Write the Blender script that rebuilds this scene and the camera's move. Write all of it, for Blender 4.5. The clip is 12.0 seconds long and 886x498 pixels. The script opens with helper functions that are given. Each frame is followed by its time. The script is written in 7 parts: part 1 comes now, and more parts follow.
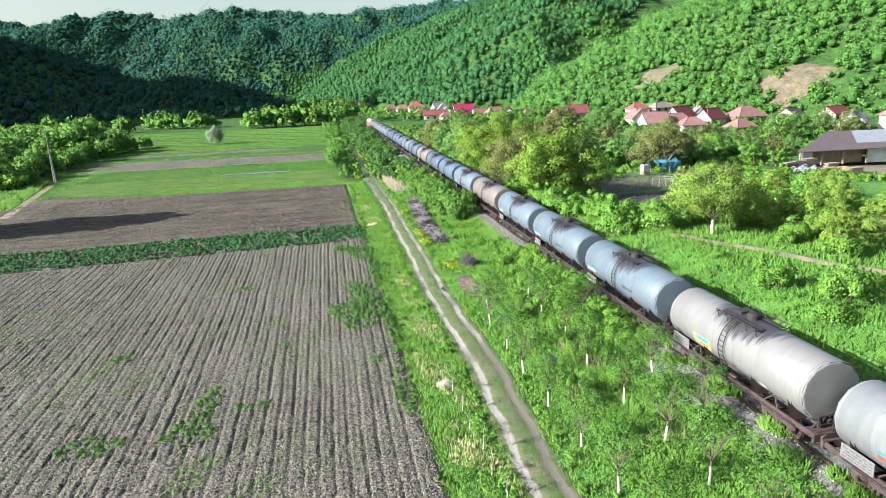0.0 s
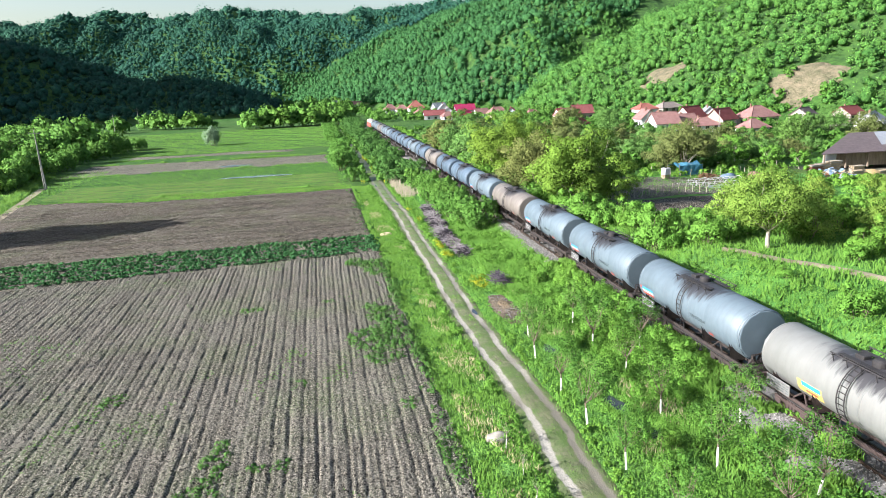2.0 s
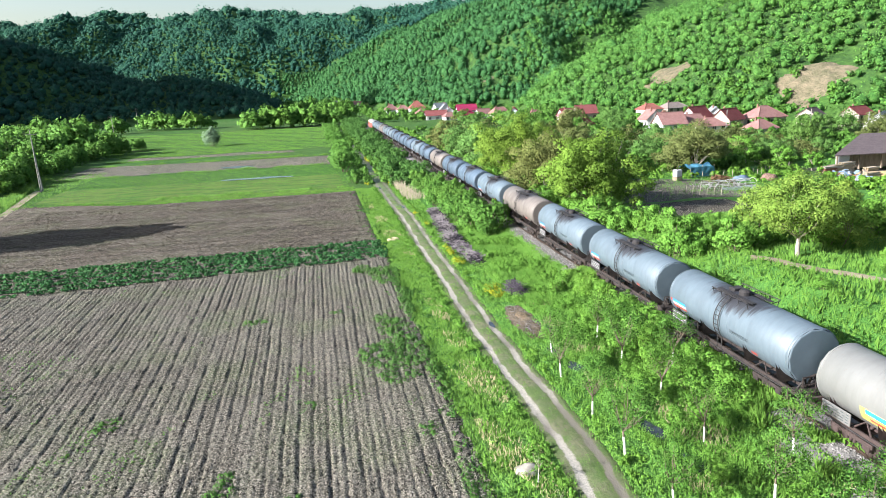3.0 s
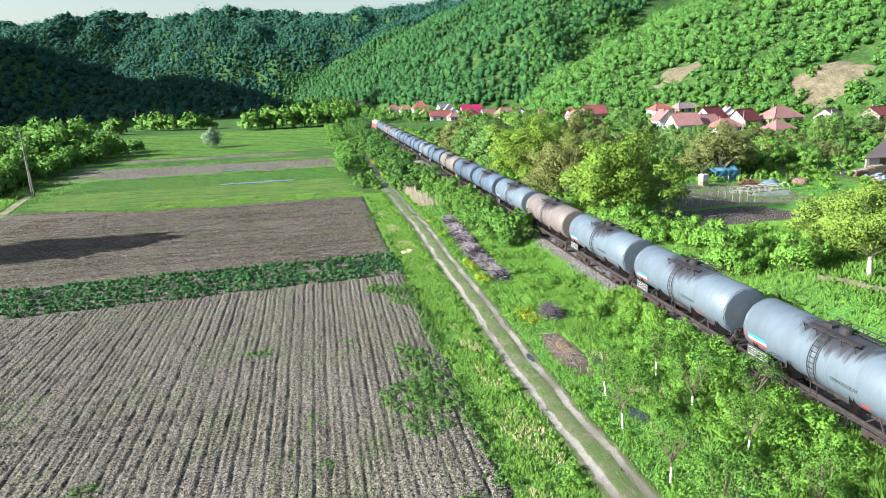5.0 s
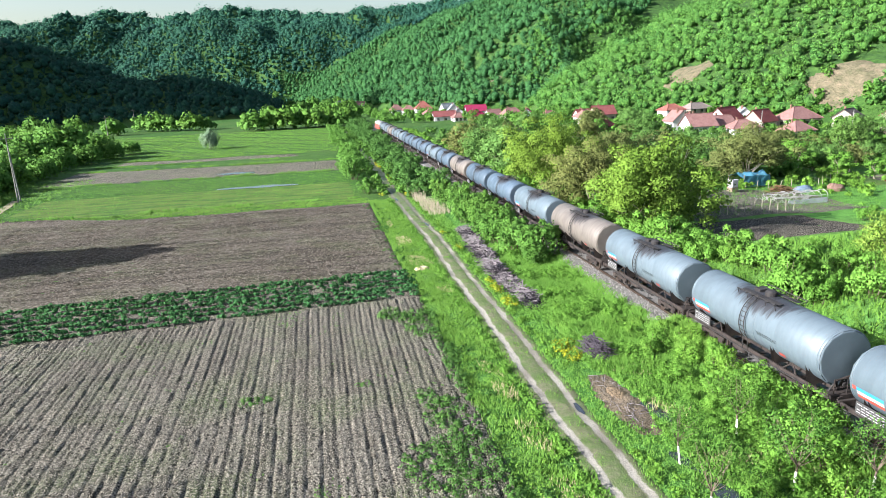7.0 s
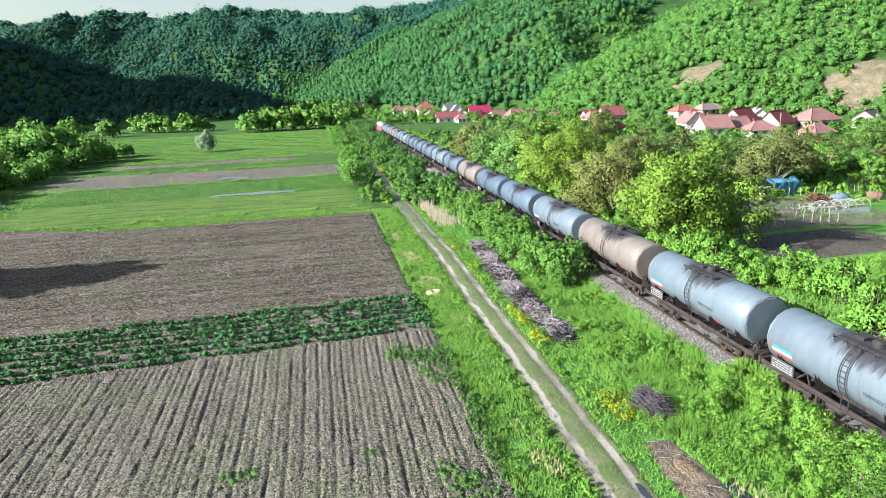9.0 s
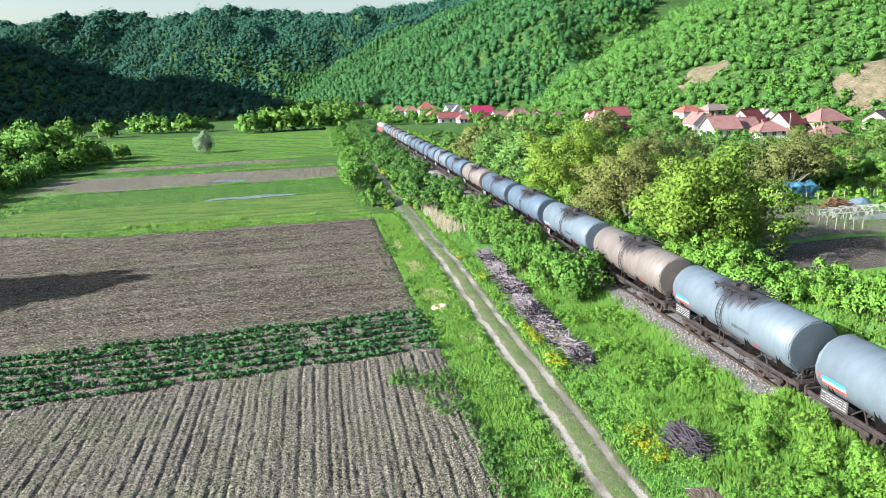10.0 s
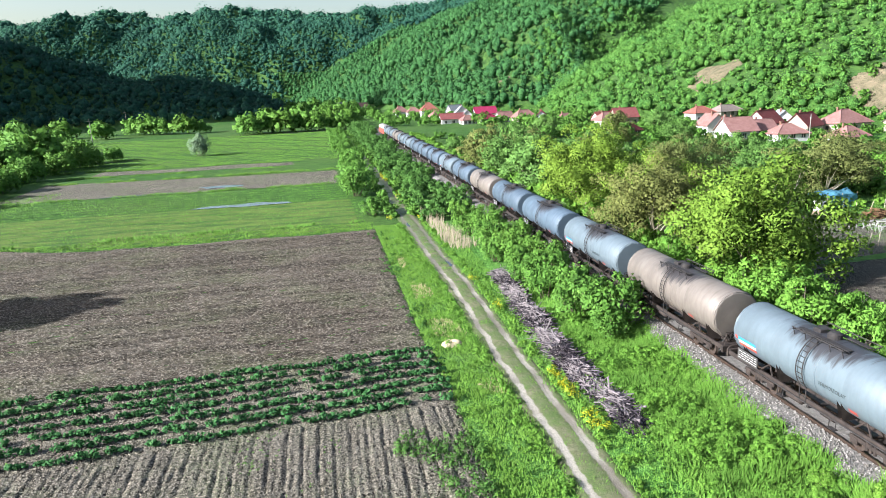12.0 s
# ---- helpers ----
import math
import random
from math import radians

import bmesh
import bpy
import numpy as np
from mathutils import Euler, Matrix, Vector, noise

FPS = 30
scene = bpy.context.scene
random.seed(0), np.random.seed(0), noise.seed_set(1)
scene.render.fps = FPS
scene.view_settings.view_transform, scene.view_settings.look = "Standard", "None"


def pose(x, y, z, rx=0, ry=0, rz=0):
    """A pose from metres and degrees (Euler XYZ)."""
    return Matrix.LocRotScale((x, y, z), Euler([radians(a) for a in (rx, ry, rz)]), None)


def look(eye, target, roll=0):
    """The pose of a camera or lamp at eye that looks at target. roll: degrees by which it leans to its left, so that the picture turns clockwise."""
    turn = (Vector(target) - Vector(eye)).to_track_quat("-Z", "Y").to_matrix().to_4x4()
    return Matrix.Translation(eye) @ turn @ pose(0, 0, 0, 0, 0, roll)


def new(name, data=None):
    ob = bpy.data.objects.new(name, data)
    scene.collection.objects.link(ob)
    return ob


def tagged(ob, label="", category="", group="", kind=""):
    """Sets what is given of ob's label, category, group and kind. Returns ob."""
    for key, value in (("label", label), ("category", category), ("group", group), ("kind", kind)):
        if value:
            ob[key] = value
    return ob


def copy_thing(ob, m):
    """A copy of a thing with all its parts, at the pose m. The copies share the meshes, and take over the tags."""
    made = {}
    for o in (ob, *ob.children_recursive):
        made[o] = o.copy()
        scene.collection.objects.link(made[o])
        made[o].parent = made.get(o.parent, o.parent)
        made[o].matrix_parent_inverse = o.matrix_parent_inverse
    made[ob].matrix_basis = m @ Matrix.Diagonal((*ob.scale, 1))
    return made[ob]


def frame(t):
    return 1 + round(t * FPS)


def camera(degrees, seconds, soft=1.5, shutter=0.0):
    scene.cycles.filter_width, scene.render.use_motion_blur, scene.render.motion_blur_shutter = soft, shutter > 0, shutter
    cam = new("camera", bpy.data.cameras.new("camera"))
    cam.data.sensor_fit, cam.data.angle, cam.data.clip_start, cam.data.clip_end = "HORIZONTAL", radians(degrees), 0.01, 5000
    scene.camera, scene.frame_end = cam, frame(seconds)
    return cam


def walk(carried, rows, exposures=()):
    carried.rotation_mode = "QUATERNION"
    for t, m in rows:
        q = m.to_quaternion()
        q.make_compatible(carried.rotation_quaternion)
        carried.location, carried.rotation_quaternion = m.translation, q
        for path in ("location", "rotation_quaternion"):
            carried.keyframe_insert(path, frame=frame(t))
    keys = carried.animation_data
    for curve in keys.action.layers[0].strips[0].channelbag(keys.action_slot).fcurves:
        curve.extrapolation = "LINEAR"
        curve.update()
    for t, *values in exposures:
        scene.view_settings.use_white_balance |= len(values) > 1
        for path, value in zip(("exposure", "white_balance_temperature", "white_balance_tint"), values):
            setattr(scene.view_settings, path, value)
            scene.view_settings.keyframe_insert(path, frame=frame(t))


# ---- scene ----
cam = camera(67.8, 12.0, soft=0.75)
METRES, EYE, TILT, LEAN, TURN = 43.4, 17.5, 0.0, 0.0, -9.9
ROWS = [
    (0.0, 0.0, 0.0, 0.0, -0.59, -13.96, 2.36),
    (0.5, -0.0171, 0.0391, 0.0004, -0.71, -13.97, 2.35),
    (1.0, -0.0332, 0.0769, 0.0003, -0.82, -13.97, 2.35),
    (1.5, -0.048, 0.1136, -0.0001, -0.89, -13.98, 2.36),
    (2.0, -0.0619, 0.149, -0.0005, -0.96, -13.98, 2.36),
    (2.5, -0.0753, 0.1837, -0.0006, -1.0, -13.97, 2.35),
    (3.0, -0.088, 0.2182, -0.001, -1.02, -13.97, 2.36),
    (5.0, -0.1317, 0.3656, -0.0018, -0.98, -13.96, 2.36),
    (5.5, -0.1417, 0.4054, -0.0019, -0.96, -13.97, 2.35),
    (6.0, -0.1512, 0.4466, -0.0023, -0.95, -13.95, 2.35),
    (6.5, -0.16, 0.4883, -0.0023, -0.94, -13.96, 2.33),
    (7.0, -0.1683, 0.5303, -0.0027, -0.94, -13.96, 2.34),
    (9.0, -0.1943, 0.7052, -0.0021, -0.9, -13.93, 2.36),
    (9.5, -0.1996, 0.7494, -0.0016, -0.88, -13.93, 2.35),
    (10.0, -0.2041, 0.7937, -0.0011, -0.86, -13.92, 2.35),
    (10.5, -0.2082, 0.838, -0.0006, -0.84, -13.92, 2.35),
    (11.0, -0.2121, 0.8817, 0.0, -0.81, -13.91, 2.35),
    (11.5, -0.2158, 0.9255, 0.0001, -0.78, -13.91, 2.36),
    (12.0, -0.2195, 0.9693, 0.0006, -0.76, -13.9, 2.36),
]
walk(cam, [(t, pose(0, 0, EYE, TILT, LEAN, TURN) @ pose(METRES * x, METRES * y, METRES * z, 90 + pitch, roll, yaw)) for t, x, y, z, yaw, pitch, roll in ROWS])

# ---- world, sun, exposure ----
SUN_EL, SUN_AZ = 26.5, -98.0
sun_way = Vector((math.sin(radians(SUN_AZ)) * math.cos(radians(SUN_EL)), math.cos(radians(SUN_AZ)) * math.cos(radians(SUN_EL)), math.sin(radians(SUN_EL))))
world = bpy.data.worlds.new("world")
scene.world = world
world.use_nodes = True
wn = world.node_tree
wn.nodes.clear()
sky = wn.nodes.new("ShaderNodeTexSky")
sky.sky_type, sky.sun_disc = "NISHITA", False
sky.sun_elevation, sky.sun_rotation = radians(SUN_EL), radians(SUN_AZ)
sky.air_density, sky.dust_density = 1.15, 2.5
bg = wn.nodes.new("ShaderNodeBackground")
bg.inputs["Strength"].default_value = 0.074
wo = wn.nodes.new("ShaderNodeOutputWorld")
wn.links.new(sky.outputs[0], bg.inputs[0])
wn.links.new(bg.outputs[0], wo.inputs[0])
sun_data = bpy.data.lights.new("sun", "SUN")
sun_data.energy, sun_data.angle, sun_data.color = 5.0, radians(0.55), (1.0, 0.985, 0.975)
sun = new("sun", sun_data)
sun.matrix_world = look(sun_way * 300, (0, 0, 0))
scene.view_settings.exposure = 1.6

# ---- materials ----


class Nodes:
    """Short writing of a material's nodes."""

    def __init__(self, name):
        self.mat = bpy.data.materials.new(name)
        self.mat.use_nodes = True
        self.tree = self.mat.node_tree
        self.tree.nodes.clear()
        self.out = self.add("ShaderNodeOutputMaterial")

    def add(self, kind, **fields):
        n = self.tree.nodes.new(kind)
        for key, value in fields.items():
            n.inputs[key].default_value = value
        return n

    def link(self, a, b):
        self.tree.links.new(a, b)

    def coord(self, space="Object"):
        return self.add("ShaderNodeTexCoord").outputs[space]

    def noise(self, scale, detail=4.0, rough=0.55, at=None, stretch=None, warp=0.0):
        n = self.add("ShaderNodeTexNoise", Scale=scale, Detail=detail, Roughness=rough, Distortion=warp)
        at = at or self.coord()
        if stretch:
            m = self.add("ShaderNodeMapping")
            m.inputs["Scale"].default_value = stretch
            self.link(at, m.inputs["Vector"])
            at = m.outputs[0]
        self.link(at, n.inputs["Vector"])
        return n.outputs["Fac"]

    def ramp(self, value, *stops):
        r = self.add("ShaderNodeValToRGB")
        e = r.color_ramp.elements
        while len(e) < len(stops):
            e.new(0.5)
        for el, (pos, col) in zip(e, stops):
            el.position = pos
            el.color = (*col, 1) if not isinstance(col, (int, float)) else (col, col, col, 1)
        self.link(value, r.inputs[0])
        return r.outputs[0]

    def mix(self, fac, a, b, mode="MIX"):
        m = self.tree.nodes.new("ShaderNodeMix")
        m.data_type, m.blend_type = "RGBA", mode
        for value, sock in ((fac, m.inputs[0]), (a, m.inputs[6]), (b, m.inputs[7])):
            if isinstance(value, (int, float)):
                sock.default_value = value
            elif isinstance(value, tuple):
                sock.default_value = (*value, 1)
            else:
                self.link(value, sock)
        return m.outputs[2]

    def math(self, op, a, b=0.0, c=0.0):
        m = self.add("ShaderNodeMath")
        m.operation = op
        for i, v in enumerate((a, b, c)):
            if isinstance(v, (int, float)):
                m.inputs[i].default_value = v
            else:
                self.link(v, m.inputs[i])
        return m.outputs[0]

    def axes(self, at=None):
        s = self.add("ShaderNodeSeparateXYZ")
        self.link(at or self.coord(), s.inputs[0])
        return s.outputs

    def bump(self, height, strength, distance):
        b = self.add("ShaderNodeBump", Strength=strength, Distance=distance)
        self.link(height, b.inputs["Height"])
        return b.outputs[0]

    def surface(self, colour, rough=0.8, metal=0.0, normal=None, spec=0.3, leaf=0.0):
        p = self.add("ShaderNodeBsdfPrincipled", Metallic=metal)
        p.inputs["Specular IOR Level"].default_value = spec
        for value, sock in ((colour, p.inputs["Base Color"]), (rough, p.inputs["Roughness"])):
            if isinstance(value, (int, float)):
                sock.default_value = value
            elif isinstance(value, tuple):
                sock.default_value = (*value, 1)
            else:
                self.link(value, sock)
        if normal:
            self.link(normal, p.inputs["Normal"])
        shader = p.outputs[0]
        if leaf:
            t = self.add("ShaderNodeBsdfTranslucent")
            self.link(colour, t.inputs["Color"])
            m = self.add("ShaderNodeMixShader", Fac=leaf)
            self.link(shader, m.inputs[1])
            self.link(t.outputs[0], m.inputs[2])
            shader = m.outputs[0]
        self.link(shader, self.out.inputs[0])
        return self.mat


def plain(name, a, b, scale=2.0, rough=0.8, metal=0.0, relief=0.3, depth=0.02, fine=25.0, stretch=None, spec=0.3):
    """A surface of two tones with grain at two scales and a fine relief."""
    n = Nodes(name)
    big = n.noise(scale, 5, 0.6, stretch=stretch)
    small = n.noise(fine, 3, 0.6, stretch=stretch)
    col = n.mix(n.ramp(big, (0.3, 0.0), (0.7, 1.0)), a, b)
    col = n.mix(0.5, col, n.ramp(small, (0.25, 0.45), (0.75, 1.0)), "MULTIPLY")
    return n.surface(col, rough, metal, n.bump(small, relief, depth), spec)


def leafy(name, dark, light, odd, scale=0.6, leaf=0.35):
    """Leaves: tones drift through the crown and from plant to plant."""
    n = Nodes(name)
    at = n.coord()
    col = n.mix(n.ramp(n.noise(scale, 3, 0.6, at), (0.3, 0.0), (0.7, 1.0)), dark, light)
    fine = n.noise(scale * 9, 2, 0.6, at)
    col = n.mix(n.ramp(fine, (0.35, 0.0), (0.75, 0.75)), col, odd)
    info = n.add("ShaderNodeObjectInfo").outputs["Random"]
    col = n.mix(0.6, col, n.ramp(info, (0.0, (0.72, 0.78, 0.7)), (0.5, (1.0, 1.0, 1.0)), (1.0, (1.0, 0.9, 0.75))), "MULTIPLY")
    return n.surface(col, 0.7, 0, None, 0.15, leaf)


def canopy(name, dark, light, odd, scale):
    """Closed far crowns: tones drift from crown to crown, leaf masses stand out in fine relief, with the shade of their
    gaps painted dark.
    """
    n = Nodes(name)
    at = n.coord()
    col = n.mix(n.ramp(n.noise(scale, 3, 0.6, at), (0.34, 0.0), (0.66, 1.0)), dark, light)
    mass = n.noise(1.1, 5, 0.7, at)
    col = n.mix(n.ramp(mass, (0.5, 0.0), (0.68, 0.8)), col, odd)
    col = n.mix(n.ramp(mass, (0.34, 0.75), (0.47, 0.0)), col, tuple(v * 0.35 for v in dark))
    return n.surface(col, 0.85, 0, n.bump(mass, 1.0, 0.9), 0.1)


def make_grass(name, k, gold):
    n = Nodes(name)
    at = n.coord()
    wide = n.noise(0.035, 4, 0.6, at)
    mid = n.noise(0.35, 5, 0.65, at)
    fine = n.noise(5.0, 4, 0.7, at)
    tuft = n.noise(1.1, 4, 0.7, at, (0.6, 1, 1))
    col = n.mix(n.ramp(mid, (0.35, 0.0), (0.65, 1.0)), (0.058 * k, 0.165 * k, 0.036 * k), (0.104 * k, 0.26 * k, 0.051 * k))
    col = n.mix(n.ramp(wide, (0.42, 0.0), (0.68, 0.6)), col, (0.14 * k * gold, 0.25 * k, 0.074 * k))
    col = n.mix(n.ramp(fine, (0.3, 0.6), (0.6, 0.0)), col, (0.03 * k, 0.095 * k, 0.011 * k))
    col = n.mix(n.ramp(tuft, (0.36, 0.6), (0.52, 0.0)), col, (0.03 * k, 0.095 * k, 0.012 * k))
    col = n.mix(n.ramp(tuft, (0.58, 0.0), (0.7, 0.5)), col, (0.13 * k * gold, 0.27 * k, 0.058 * k))
    # Higher ground goes over to a darker green, in uneven patches.
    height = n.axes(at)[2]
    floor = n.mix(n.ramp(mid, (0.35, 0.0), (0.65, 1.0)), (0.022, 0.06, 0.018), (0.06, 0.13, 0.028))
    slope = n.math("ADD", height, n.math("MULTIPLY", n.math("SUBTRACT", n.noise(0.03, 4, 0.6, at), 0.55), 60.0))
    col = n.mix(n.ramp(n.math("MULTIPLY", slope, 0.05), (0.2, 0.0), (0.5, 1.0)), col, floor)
    return n.surface(col, 0.85, 0, n.bump(n.math("ADD", fine, n.math("MULTIPLY", mid, 2.0)), 0.9, 0.25), 0.15)


def make_soil(name, along_y, a, b, pale, weed=0.35, crumbs=0.9, lines=1.9, grain=1.0, gaps=1.0):
    """Broken earth: shade in the gaps between clods painted near-black, darker lines along the rows, pale dry crumbs
    and stalks, a film of seedlings in patches.
    """
    n = Nodes(name)
    at = n.coord()
    patch = n.noise(0.09, 4, 0.6, at)
    mid = n.noise(1.3, 5, 0.75, at, (1, 0.12, 1) if along_y else (0.3, 1, 1))
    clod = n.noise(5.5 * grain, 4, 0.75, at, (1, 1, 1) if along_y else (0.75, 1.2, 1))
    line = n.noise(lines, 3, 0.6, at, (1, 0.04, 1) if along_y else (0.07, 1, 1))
    crumb = n.noise(13.0 * grain, 3, 0.7, at, (1, 0.7, 1) if along_y else (0.7, 1.2, 1))
    col = n.mix(n.ramp(mid, (0.32, 0.0), (0.68, 1.0)), a, b)
    col = n.mix(n.ramp(patch, (0.4, 0.0), (0.65, 0.6)), col, pale)
    col = n.mix(n.ramp(n.noise(0.16, 5, 0.65, at), (0.46, 0.0), (0.66, weed)), col, (0.085, 0.13, 0.045))
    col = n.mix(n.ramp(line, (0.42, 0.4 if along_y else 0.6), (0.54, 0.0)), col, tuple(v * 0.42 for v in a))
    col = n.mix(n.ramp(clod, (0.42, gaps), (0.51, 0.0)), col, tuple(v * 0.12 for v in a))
    col = n.mix(n.ramp(crumb, (0.53, 0.0), (0.59, crumbs)), col, (0.38, 0.345, 0.295))
    return n.surface(col, 0.95, 0, n.bump(n.math("ADD", clod, n.math("MULTIPLY", crumb, 0.5)), 1.0, 0.12), 0.1)


def make_road():
    """Two pale wheel tracks, a weedy middle, grass creeping in at both edges; u runs across, v along in metres."""
    n = Nodes("dirt_track")
    at = n.coord()
    uv = n.axes(n.add("ShaderNodeUVMap").outputs[0])
    wob = n.noise(0.8, 4, 0.6, at)
    u = n.math("ADD", uv[0], n.math("MULTIPLY", n.math("SUBTRACT", wob, 0.5), 0.2))
    off = n.math("ABSOLUTE", n.math("SUBTRACT", n.math("ABSOLUTE", n.math("SUBTRACT", u, 0.5)), 0.24))
    fine = n.noise(12, 4, 0.7, at)
    mud = n.noise(0.22, 4, 0.6, at)
    soil = n.mix(n.ramp(fine, (0.3, 0.0), (0.7, 1.0)), (0.19, 0.178, 0.158), (0.38, 0.358, 0.322))
    mud = n.math("ADD", mud, n.math("MULTIPLY", n.ramp(uv[0], (0.45, 0.0), (0.6, 0.2)), n.ramp(n.math("MULTIPLY", uv[1], 0.005), (0.2, 1.0), (0.23, 0.2))))
    mud = n.math("ADD", mud, n.ramp(n.math("MULTIPLY", uv[1], 0.005), (0.47, 0.0), (0.6, 0.2)))
    soil = n.mix(n.ramp(mud, (0.48, 0.0), (0.64, 0.85)), soil, (0.13, 0.115, 0.095))
    weed = n.mix(n.ramp(fine, (0.35, 0.0), (0.7, 1.0)), (0.04, 0.088, 0.02), (0.115, 0.16, 0.045))
    weed = n.mix(n.ramp(n.noise(0.7, 5, 0.7, at), (0.4, 0.0), (0.6, 0.6)), weed, n.mix(n.ramp(n.noise(3.5, 4, 0.7, at), (0.35, 0.0), (0.65, 1.0)), (0.085, 0.072, 0.05), (0.2, 0.175, 0.13)))
    col = n.mix(n.ramp(n.math("ADD", off, n.math("MULTIPLY", n.math("SUBTRACT", fine, 0.5), 0.13)), (0.056, 0.0), (0.084, 0.95)), soil, weed)
    return n.surface(col, n.ramp(mud, (0.5, 0.95), (0.66, 0.45)), 0, n.bump(fine, 0.7, 0.06), 0.25)


def make_tank(name, base, stain, streak, rust=0.3):
    """Painted sheet: rain streaks down the side, rust in blotches, black spill about the manhole."""
    n = Nodes(name)
    at = n.coord()
    x, y, z = n.axes(at)
    big = n.noise(0.7, 5, 0.6, at)
    run = n.noise(2.2, 4, 0.6, at, (0.25, 1.6, 0.25))
    fine = n.noise(14, 3, 0.6, at)
    col = n.mix(n.ramp(big, (0.3, 0.0), (0.7, 0.9)), base, stain)
    col = n.mix(n.ramp(run, (0.42, 0.0), (0.72, streak)), col, tuple(v * 0.5 for v in stain))
    col = n.mix(n.ramp(fine, (0.62, 0.0), (0.75, rust)), col, (0.2, 0.1, 0.06))
    far = n.math("ADD", n.math("MULTIPLY", n.math("POWER", n.math("MULTIPLY", n.math("SUBTRACT", y, 5.65), 0.6), 2.0), 0.3), n.math("MULTIPLY", n.math("SUBTRACT", 4.15, z), 1.0))
    far = n.math("ADD", far, n.math("MULTIPLY", n.math("SUBTRACT", run, 0.5), 1.8))
    col = n.mix(n.ramp(far, (0.42, 0.92), (0.85, 0.0)), col, (0.025, 0.024, 0.03))
    info = n.add("ShaderNodeObjectInfo").outputs["Random"]
    col = n.mix(0.6, col, n.ramp(info, (0.0, 0.72), (1.0, 1.0)), "MULTIPLY")
    return n.surface(col, n.ramp(big, (0.3, 0.42), (0.7, 0.62)), 0.12, n.bump(fine, 0.12, 0.01), 0.5)


def make_tiles(name, a, b):
    n = Nodes(name)
    at = n.coord()
    w = n.add("ShaderNodeTexWave", Scale=1.1, Distortion=0.6, Detail=1.0)
    n.link(at, w.inputs["Vector"])
    col = n.mix(n.ramp(n.noise(0.9, 5, 0.7, at), (0.3, 0.0), (0.7, 1.0)), a, b)
    col = n.mix(0.45, col, n.ramp(n.noise(7, 3, 0.7, at), (0.25, 0.4), (0.7, 1.0)), "MULTIPLY")
    return n.surface(col, 0.75, 0, n.bump(w.outputs["Fac"], 0.5, 0.05), 0.25)


def make_water(name, colour):
    n = Nodes(name)
    return n.surface(colour, 0.12, 0, n.bump(n.noise(1.6, 3, 0.5), 0.5, 0.1), 0.8)


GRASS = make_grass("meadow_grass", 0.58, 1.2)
VERGE = make_grass("verge_grass_sward", 1.15, 1.15)
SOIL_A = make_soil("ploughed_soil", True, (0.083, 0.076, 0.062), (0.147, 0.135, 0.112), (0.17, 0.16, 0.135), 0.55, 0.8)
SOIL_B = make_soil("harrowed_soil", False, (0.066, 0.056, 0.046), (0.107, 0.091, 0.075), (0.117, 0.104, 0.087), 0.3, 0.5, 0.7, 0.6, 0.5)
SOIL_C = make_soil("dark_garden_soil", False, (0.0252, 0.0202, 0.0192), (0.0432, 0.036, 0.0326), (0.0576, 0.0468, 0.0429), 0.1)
ROAD = make_road()
WATER = make_water("still_water", (0.028, 0.034, 0.042))
# Pale blue base colour stands in for the sky mirrored in the flood.
FLOOD = make_water("sky_tinted_flood_water", (0.13, 0.17, 0.2))
BALLAST = plain("ballast_stone", (0.13, 0.126, 0.124), (0.25, 0.243, 0.24), 5.0, 0.95, 0, 1.0, 0.08, 17)
SLEEPER = plain("grey_sleeper", (0.1, 0.096, 0.094), (0.18, 0.173, 0.168), 3, 0.9)
RAIL = plain("rusty_rail", (0.06, 0.043, 0.036), (0.11, 0.078, 0.062), 6, 0.55, 0.6)
BARK = plain("tree_bark", (0.1, 0.078, 0.06), (0.22, 0.18, 0.14), 4, 0.95, 0, 0.8, 0.04, 18, (1, 1, 0.3))
PALE_BARK = plain("pale_bark", (0.28, 0.25, 0.2), (0.45, 0.41, 0.34), 4, 0.95, 0, 0.6, 0.03, 18, (1, 1, 0.3))
LIME = plain("white_limewash", (0.72, 0.7, 0.66), (0.85, 0.84, 0.8), 5, 0.9)
TWIG = plain("dry_twig", (0.08, 0.07, 0.082), (0.31, 0.28, 0.3), 2, 0.95, 0, 0.4, 0.02, 20)
DARK_TWIG = plain("dark_twig", (0.014, 0.012, 0.017), (0.05, 0.043, 0.055), 3, 0.95)
HEAP_TWIG = plain("grey_brown_twig", (0.02, 0.017, 0.024), (0.09, 0.078, 0.1), 3, 0.95)
STONE = plain("pale_stone", (0.22, 0.205, 0.175), (0.38, 0.355, 0.32), 3, 0.9)
CLAY = plain("clay_scar", (0.08, 0.085, 0.045), (0.21, 0.17, 0.118), 0.35, 0.95, 0, 1.0, 0.6, 1.2)
BARE = plain("bare_clay", (0.07, 0.06, 0.042), (0.2, 0.155, 0.11), 0.9, 0.95, 0, 1.0, 0.15, 7)
LEAF_WEED = leafy("weed_leaf", (0.0451, 0.1312, 0.0312), (0.0779, 0.1968, 0.041), (0.1148, 0.2337, 0.0533), 0.8, 0.22)
LEAF_ORCHARD = leafy("young_leaf", (0.0533, 0.1596, 0.0279), (0.0906, 0.2364, 0.0376), (0.1252, 0.2659, 0.051), 0.6, 0.25)
LEAF_BUSH = leafy("shrub_leaf", (0.0625, 0.1718, 0.0339), (0.109, 0.2578, 0.0423), (0.1502, 0.2966, 0.0528), 0.5, 0.2)
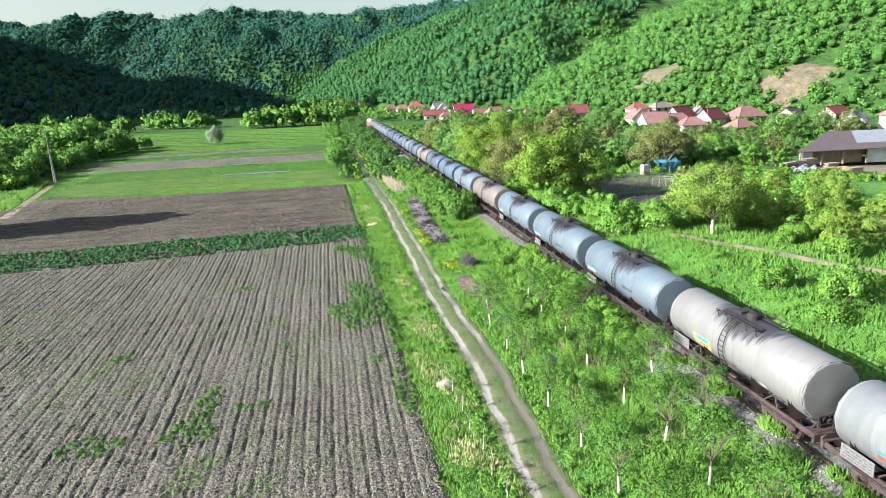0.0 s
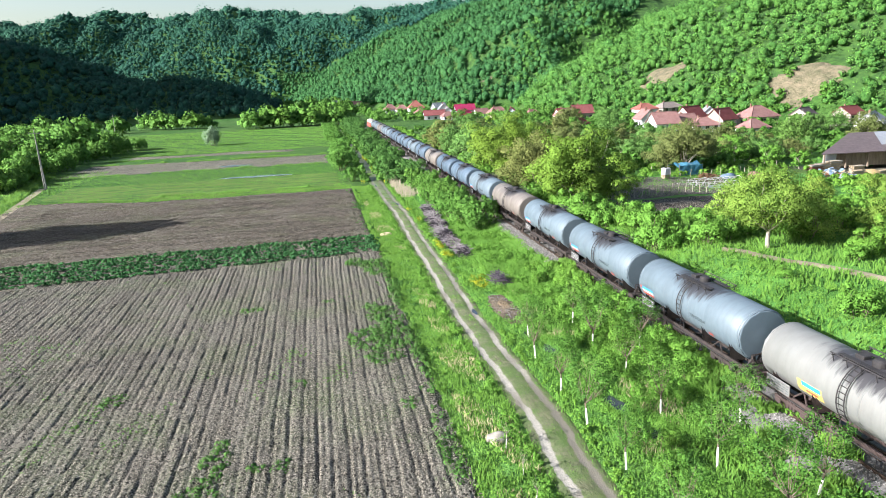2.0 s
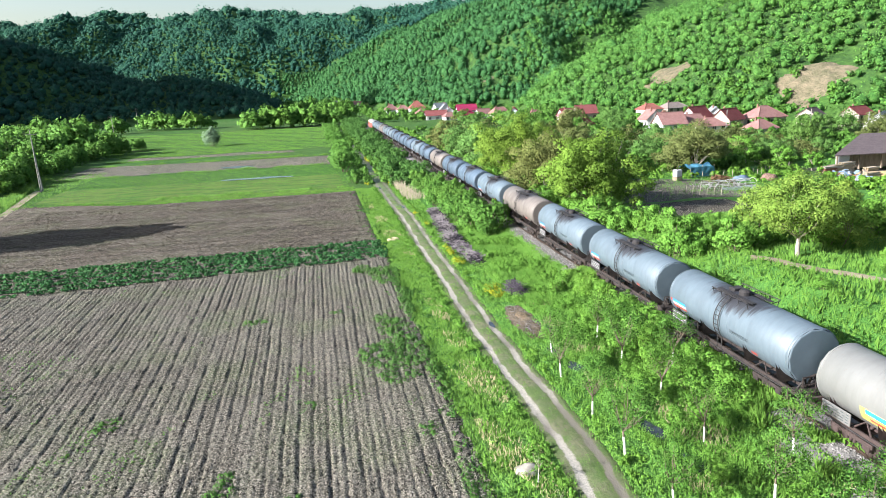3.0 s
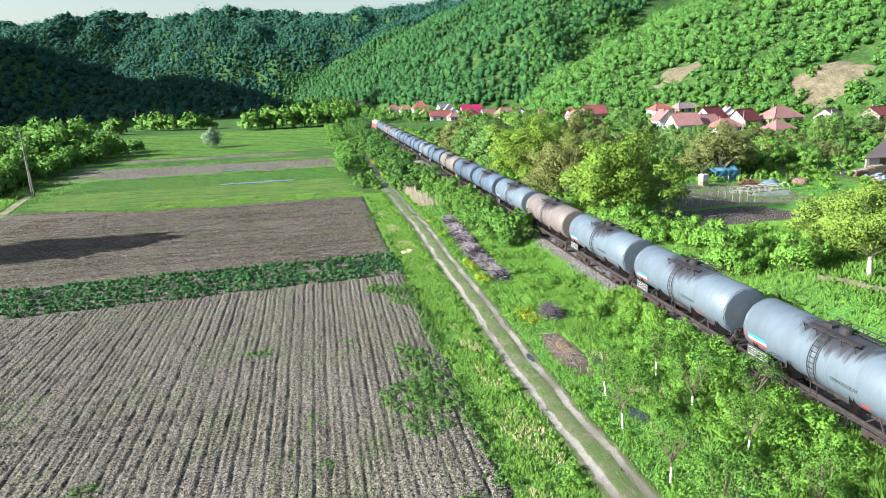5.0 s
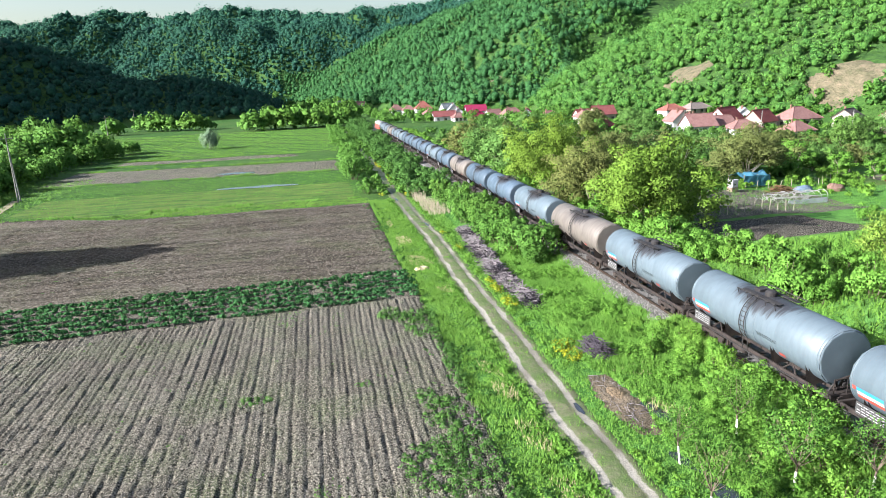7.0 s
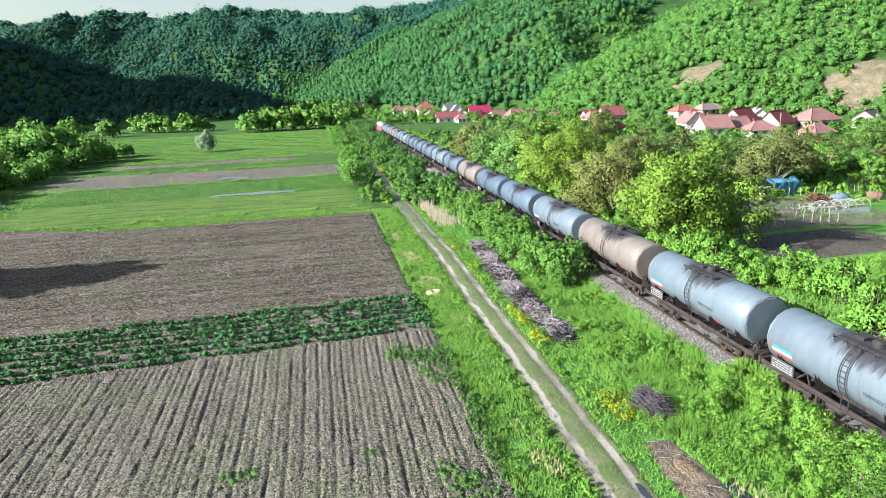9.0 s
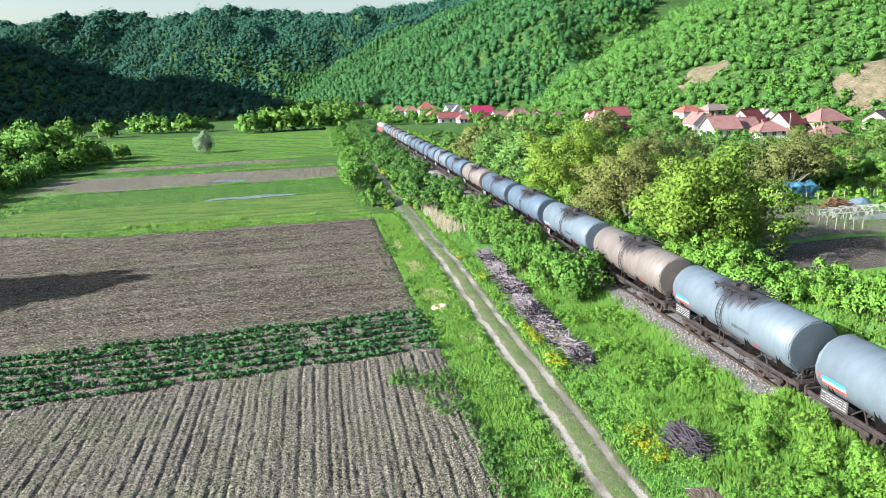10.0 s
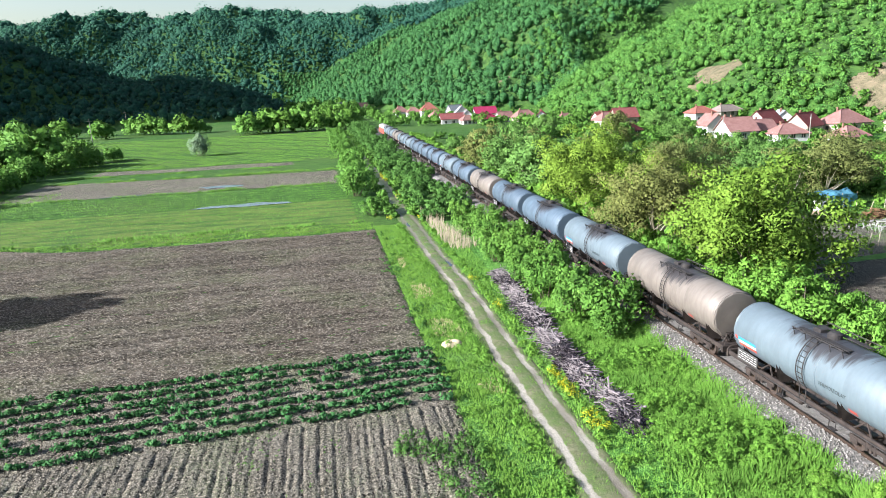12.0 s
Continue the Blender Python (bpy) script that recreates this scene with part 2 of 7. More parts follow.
LEAF_BRIGHT = leafy("bright_shrub_leaf", (0.0934, 0.2398, 0.036), (0.1462, 0.3322, 0.0481), (0.1868, 0.3629, 0.0641), 0.5, 0.22)
LEAF_LUSH = leafy("lush_weed_leaf", (0.115, 0.285, 0.042), (0.178, 0.385, 0.056), (0.222, 0.41, 0.078), 0.5, 0.28)
LUSH_BLADE = leafy("lush_grass_blade", (0.1, 0.255, 0.04), (0.15, 0.335, 0.05), (0.2, 0.355, 0.075), 0.4, 0.32)
LEAF_WALNUT = leafy("walnut_leaf", (0.1079, 0.2046, 0.027), (0.1492, 0.265, 0.0351), (0.1798, 0.2884, 0.0438), 0.35, 0.2)
LEAF_OLIVE = leafy("olive_leaf", (0.1096, 0.1434, 0.0461), (0.1485, 0.1869, 0.0575), (0.1712, 0.2004, 0.0694), 0.35, 0.2)
LEAF_SILVER = leafy("silver_leaf", (0.17, 0.28, 0.17), (0.27, 0.38, 0.25), (0.33, 0.43, 0.3), 0.5)
LEAF_FOREST = leafy("forest_leaf", (0.0384, 0.1358, 0.0323), (0.094, 0.246, 0.0476), (0.1367, 0.2885, 0.0637), 0.08, 0.18)
LEAF_SLOPE = leafy("slope_forest_leaf", (0.0203, 0.0911, 0.0345), (0.0462, 0.1619, 0.0529), (0.0739, 0.1974, 0.0633), 0.05, 0.18)
# Bluish base colour carries the haze of the distance.
LEAF_FAR = leafy("hazy_forest_leaf", (0.0148, 0.0808, 0.069), (0.0359, 0.1426, 0.0938), (0.0634, 0.1842, 0.0994), 0.022, 0.2)
# Dimmed version of the far leaf: the hill's shade is in its colour.
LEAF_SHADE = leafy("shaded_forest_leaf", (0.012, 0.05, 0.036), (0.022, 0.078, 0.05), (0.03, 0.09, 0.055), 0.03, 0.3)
# Crown cores, coloured darker than their leaves for the shade inside.
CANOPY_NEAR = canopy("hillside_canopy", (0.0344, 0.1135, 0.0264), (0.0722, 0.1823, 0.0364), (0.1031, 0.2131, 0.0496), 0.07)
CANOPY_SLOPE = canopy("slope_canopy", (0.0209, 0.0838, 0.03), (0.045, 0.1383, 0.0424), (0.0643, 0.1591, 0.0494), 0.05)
# Far crowns share the blue haze tint of the far leaves.
CANOPY_FAR = canopy("hazy_canopy", (0.0088, 0.0462, 0.0396), (0.0227, 0.0842, 0.0538), (0.0348, 0.1017, 0.0571), 0.02)
LEAF_CROP = leafy("crop_leaf", (0.0227, 0.106, 0.0419), (0.0454, 0.1684, 0.0554), (0.1008, 0.2494, 0.0739), 1.2, 0.22)
BLADE = leafy("grass_blade", (0.0775, 0.2045, 0.0321), (0.1202, 0.2769, 0.0393), (0.1604, 0.2966, 0.0609), 0.4, 0.3)
STRAW = leafy("dry_reed", (0.25, 0.235, 0.12), (0.36, 0.335, 0.18), (0.42, 0.39, 0.24), 0.6, 0.2)
LEAF_MID = leafy("garden_tree_leaf", (0.07, 0.175, 0.045), (0.115, 0.245, 0.056), (0.155, 0.275, 0.07), 0.35, 0.2)
REED = leafy("bleached_reed", (0.216, 0.2016, 0.147), (0.3024, 0.288, 0.224), (0.36, 0.3456, 0.28), 0.6, 0.2)
LEAF_GOLD = leafy("golden_green_leaf", (0.1263, 0.2353, 0.0382), (0.186, 0.3064, 0.0508), (0.2372, 0.335, 0.0679), 0.5, 0.22)
FLOWER = leafy("yellow_flower", (0.4, 0.4, 0.02), (0.56, 0.54, 0.03), (0.42, 0.47, 0.04), 1.5, 0.25)

# ---- plain geometry ----


class Geo:
    """Collects vertices and faces of one mesh."""

    def __init__(self):
        self.v, self.f, self.n, self.q = [], {}, 0, []

    def put(self, verts, faces, normals=None):
        verts = np.asarray(verts, float).reshape(-1, 3)
        for face in faces if isinstance(faces, list) else [faces]:
            face = np.asarray(face)
            if face.ndim == 1:
                face = face[None]
            self.f.setdefault(face.shape[1], []).append(face + self.n)
        self.v.append(verts)
        if normals is not None:
            self.q.append(np.asarray(normals, float).reshape(-1, 3))
        self.n += len(verts)
        return self

    def box(self, x0, x1, y0, y1, z0, z1, m=None, cut=0.0):
        c = np.array([(x, y, z) for z in (z0, z1) for y in (y0, y1) for x in (x0, x1)], float)
        faces = np.array([(0, 2, 3, 1), (4, 5, 7, 6), (0, 1, 5, 4), (2, 6, 7, 3), (0, 4, 6, 2), (1, 3, 7, 5)])
        if cut:
            mid = c.mean(0)
            sgn = np.sign(c - mid)
            v = np.concatenate([c - sgn * cut * np.array(k) for k in ((0, 1, 1), (1, 0, 1), (1, 1, 0))])
            out, quads, tris = [], [], []
            for face in faces:
                axis = int(np.argmax(np.abs(np.cross(c[face[1]] - c[face[0]], c[face[2]] - c[face[1]]))))
                quads.append([axis * 8 + i for i in face])
            for a in range(8):
                tris.append([a, 8 + a, 16 + a])
            for a in range(8):
                for bit, (p, q) in ((1, (1, 2)), (2, (0, 2)), (4, (0, 1))):
                    b = a | bit
                    if b != a:
                        quads.append([p * 8 + a, p * 8 + b, q * 8 + b, q * 8 + a])
            c, faces = v, [np.array(quads), np.array(tris)]
        if m is not None:
            c = np.array([m @ Vector(p) for p in c])
        return self.put(c, faces)

    def tube(self, points, radii, sides=8, caps=True):
        pts = [Vector(p) for p in points]
        if isinstance(radii, (int, float)):
            radii = [radii] * len(pts)
        rings = []
        for i, p in enumerate(pts):
            way = (pts[min(i + 1, len(pts) - 1)] - pts[max(i - 1, 0)]).normalized()
            a = way.orthogonal().normalized() if i == 0 else (a - way * a.dot(way)).normalized()
            b = way.cross(a)
            rings.append([p + (a * math.cos(t) + b * math.sin(t)) * radii[i] for t in (k * 2 * math.pi / sides for k in range(sides))])
        v = np.array([q for r in rings for q in r])
        k = np.arange(sides)
        quads = np.concatenate([np.stack([i * sides + k, i * sides + (k + 1) % sides, (i + 1) * sides + (k + 1) % sides, (i + 1) * sides + k], 1) for i in range(len(pts) - 1)])
        faces = [quads]
        if caps:
            faces += [k[::-1].copy(), k + (len(pts) - 1) * sides]
        return self.put(v, faces)

    def spin(self, profile, sides=32, full=True):
        """Revolves (radius, y) about the y axis."""
        t = np.arange(sides) * 2 * math.pi / sides
        v = np.concatenate([np.stack([r * np.cos(t), np.full(sides, y), r * np.sin(t)], 1) for r, y in profile])
        k = np.arange(sides)
        quads = np.concatenate([np.stack([i * sides + k, i * sides + (k + 1) % sides, (i + 1) * sides + (k + 1) % sides, (i + 1) * sides + k], 1) for i in range(len(profile) - 1)])
        return self.put(v, quads)

    def move(self, m):
        r = np.array(m.to_3x3())
        t = np.array(m.translation)
        self.v = [p @ r.T + t for p in self.v]
        return self

    def mesh(self, name, mat, smooth=False):
        me = bpy.data.meshes.new(name)
        v = np.concatenate(self.v)
        loops, totals = [], []
        for k, groups in self.f.items():
            g = np.concatenate(groups)
            loops.append(g.ravel())
            totals.append(np.full(len(g), k))
        loops, totals = np.concatenate(loops).astype(np.int32), np.concatenate(totals).astype(np.int32)
        me.vertices.add(len(v))
        me.vertices.foreach_set("co", v.ravel().astype(np.float32))
        me.loops.add(len(loops))
        me.loops.foreach_set("vertex_index", loops)
        me.polygons.add(len(totals))
        me.polygons.foreach_set("loop_start", np.concatenate([[0], np.cumsum(totals)[:-1]]).astype(np.int32))
        me.polygons.foreach_set("use_smooth", np.full(len(totals), smooth or bool(self.q)))
        me.update(calc_edges=True)
        if self.q:
            q = me.attributes.new("custom_normal", "FLOAT_VECTOR", "POINT")
            q.data.foreach_set("vector", np.concatenate(self.q).ravel().astype(np.float32))
        me.materials.append(mat)
        return me


def part(name, geo, mat, parent=None, label="", smooth=False):
    ob = new(name, geo.mesh(name, mat, smooth))
    ob.parent = parent
    return tagged(ob, label)


def thing(name, label, category, group="", at=None):
    ob = tagged(new(name), label, category, group)
    if at is not None:
        ob.matrix_basis = at
    return ob


def smooth01(a, b, x):
    t = np.clip((x - a) / (b - a), 0, 1)
    return t * t * (3 - 2 * t)


def waves(x, y, size, seed=0):
    """Cheap smooth unevenness, about -1 to 1."""
    r = np.random.default_rng(seed)
    out = 0
    for k in range(5):
        a, p, f = r.uniform(0, 6.28), r.uniform(0, 6.28), r.uniform(0.6, 1.7) * 6.28 / size
        out = out + np.sin(f * (x * math.cos(a) + y * math.sin(a)) + p)
    return out / 3.2


# ---- the lie of the land ----
FOOT_NEAR = [(420, 40), (260, 120), (192, 172), (162, 212), (134, 258), (112, 318), (116, 400), (150, 500), (300, 640)]
FOOT_FAR = [(700, 470), (300, 450), (150, 405), (88, 440), (62, 530), (45, 640), (-5, 880), (-70, 1120)]
TRACK = 21.3


def beyond(line, x, y):
    """Signed distance to a polyline, positive on its right-hand side as seen walking back along it."""
    best, sign = np.full(np.shape(x), 1e9), np.ones(np.shape(x))
    for (ax, ay), (bx, by) in zip(line, line[1:]):
        ux, uy = bx - ax, by - ay
        t = np.clip(((x - ax) * ux + (y - ay) * uy) / (ux * ux + uy * uy), 0, 1)
        dx, dy = x - ax - t * ux, y - ay - t * uy
        d = np.hypot(dx, dy)
        side = np.sign(uy * (x - ax) - ux * (y - ay))
        sign = np.where(d < best - 1e-6, side, sign)
        best = np.minimum(best, d)
    return best * sign


def land(x, y):
    x, y = np.asarray(x, float), np.asarray(y, float)
    z = 0.07 * waves(x, y, 5, 1) * smooth01(10.5, 12.5, x) * (1 - smooth01(16.5, 18, x))
    z = z + 0.42 * smooth01(17.6, 19.3, x) * (1 - smooth01(23.4, 26, x))
    rise = 2.3 * (1 - smooth01(58, 98, y)) + 0.6 * smooth01(98, 130, y)
    fall = -1.6 * smooth01(45, 70, x) * smooth01(80, 120, y) * (1 - smooth01(170, 215, y)) - 2.9 * smooth01(80, 112, x) * (1 - smooth01(150, 200, y))
    z = z + (rise + fall + 0.25 * waves(x, y, 14, 2)) * smooth01(25.5, 33, x)
    near = beyond(FOOT_NEAR, x, y)
    hill_a = 0.475 * np.maximum(near, 0) * (1 + 0.10 * waves(x, y, 120, 3)) + 6.5 * smooth01(0, 26, near) + smooth01(0, 40, near) * 3.0 * waves(x, y, 55, 4)
    far = beyond(FOOT_FAR, x, y)
    hill_b = 0.58 * np.maximum(far, 0) * (1 + 0.10 * waves(x, y, 260, 5)) + smooth01(0, 80, far) * (7 * waves(x, y, 120, 6) + 3 * waves(x, y, 45, 26))
    hill_a, hill_b = 150 * np.tanh(hill_a / 150), 175 * np.tanh(hill_b / 175)
    back = np.maximum(y - 1000 - 0.15 * np.maximum(-x - 100, 0), 0)
    hill_c = 197 * np.tanh(0.46 * back / 197) * (1 + 0.045 * waves(x, y, 420, 7)) + smooth01(0, 160, back) * (22 * waves(x, y * 0.3, 230, 8) + 9 * waves(x, y * 0.4, 90, 10))
    crest = np.interp(x, [-330, -250, -205, -172, -140, -128, -112, -94, -70, -47, -27, -10], [92, 64, 47, 32, 23, 26, 27, 24, 18, 10, 1, 0])
    hill_d = crest * smooth01(452, 600, y + 0.06 * x) * (1 - smooth01(640, 960, y)) + smooth01(470, 560, y) * (1 - smooth01(800, 900, y)) * smooth01(10, 60, -x) * 2.0 * waves(x, y, 60, 9)
    # Unseen hill in the west, added to keep hill_d in shadow.
    shade_hill = 275 * np.exp(-((x + 560) / 115) ** 4 - ((y - 500) / 130) ** 4)
    return z + np.maximum(np.maximum(hill_a, hill_b), np.maximum(hill_c, 0)) + np.maximum(hill_d, 0) + shade_hill


def steps(*stretches):
    return np.unique(np.concatenate([np.arange(a, b, s) for a, b, s in stretches]))


def sheet(name, xs, ys, lift, mat, kind="structure", category="", label="", uv=None, where=None):
    """A sheet on the land over a grid; lift is a number or a function of x and y."""
    X, Y = np.meshgrid(xs, ys)
    if where:
        X, Y = where(X, Y)
    Z = land(X, Y) + (lift(X, Y) if callable(lift) else lift)
    i = np.arange(len(ys) - 1)[:, None] * len(xs) + np.arange(len(xs) - 1)[None]
    F = np.stack([i, i + 1, i + len(xs) + 1, i + len(xs)], -1).reshape(-1, 4)
    ob = new(name, Geo().put(np.stack([X, Y, Z], -1), F).mesh(name, mat, True))
    return tagged(ob, label, category, "", kind)


gx = steps((-1500, -600, 45), (-600, -240, 12), (-240, -80, 6), (-80, 10, 3), (10, 40, 0.5), (40, 120, 2.5), (120, 330, 5), (330, 700, 20), (700, 1500, 50))
gy = steps((-900, -60, 40), (-60, 10, 5), (10, 130, 1.0), (130, 300, 3), (300, 620, 6), (620, 1000, 12), (1000, 1560, 16), (1560, 2600, 60))
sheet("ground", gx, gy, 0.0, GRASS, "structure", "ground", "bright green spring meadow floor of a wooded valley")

sheet("verge", gx[(gx >= 4) & (gx <= 19.5)], gy[(gy >= 10) & (gy <= 128)], 0.014, VERGE, "structure", "ground", "fresh yellow-green grassland beside the farm track")
sheet("bank", gx[(gx >= 24) & (gx <= 150)], gy[(gy >= 15) & (gy <= 215)], 0.014, VERGE, "structure", "ground", "grassy bank and garden land beyond the railway")

# ---- fields ----


def crop_near(x):
    return 76.6 + 0.085 * (np.maximum(x, -45) - 4.6) + 0.15 * np.sin(x * 0.9)


def crop_far(x):
    return 85.2 + 0.05 * (np.maximum(x, -60) - 4.4) + 0.2 * np.sin(x * 0.7 + 1)


def plough_end(x):
    return 126.2 + 0.35 * np.maximum(-30 - x, 0) + 0.3 * np.sin(x * 0.4)


def strip(x0, x1, low, high, ragged):
    """Maps a grid of 0..1 by 0..1 onto a field between two lines, with a ragged right-hand edge."""

    def where(X, Y):
        a, b = (low(X) if callable(low) else low), (high(X) if callable(high) else high)
        y = a + (b - a) * Y
        edge = np.clip((X - (x1 - 1.2)) / 1.2, 0, 1)
        return X + edge * ragged * waves(y, y * 0.3, 5, 11), y

    return where


rough_rng = np.random.default_rng(5)
xs = np.arange(-43, 4.5, 0.1)


def furrow(s, width):
    """A narrow groove once in every unit of s."""
    d = s - np.floor(s) - 0.5
    return -np.exp(-((d / width) ** 2))


def ridges_a(X, Y):
    bend = X + 0.02 * (Y - 40) * np.clip((-X - 5) / 10, -0.6, 1) + 0.03 * waves(X, Y, 11, 12)
    deep = 0.75 + 0.5 * waves(X * 3, Y, 13, 33)
    rows = 0.04 * furrow(bend / 0.375, 0.25) * deep + 0.085 * furrow(bend / 0.75 + 0.25 + 0.05 * waves(X * 4, Y * 0.3, 15, 36), 0.09) * np.clip(0.9 + 0.35 * waves(X * 3, Y * 0.6, 17, 34), 0.4, 1.2)
    rim = smooth01(0, 0.7, 4.45 - X)
    return -0.04 + rim * (0.24 + rows + rough_rng.normal(0, 0.027, X.shape))


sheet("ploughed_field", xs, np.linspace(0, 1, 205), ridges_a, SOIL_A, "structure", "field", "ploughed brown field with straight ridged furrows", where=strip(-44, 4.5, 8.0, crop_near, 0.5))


def bed(X, Y):
    v = (Y - crop_near(X)) / (crop_far(X) - crop_near(X))
    rim = smooth01(0, 0.8, 4.7 - X)
    return -0.04 + rim * (0.14 + 0.06 * np.cos(v * 7 * 6.283 + 3.14) + rough_rng.normal(0, 0.02, X.shape))


sheet("crop_bed", np.arange(-62, 4.8, 0.25), np.linspace(0, 1, 44), bed, SOIL_A, "structure", "field", "pale brown vegetable bed with raised planted rows", where=strip(-62, 4.8, crop_near, crop_far, 0.3))


def ridges_b(X, Y):
    rim = smooth01(0, 0.7, 4.1 - X) * smooth01(0, 0.8, plough_end(X) - Y) * smooth01(0, 0.8, X + 53.4)
    rows = 0.085 * furrow((Y + 0.1 * waves(X, Y, 7, 13)) / 0.85, 0.18) * (0.8 + 0.6 * waves(X, Y * 3, 19, 35))
    return -0.04 + rim * (0.14 + rows * (X < 1.8) + 0.03 * np.cos(X * 6.283 / 0.8) * (X >= 1.8) + rough_rng.normal(0, 0.05, X.shape))


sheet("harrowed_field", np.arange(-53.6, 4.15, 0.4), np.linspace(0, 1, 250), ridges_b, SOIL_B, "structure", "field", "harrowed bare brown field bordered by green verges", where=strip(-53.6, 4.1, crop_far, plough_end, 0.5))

DRY = Nodes("sparse_green")
_mid, _fine = DRY.noise(0.5, 5, 0.7, stretch=(0.25, 1, 1)), DRY.noise(6, 4, 0.7)
_c = DRY.mix(DRY.ramp(_mid, (0.4, 0.0), (0.58, 1.0)), (0.035, 0.1, 0.02), (0.1, 0.155, 0.036))
_c = DRY.mix(DRY.ramp(_fine, (0.45, 0.0), (0.7, 0.6)), _c, (0.1, 0.085, 0.055))
DRY = DRY.surface(_c, 0.9, 0, DRY.bump(_fine, 0.8, 0.12), 0.1)
sheet("young_crop_field", np.arange(-52, 3.2, 1.5), np.linspace(0, 1, 22), lambda X, Y: 0.03 + 0 * X, DRY, "structure", "field", "young sparse crop strip of dull green rows", where=strip(-52, 3.2, lambda x: plough_end(x) + 1.6, 152, 0.6))
sheet("fallow_field", np.arange(-61, 1.6, 1.0), np.linspace(0, 1, 30), lambda X, Y: 0.04 + 0.05 * waves(X, Y, 2.0, 14), SOIL_A, "structure", "field", "wet fallow brown strip between green strips", where=strip(-61, 1.6, 172.5, lambda x: 194 + 0.12 * np.maximum(-20 - x, 0), 0.8))
sheet("narrow_field", np.arange(-56, -9, 1.5), np.linspace(0, 1, 10), 0.04, SOIL_A, "structure", "field", "narrow bare brown strip in the meadow", where=strip(-56, -9, 211, lambda x: 219 + 1.2 * np.sin(x * 0.2), 2.0))
sheet("garden_ground", np.arange(34, 70, 1.0), np.linspace(0, 1, 24), lambda X, Y: 0.04 + 0.03 * waves(X, Y, 2, 24), SOIL_A, "structure", "ground", "trodden grey-brown garden ground between the beds", where=strip(34, 70, 96.0, lambda x: 114 + 0.1 * (x - 34), 1.2))
sheet("garden_plot", np.arange(36, 56, 0.8), np.linspace(0, 1, 18), lambda X, Y: 0.06 + 0.04 * waves(X, Y, 1.5, 15), SOIL_C, "structure", "field", "freshly dug dark soil plot beside the garden", where=strip(36, 56, lambda x: 82.5 - 0.03 * (x - 36), lambda x: 94.5 + 0.02 * (x - 36), 0.4))

sheet("yard", np.arange(82, 122, 1.0), np.arange(106, 134, 1.0), lambda X, Y: 0.12 * smooth01(1.0, 0.4, np.hypot((X - 102) / 20, (Y - 120) / 13)) - 0.04 + 0.02 * waves(X, Y, 3, 27), DRY, "structure", "ground", "trodden weedy farmyard ground before the shed")

# ---- dirt road ----
ROAD_Y = [0, 24, 32, 39, 46, 58, 70, 80, 100, 127, 150, 180, 230, 300, 340]
ROAD_X = [8.0, 8.6, 8.8, 9.05, 8.85, 8.75, 8.85, 9.0, 9.15, 8.8, 8.7, 8.9, 8.3, 8.0, 8.0]


def road_mid(y):
    return np.interp(y, ROAD_Y, ROAD_X) + 0.08 * np.sin(y * 0.21)


def road_sheet():
    us, ys = np.linspace(0, 1, 15), np.arange(2, 335, 0.8)
    U, Y = np.meshgrid(us, ys)
    X = road_mid(Y) + (U - 0.5) * 2.9 + 0.06 * np.sin(Y * 0.9)
    rut = np.exp(-(((np.abs(U - 0.5) - 0.24) / 0.09) ** 2))
    Z = land(X, Y) + 0.1 - 0.14 * np.abs(2 * U - 1) ** 6 - 0.05 * rut + 0.012 * waves(X, Y, 1.1, 16)
    i = np.arange(len(ys) - 1)[:, None] * len(us) + np.arange(len(us) - 1)[None]
    F = np.stack([i, i + 1, i + len(us) + 1, i + len(us)], -1).reshape(-1, 4)
    me = Geo().put(np.stack([X, Y, Z], -1), F).mesh("road", ROAD, True)
    uv = me.uv_layers.new(name="UVMap")
    uv.data.foreach_set("uv", np.stack([U.ravel()[F.ravel()], Y.ravel()[F.ravel()]], 1).ravel().astype(np.float32))
    tagged(new("road", me), "pale rutted dirt farm track with a weedy middle", "road", "", "structure")


road_sheet()


def garden_path():
    us, t = np.linspace(-1, 1, 7), np.linspace(0, 1, 50)
    U, T = np.meshgrid(us, t)
    X = np.interp(T, [0, 0.3, 0.55, 0.8, 1], [32.4, 33.8, 36.0, 38.4, 42]) + U * 0.62 * (1 + 0.5 * waves(T * 30, T * 3, 5, 18))
    Y = np.interp(T, [0, 0.3, 0.55, 0.8, 1], [57.4, 56.2, 52.4, 46.4, 37]) + U * 0.5 + 0.3 * waves(X, Y_ := T * 30, 6, 17)
    i = np.arange(len(t) - 1)[:, None] * len(us) + np.arange(len(us) - 1)[None]
    F = np.stack([i, i + 1, i + len(us) + 1, i + len(us)], -1).reshape(-1, 4)
    tagged(new("path", Geo().put(np.stack([X, Y, land(X, Y) + 0.12 - 0.16 * U ** 4], -1), F).mesh("path", CLAY_PATH, True)), "trodden pale earth path across the bank", "path", "", "structure")


CLAY_PATH = plain("trodden_earth", (0.216, 0.173, 0.118), (0.331, 0.288, 0.215), 0.8, 0.95, 0, 0.6, 0.05, 8)
garden_path()


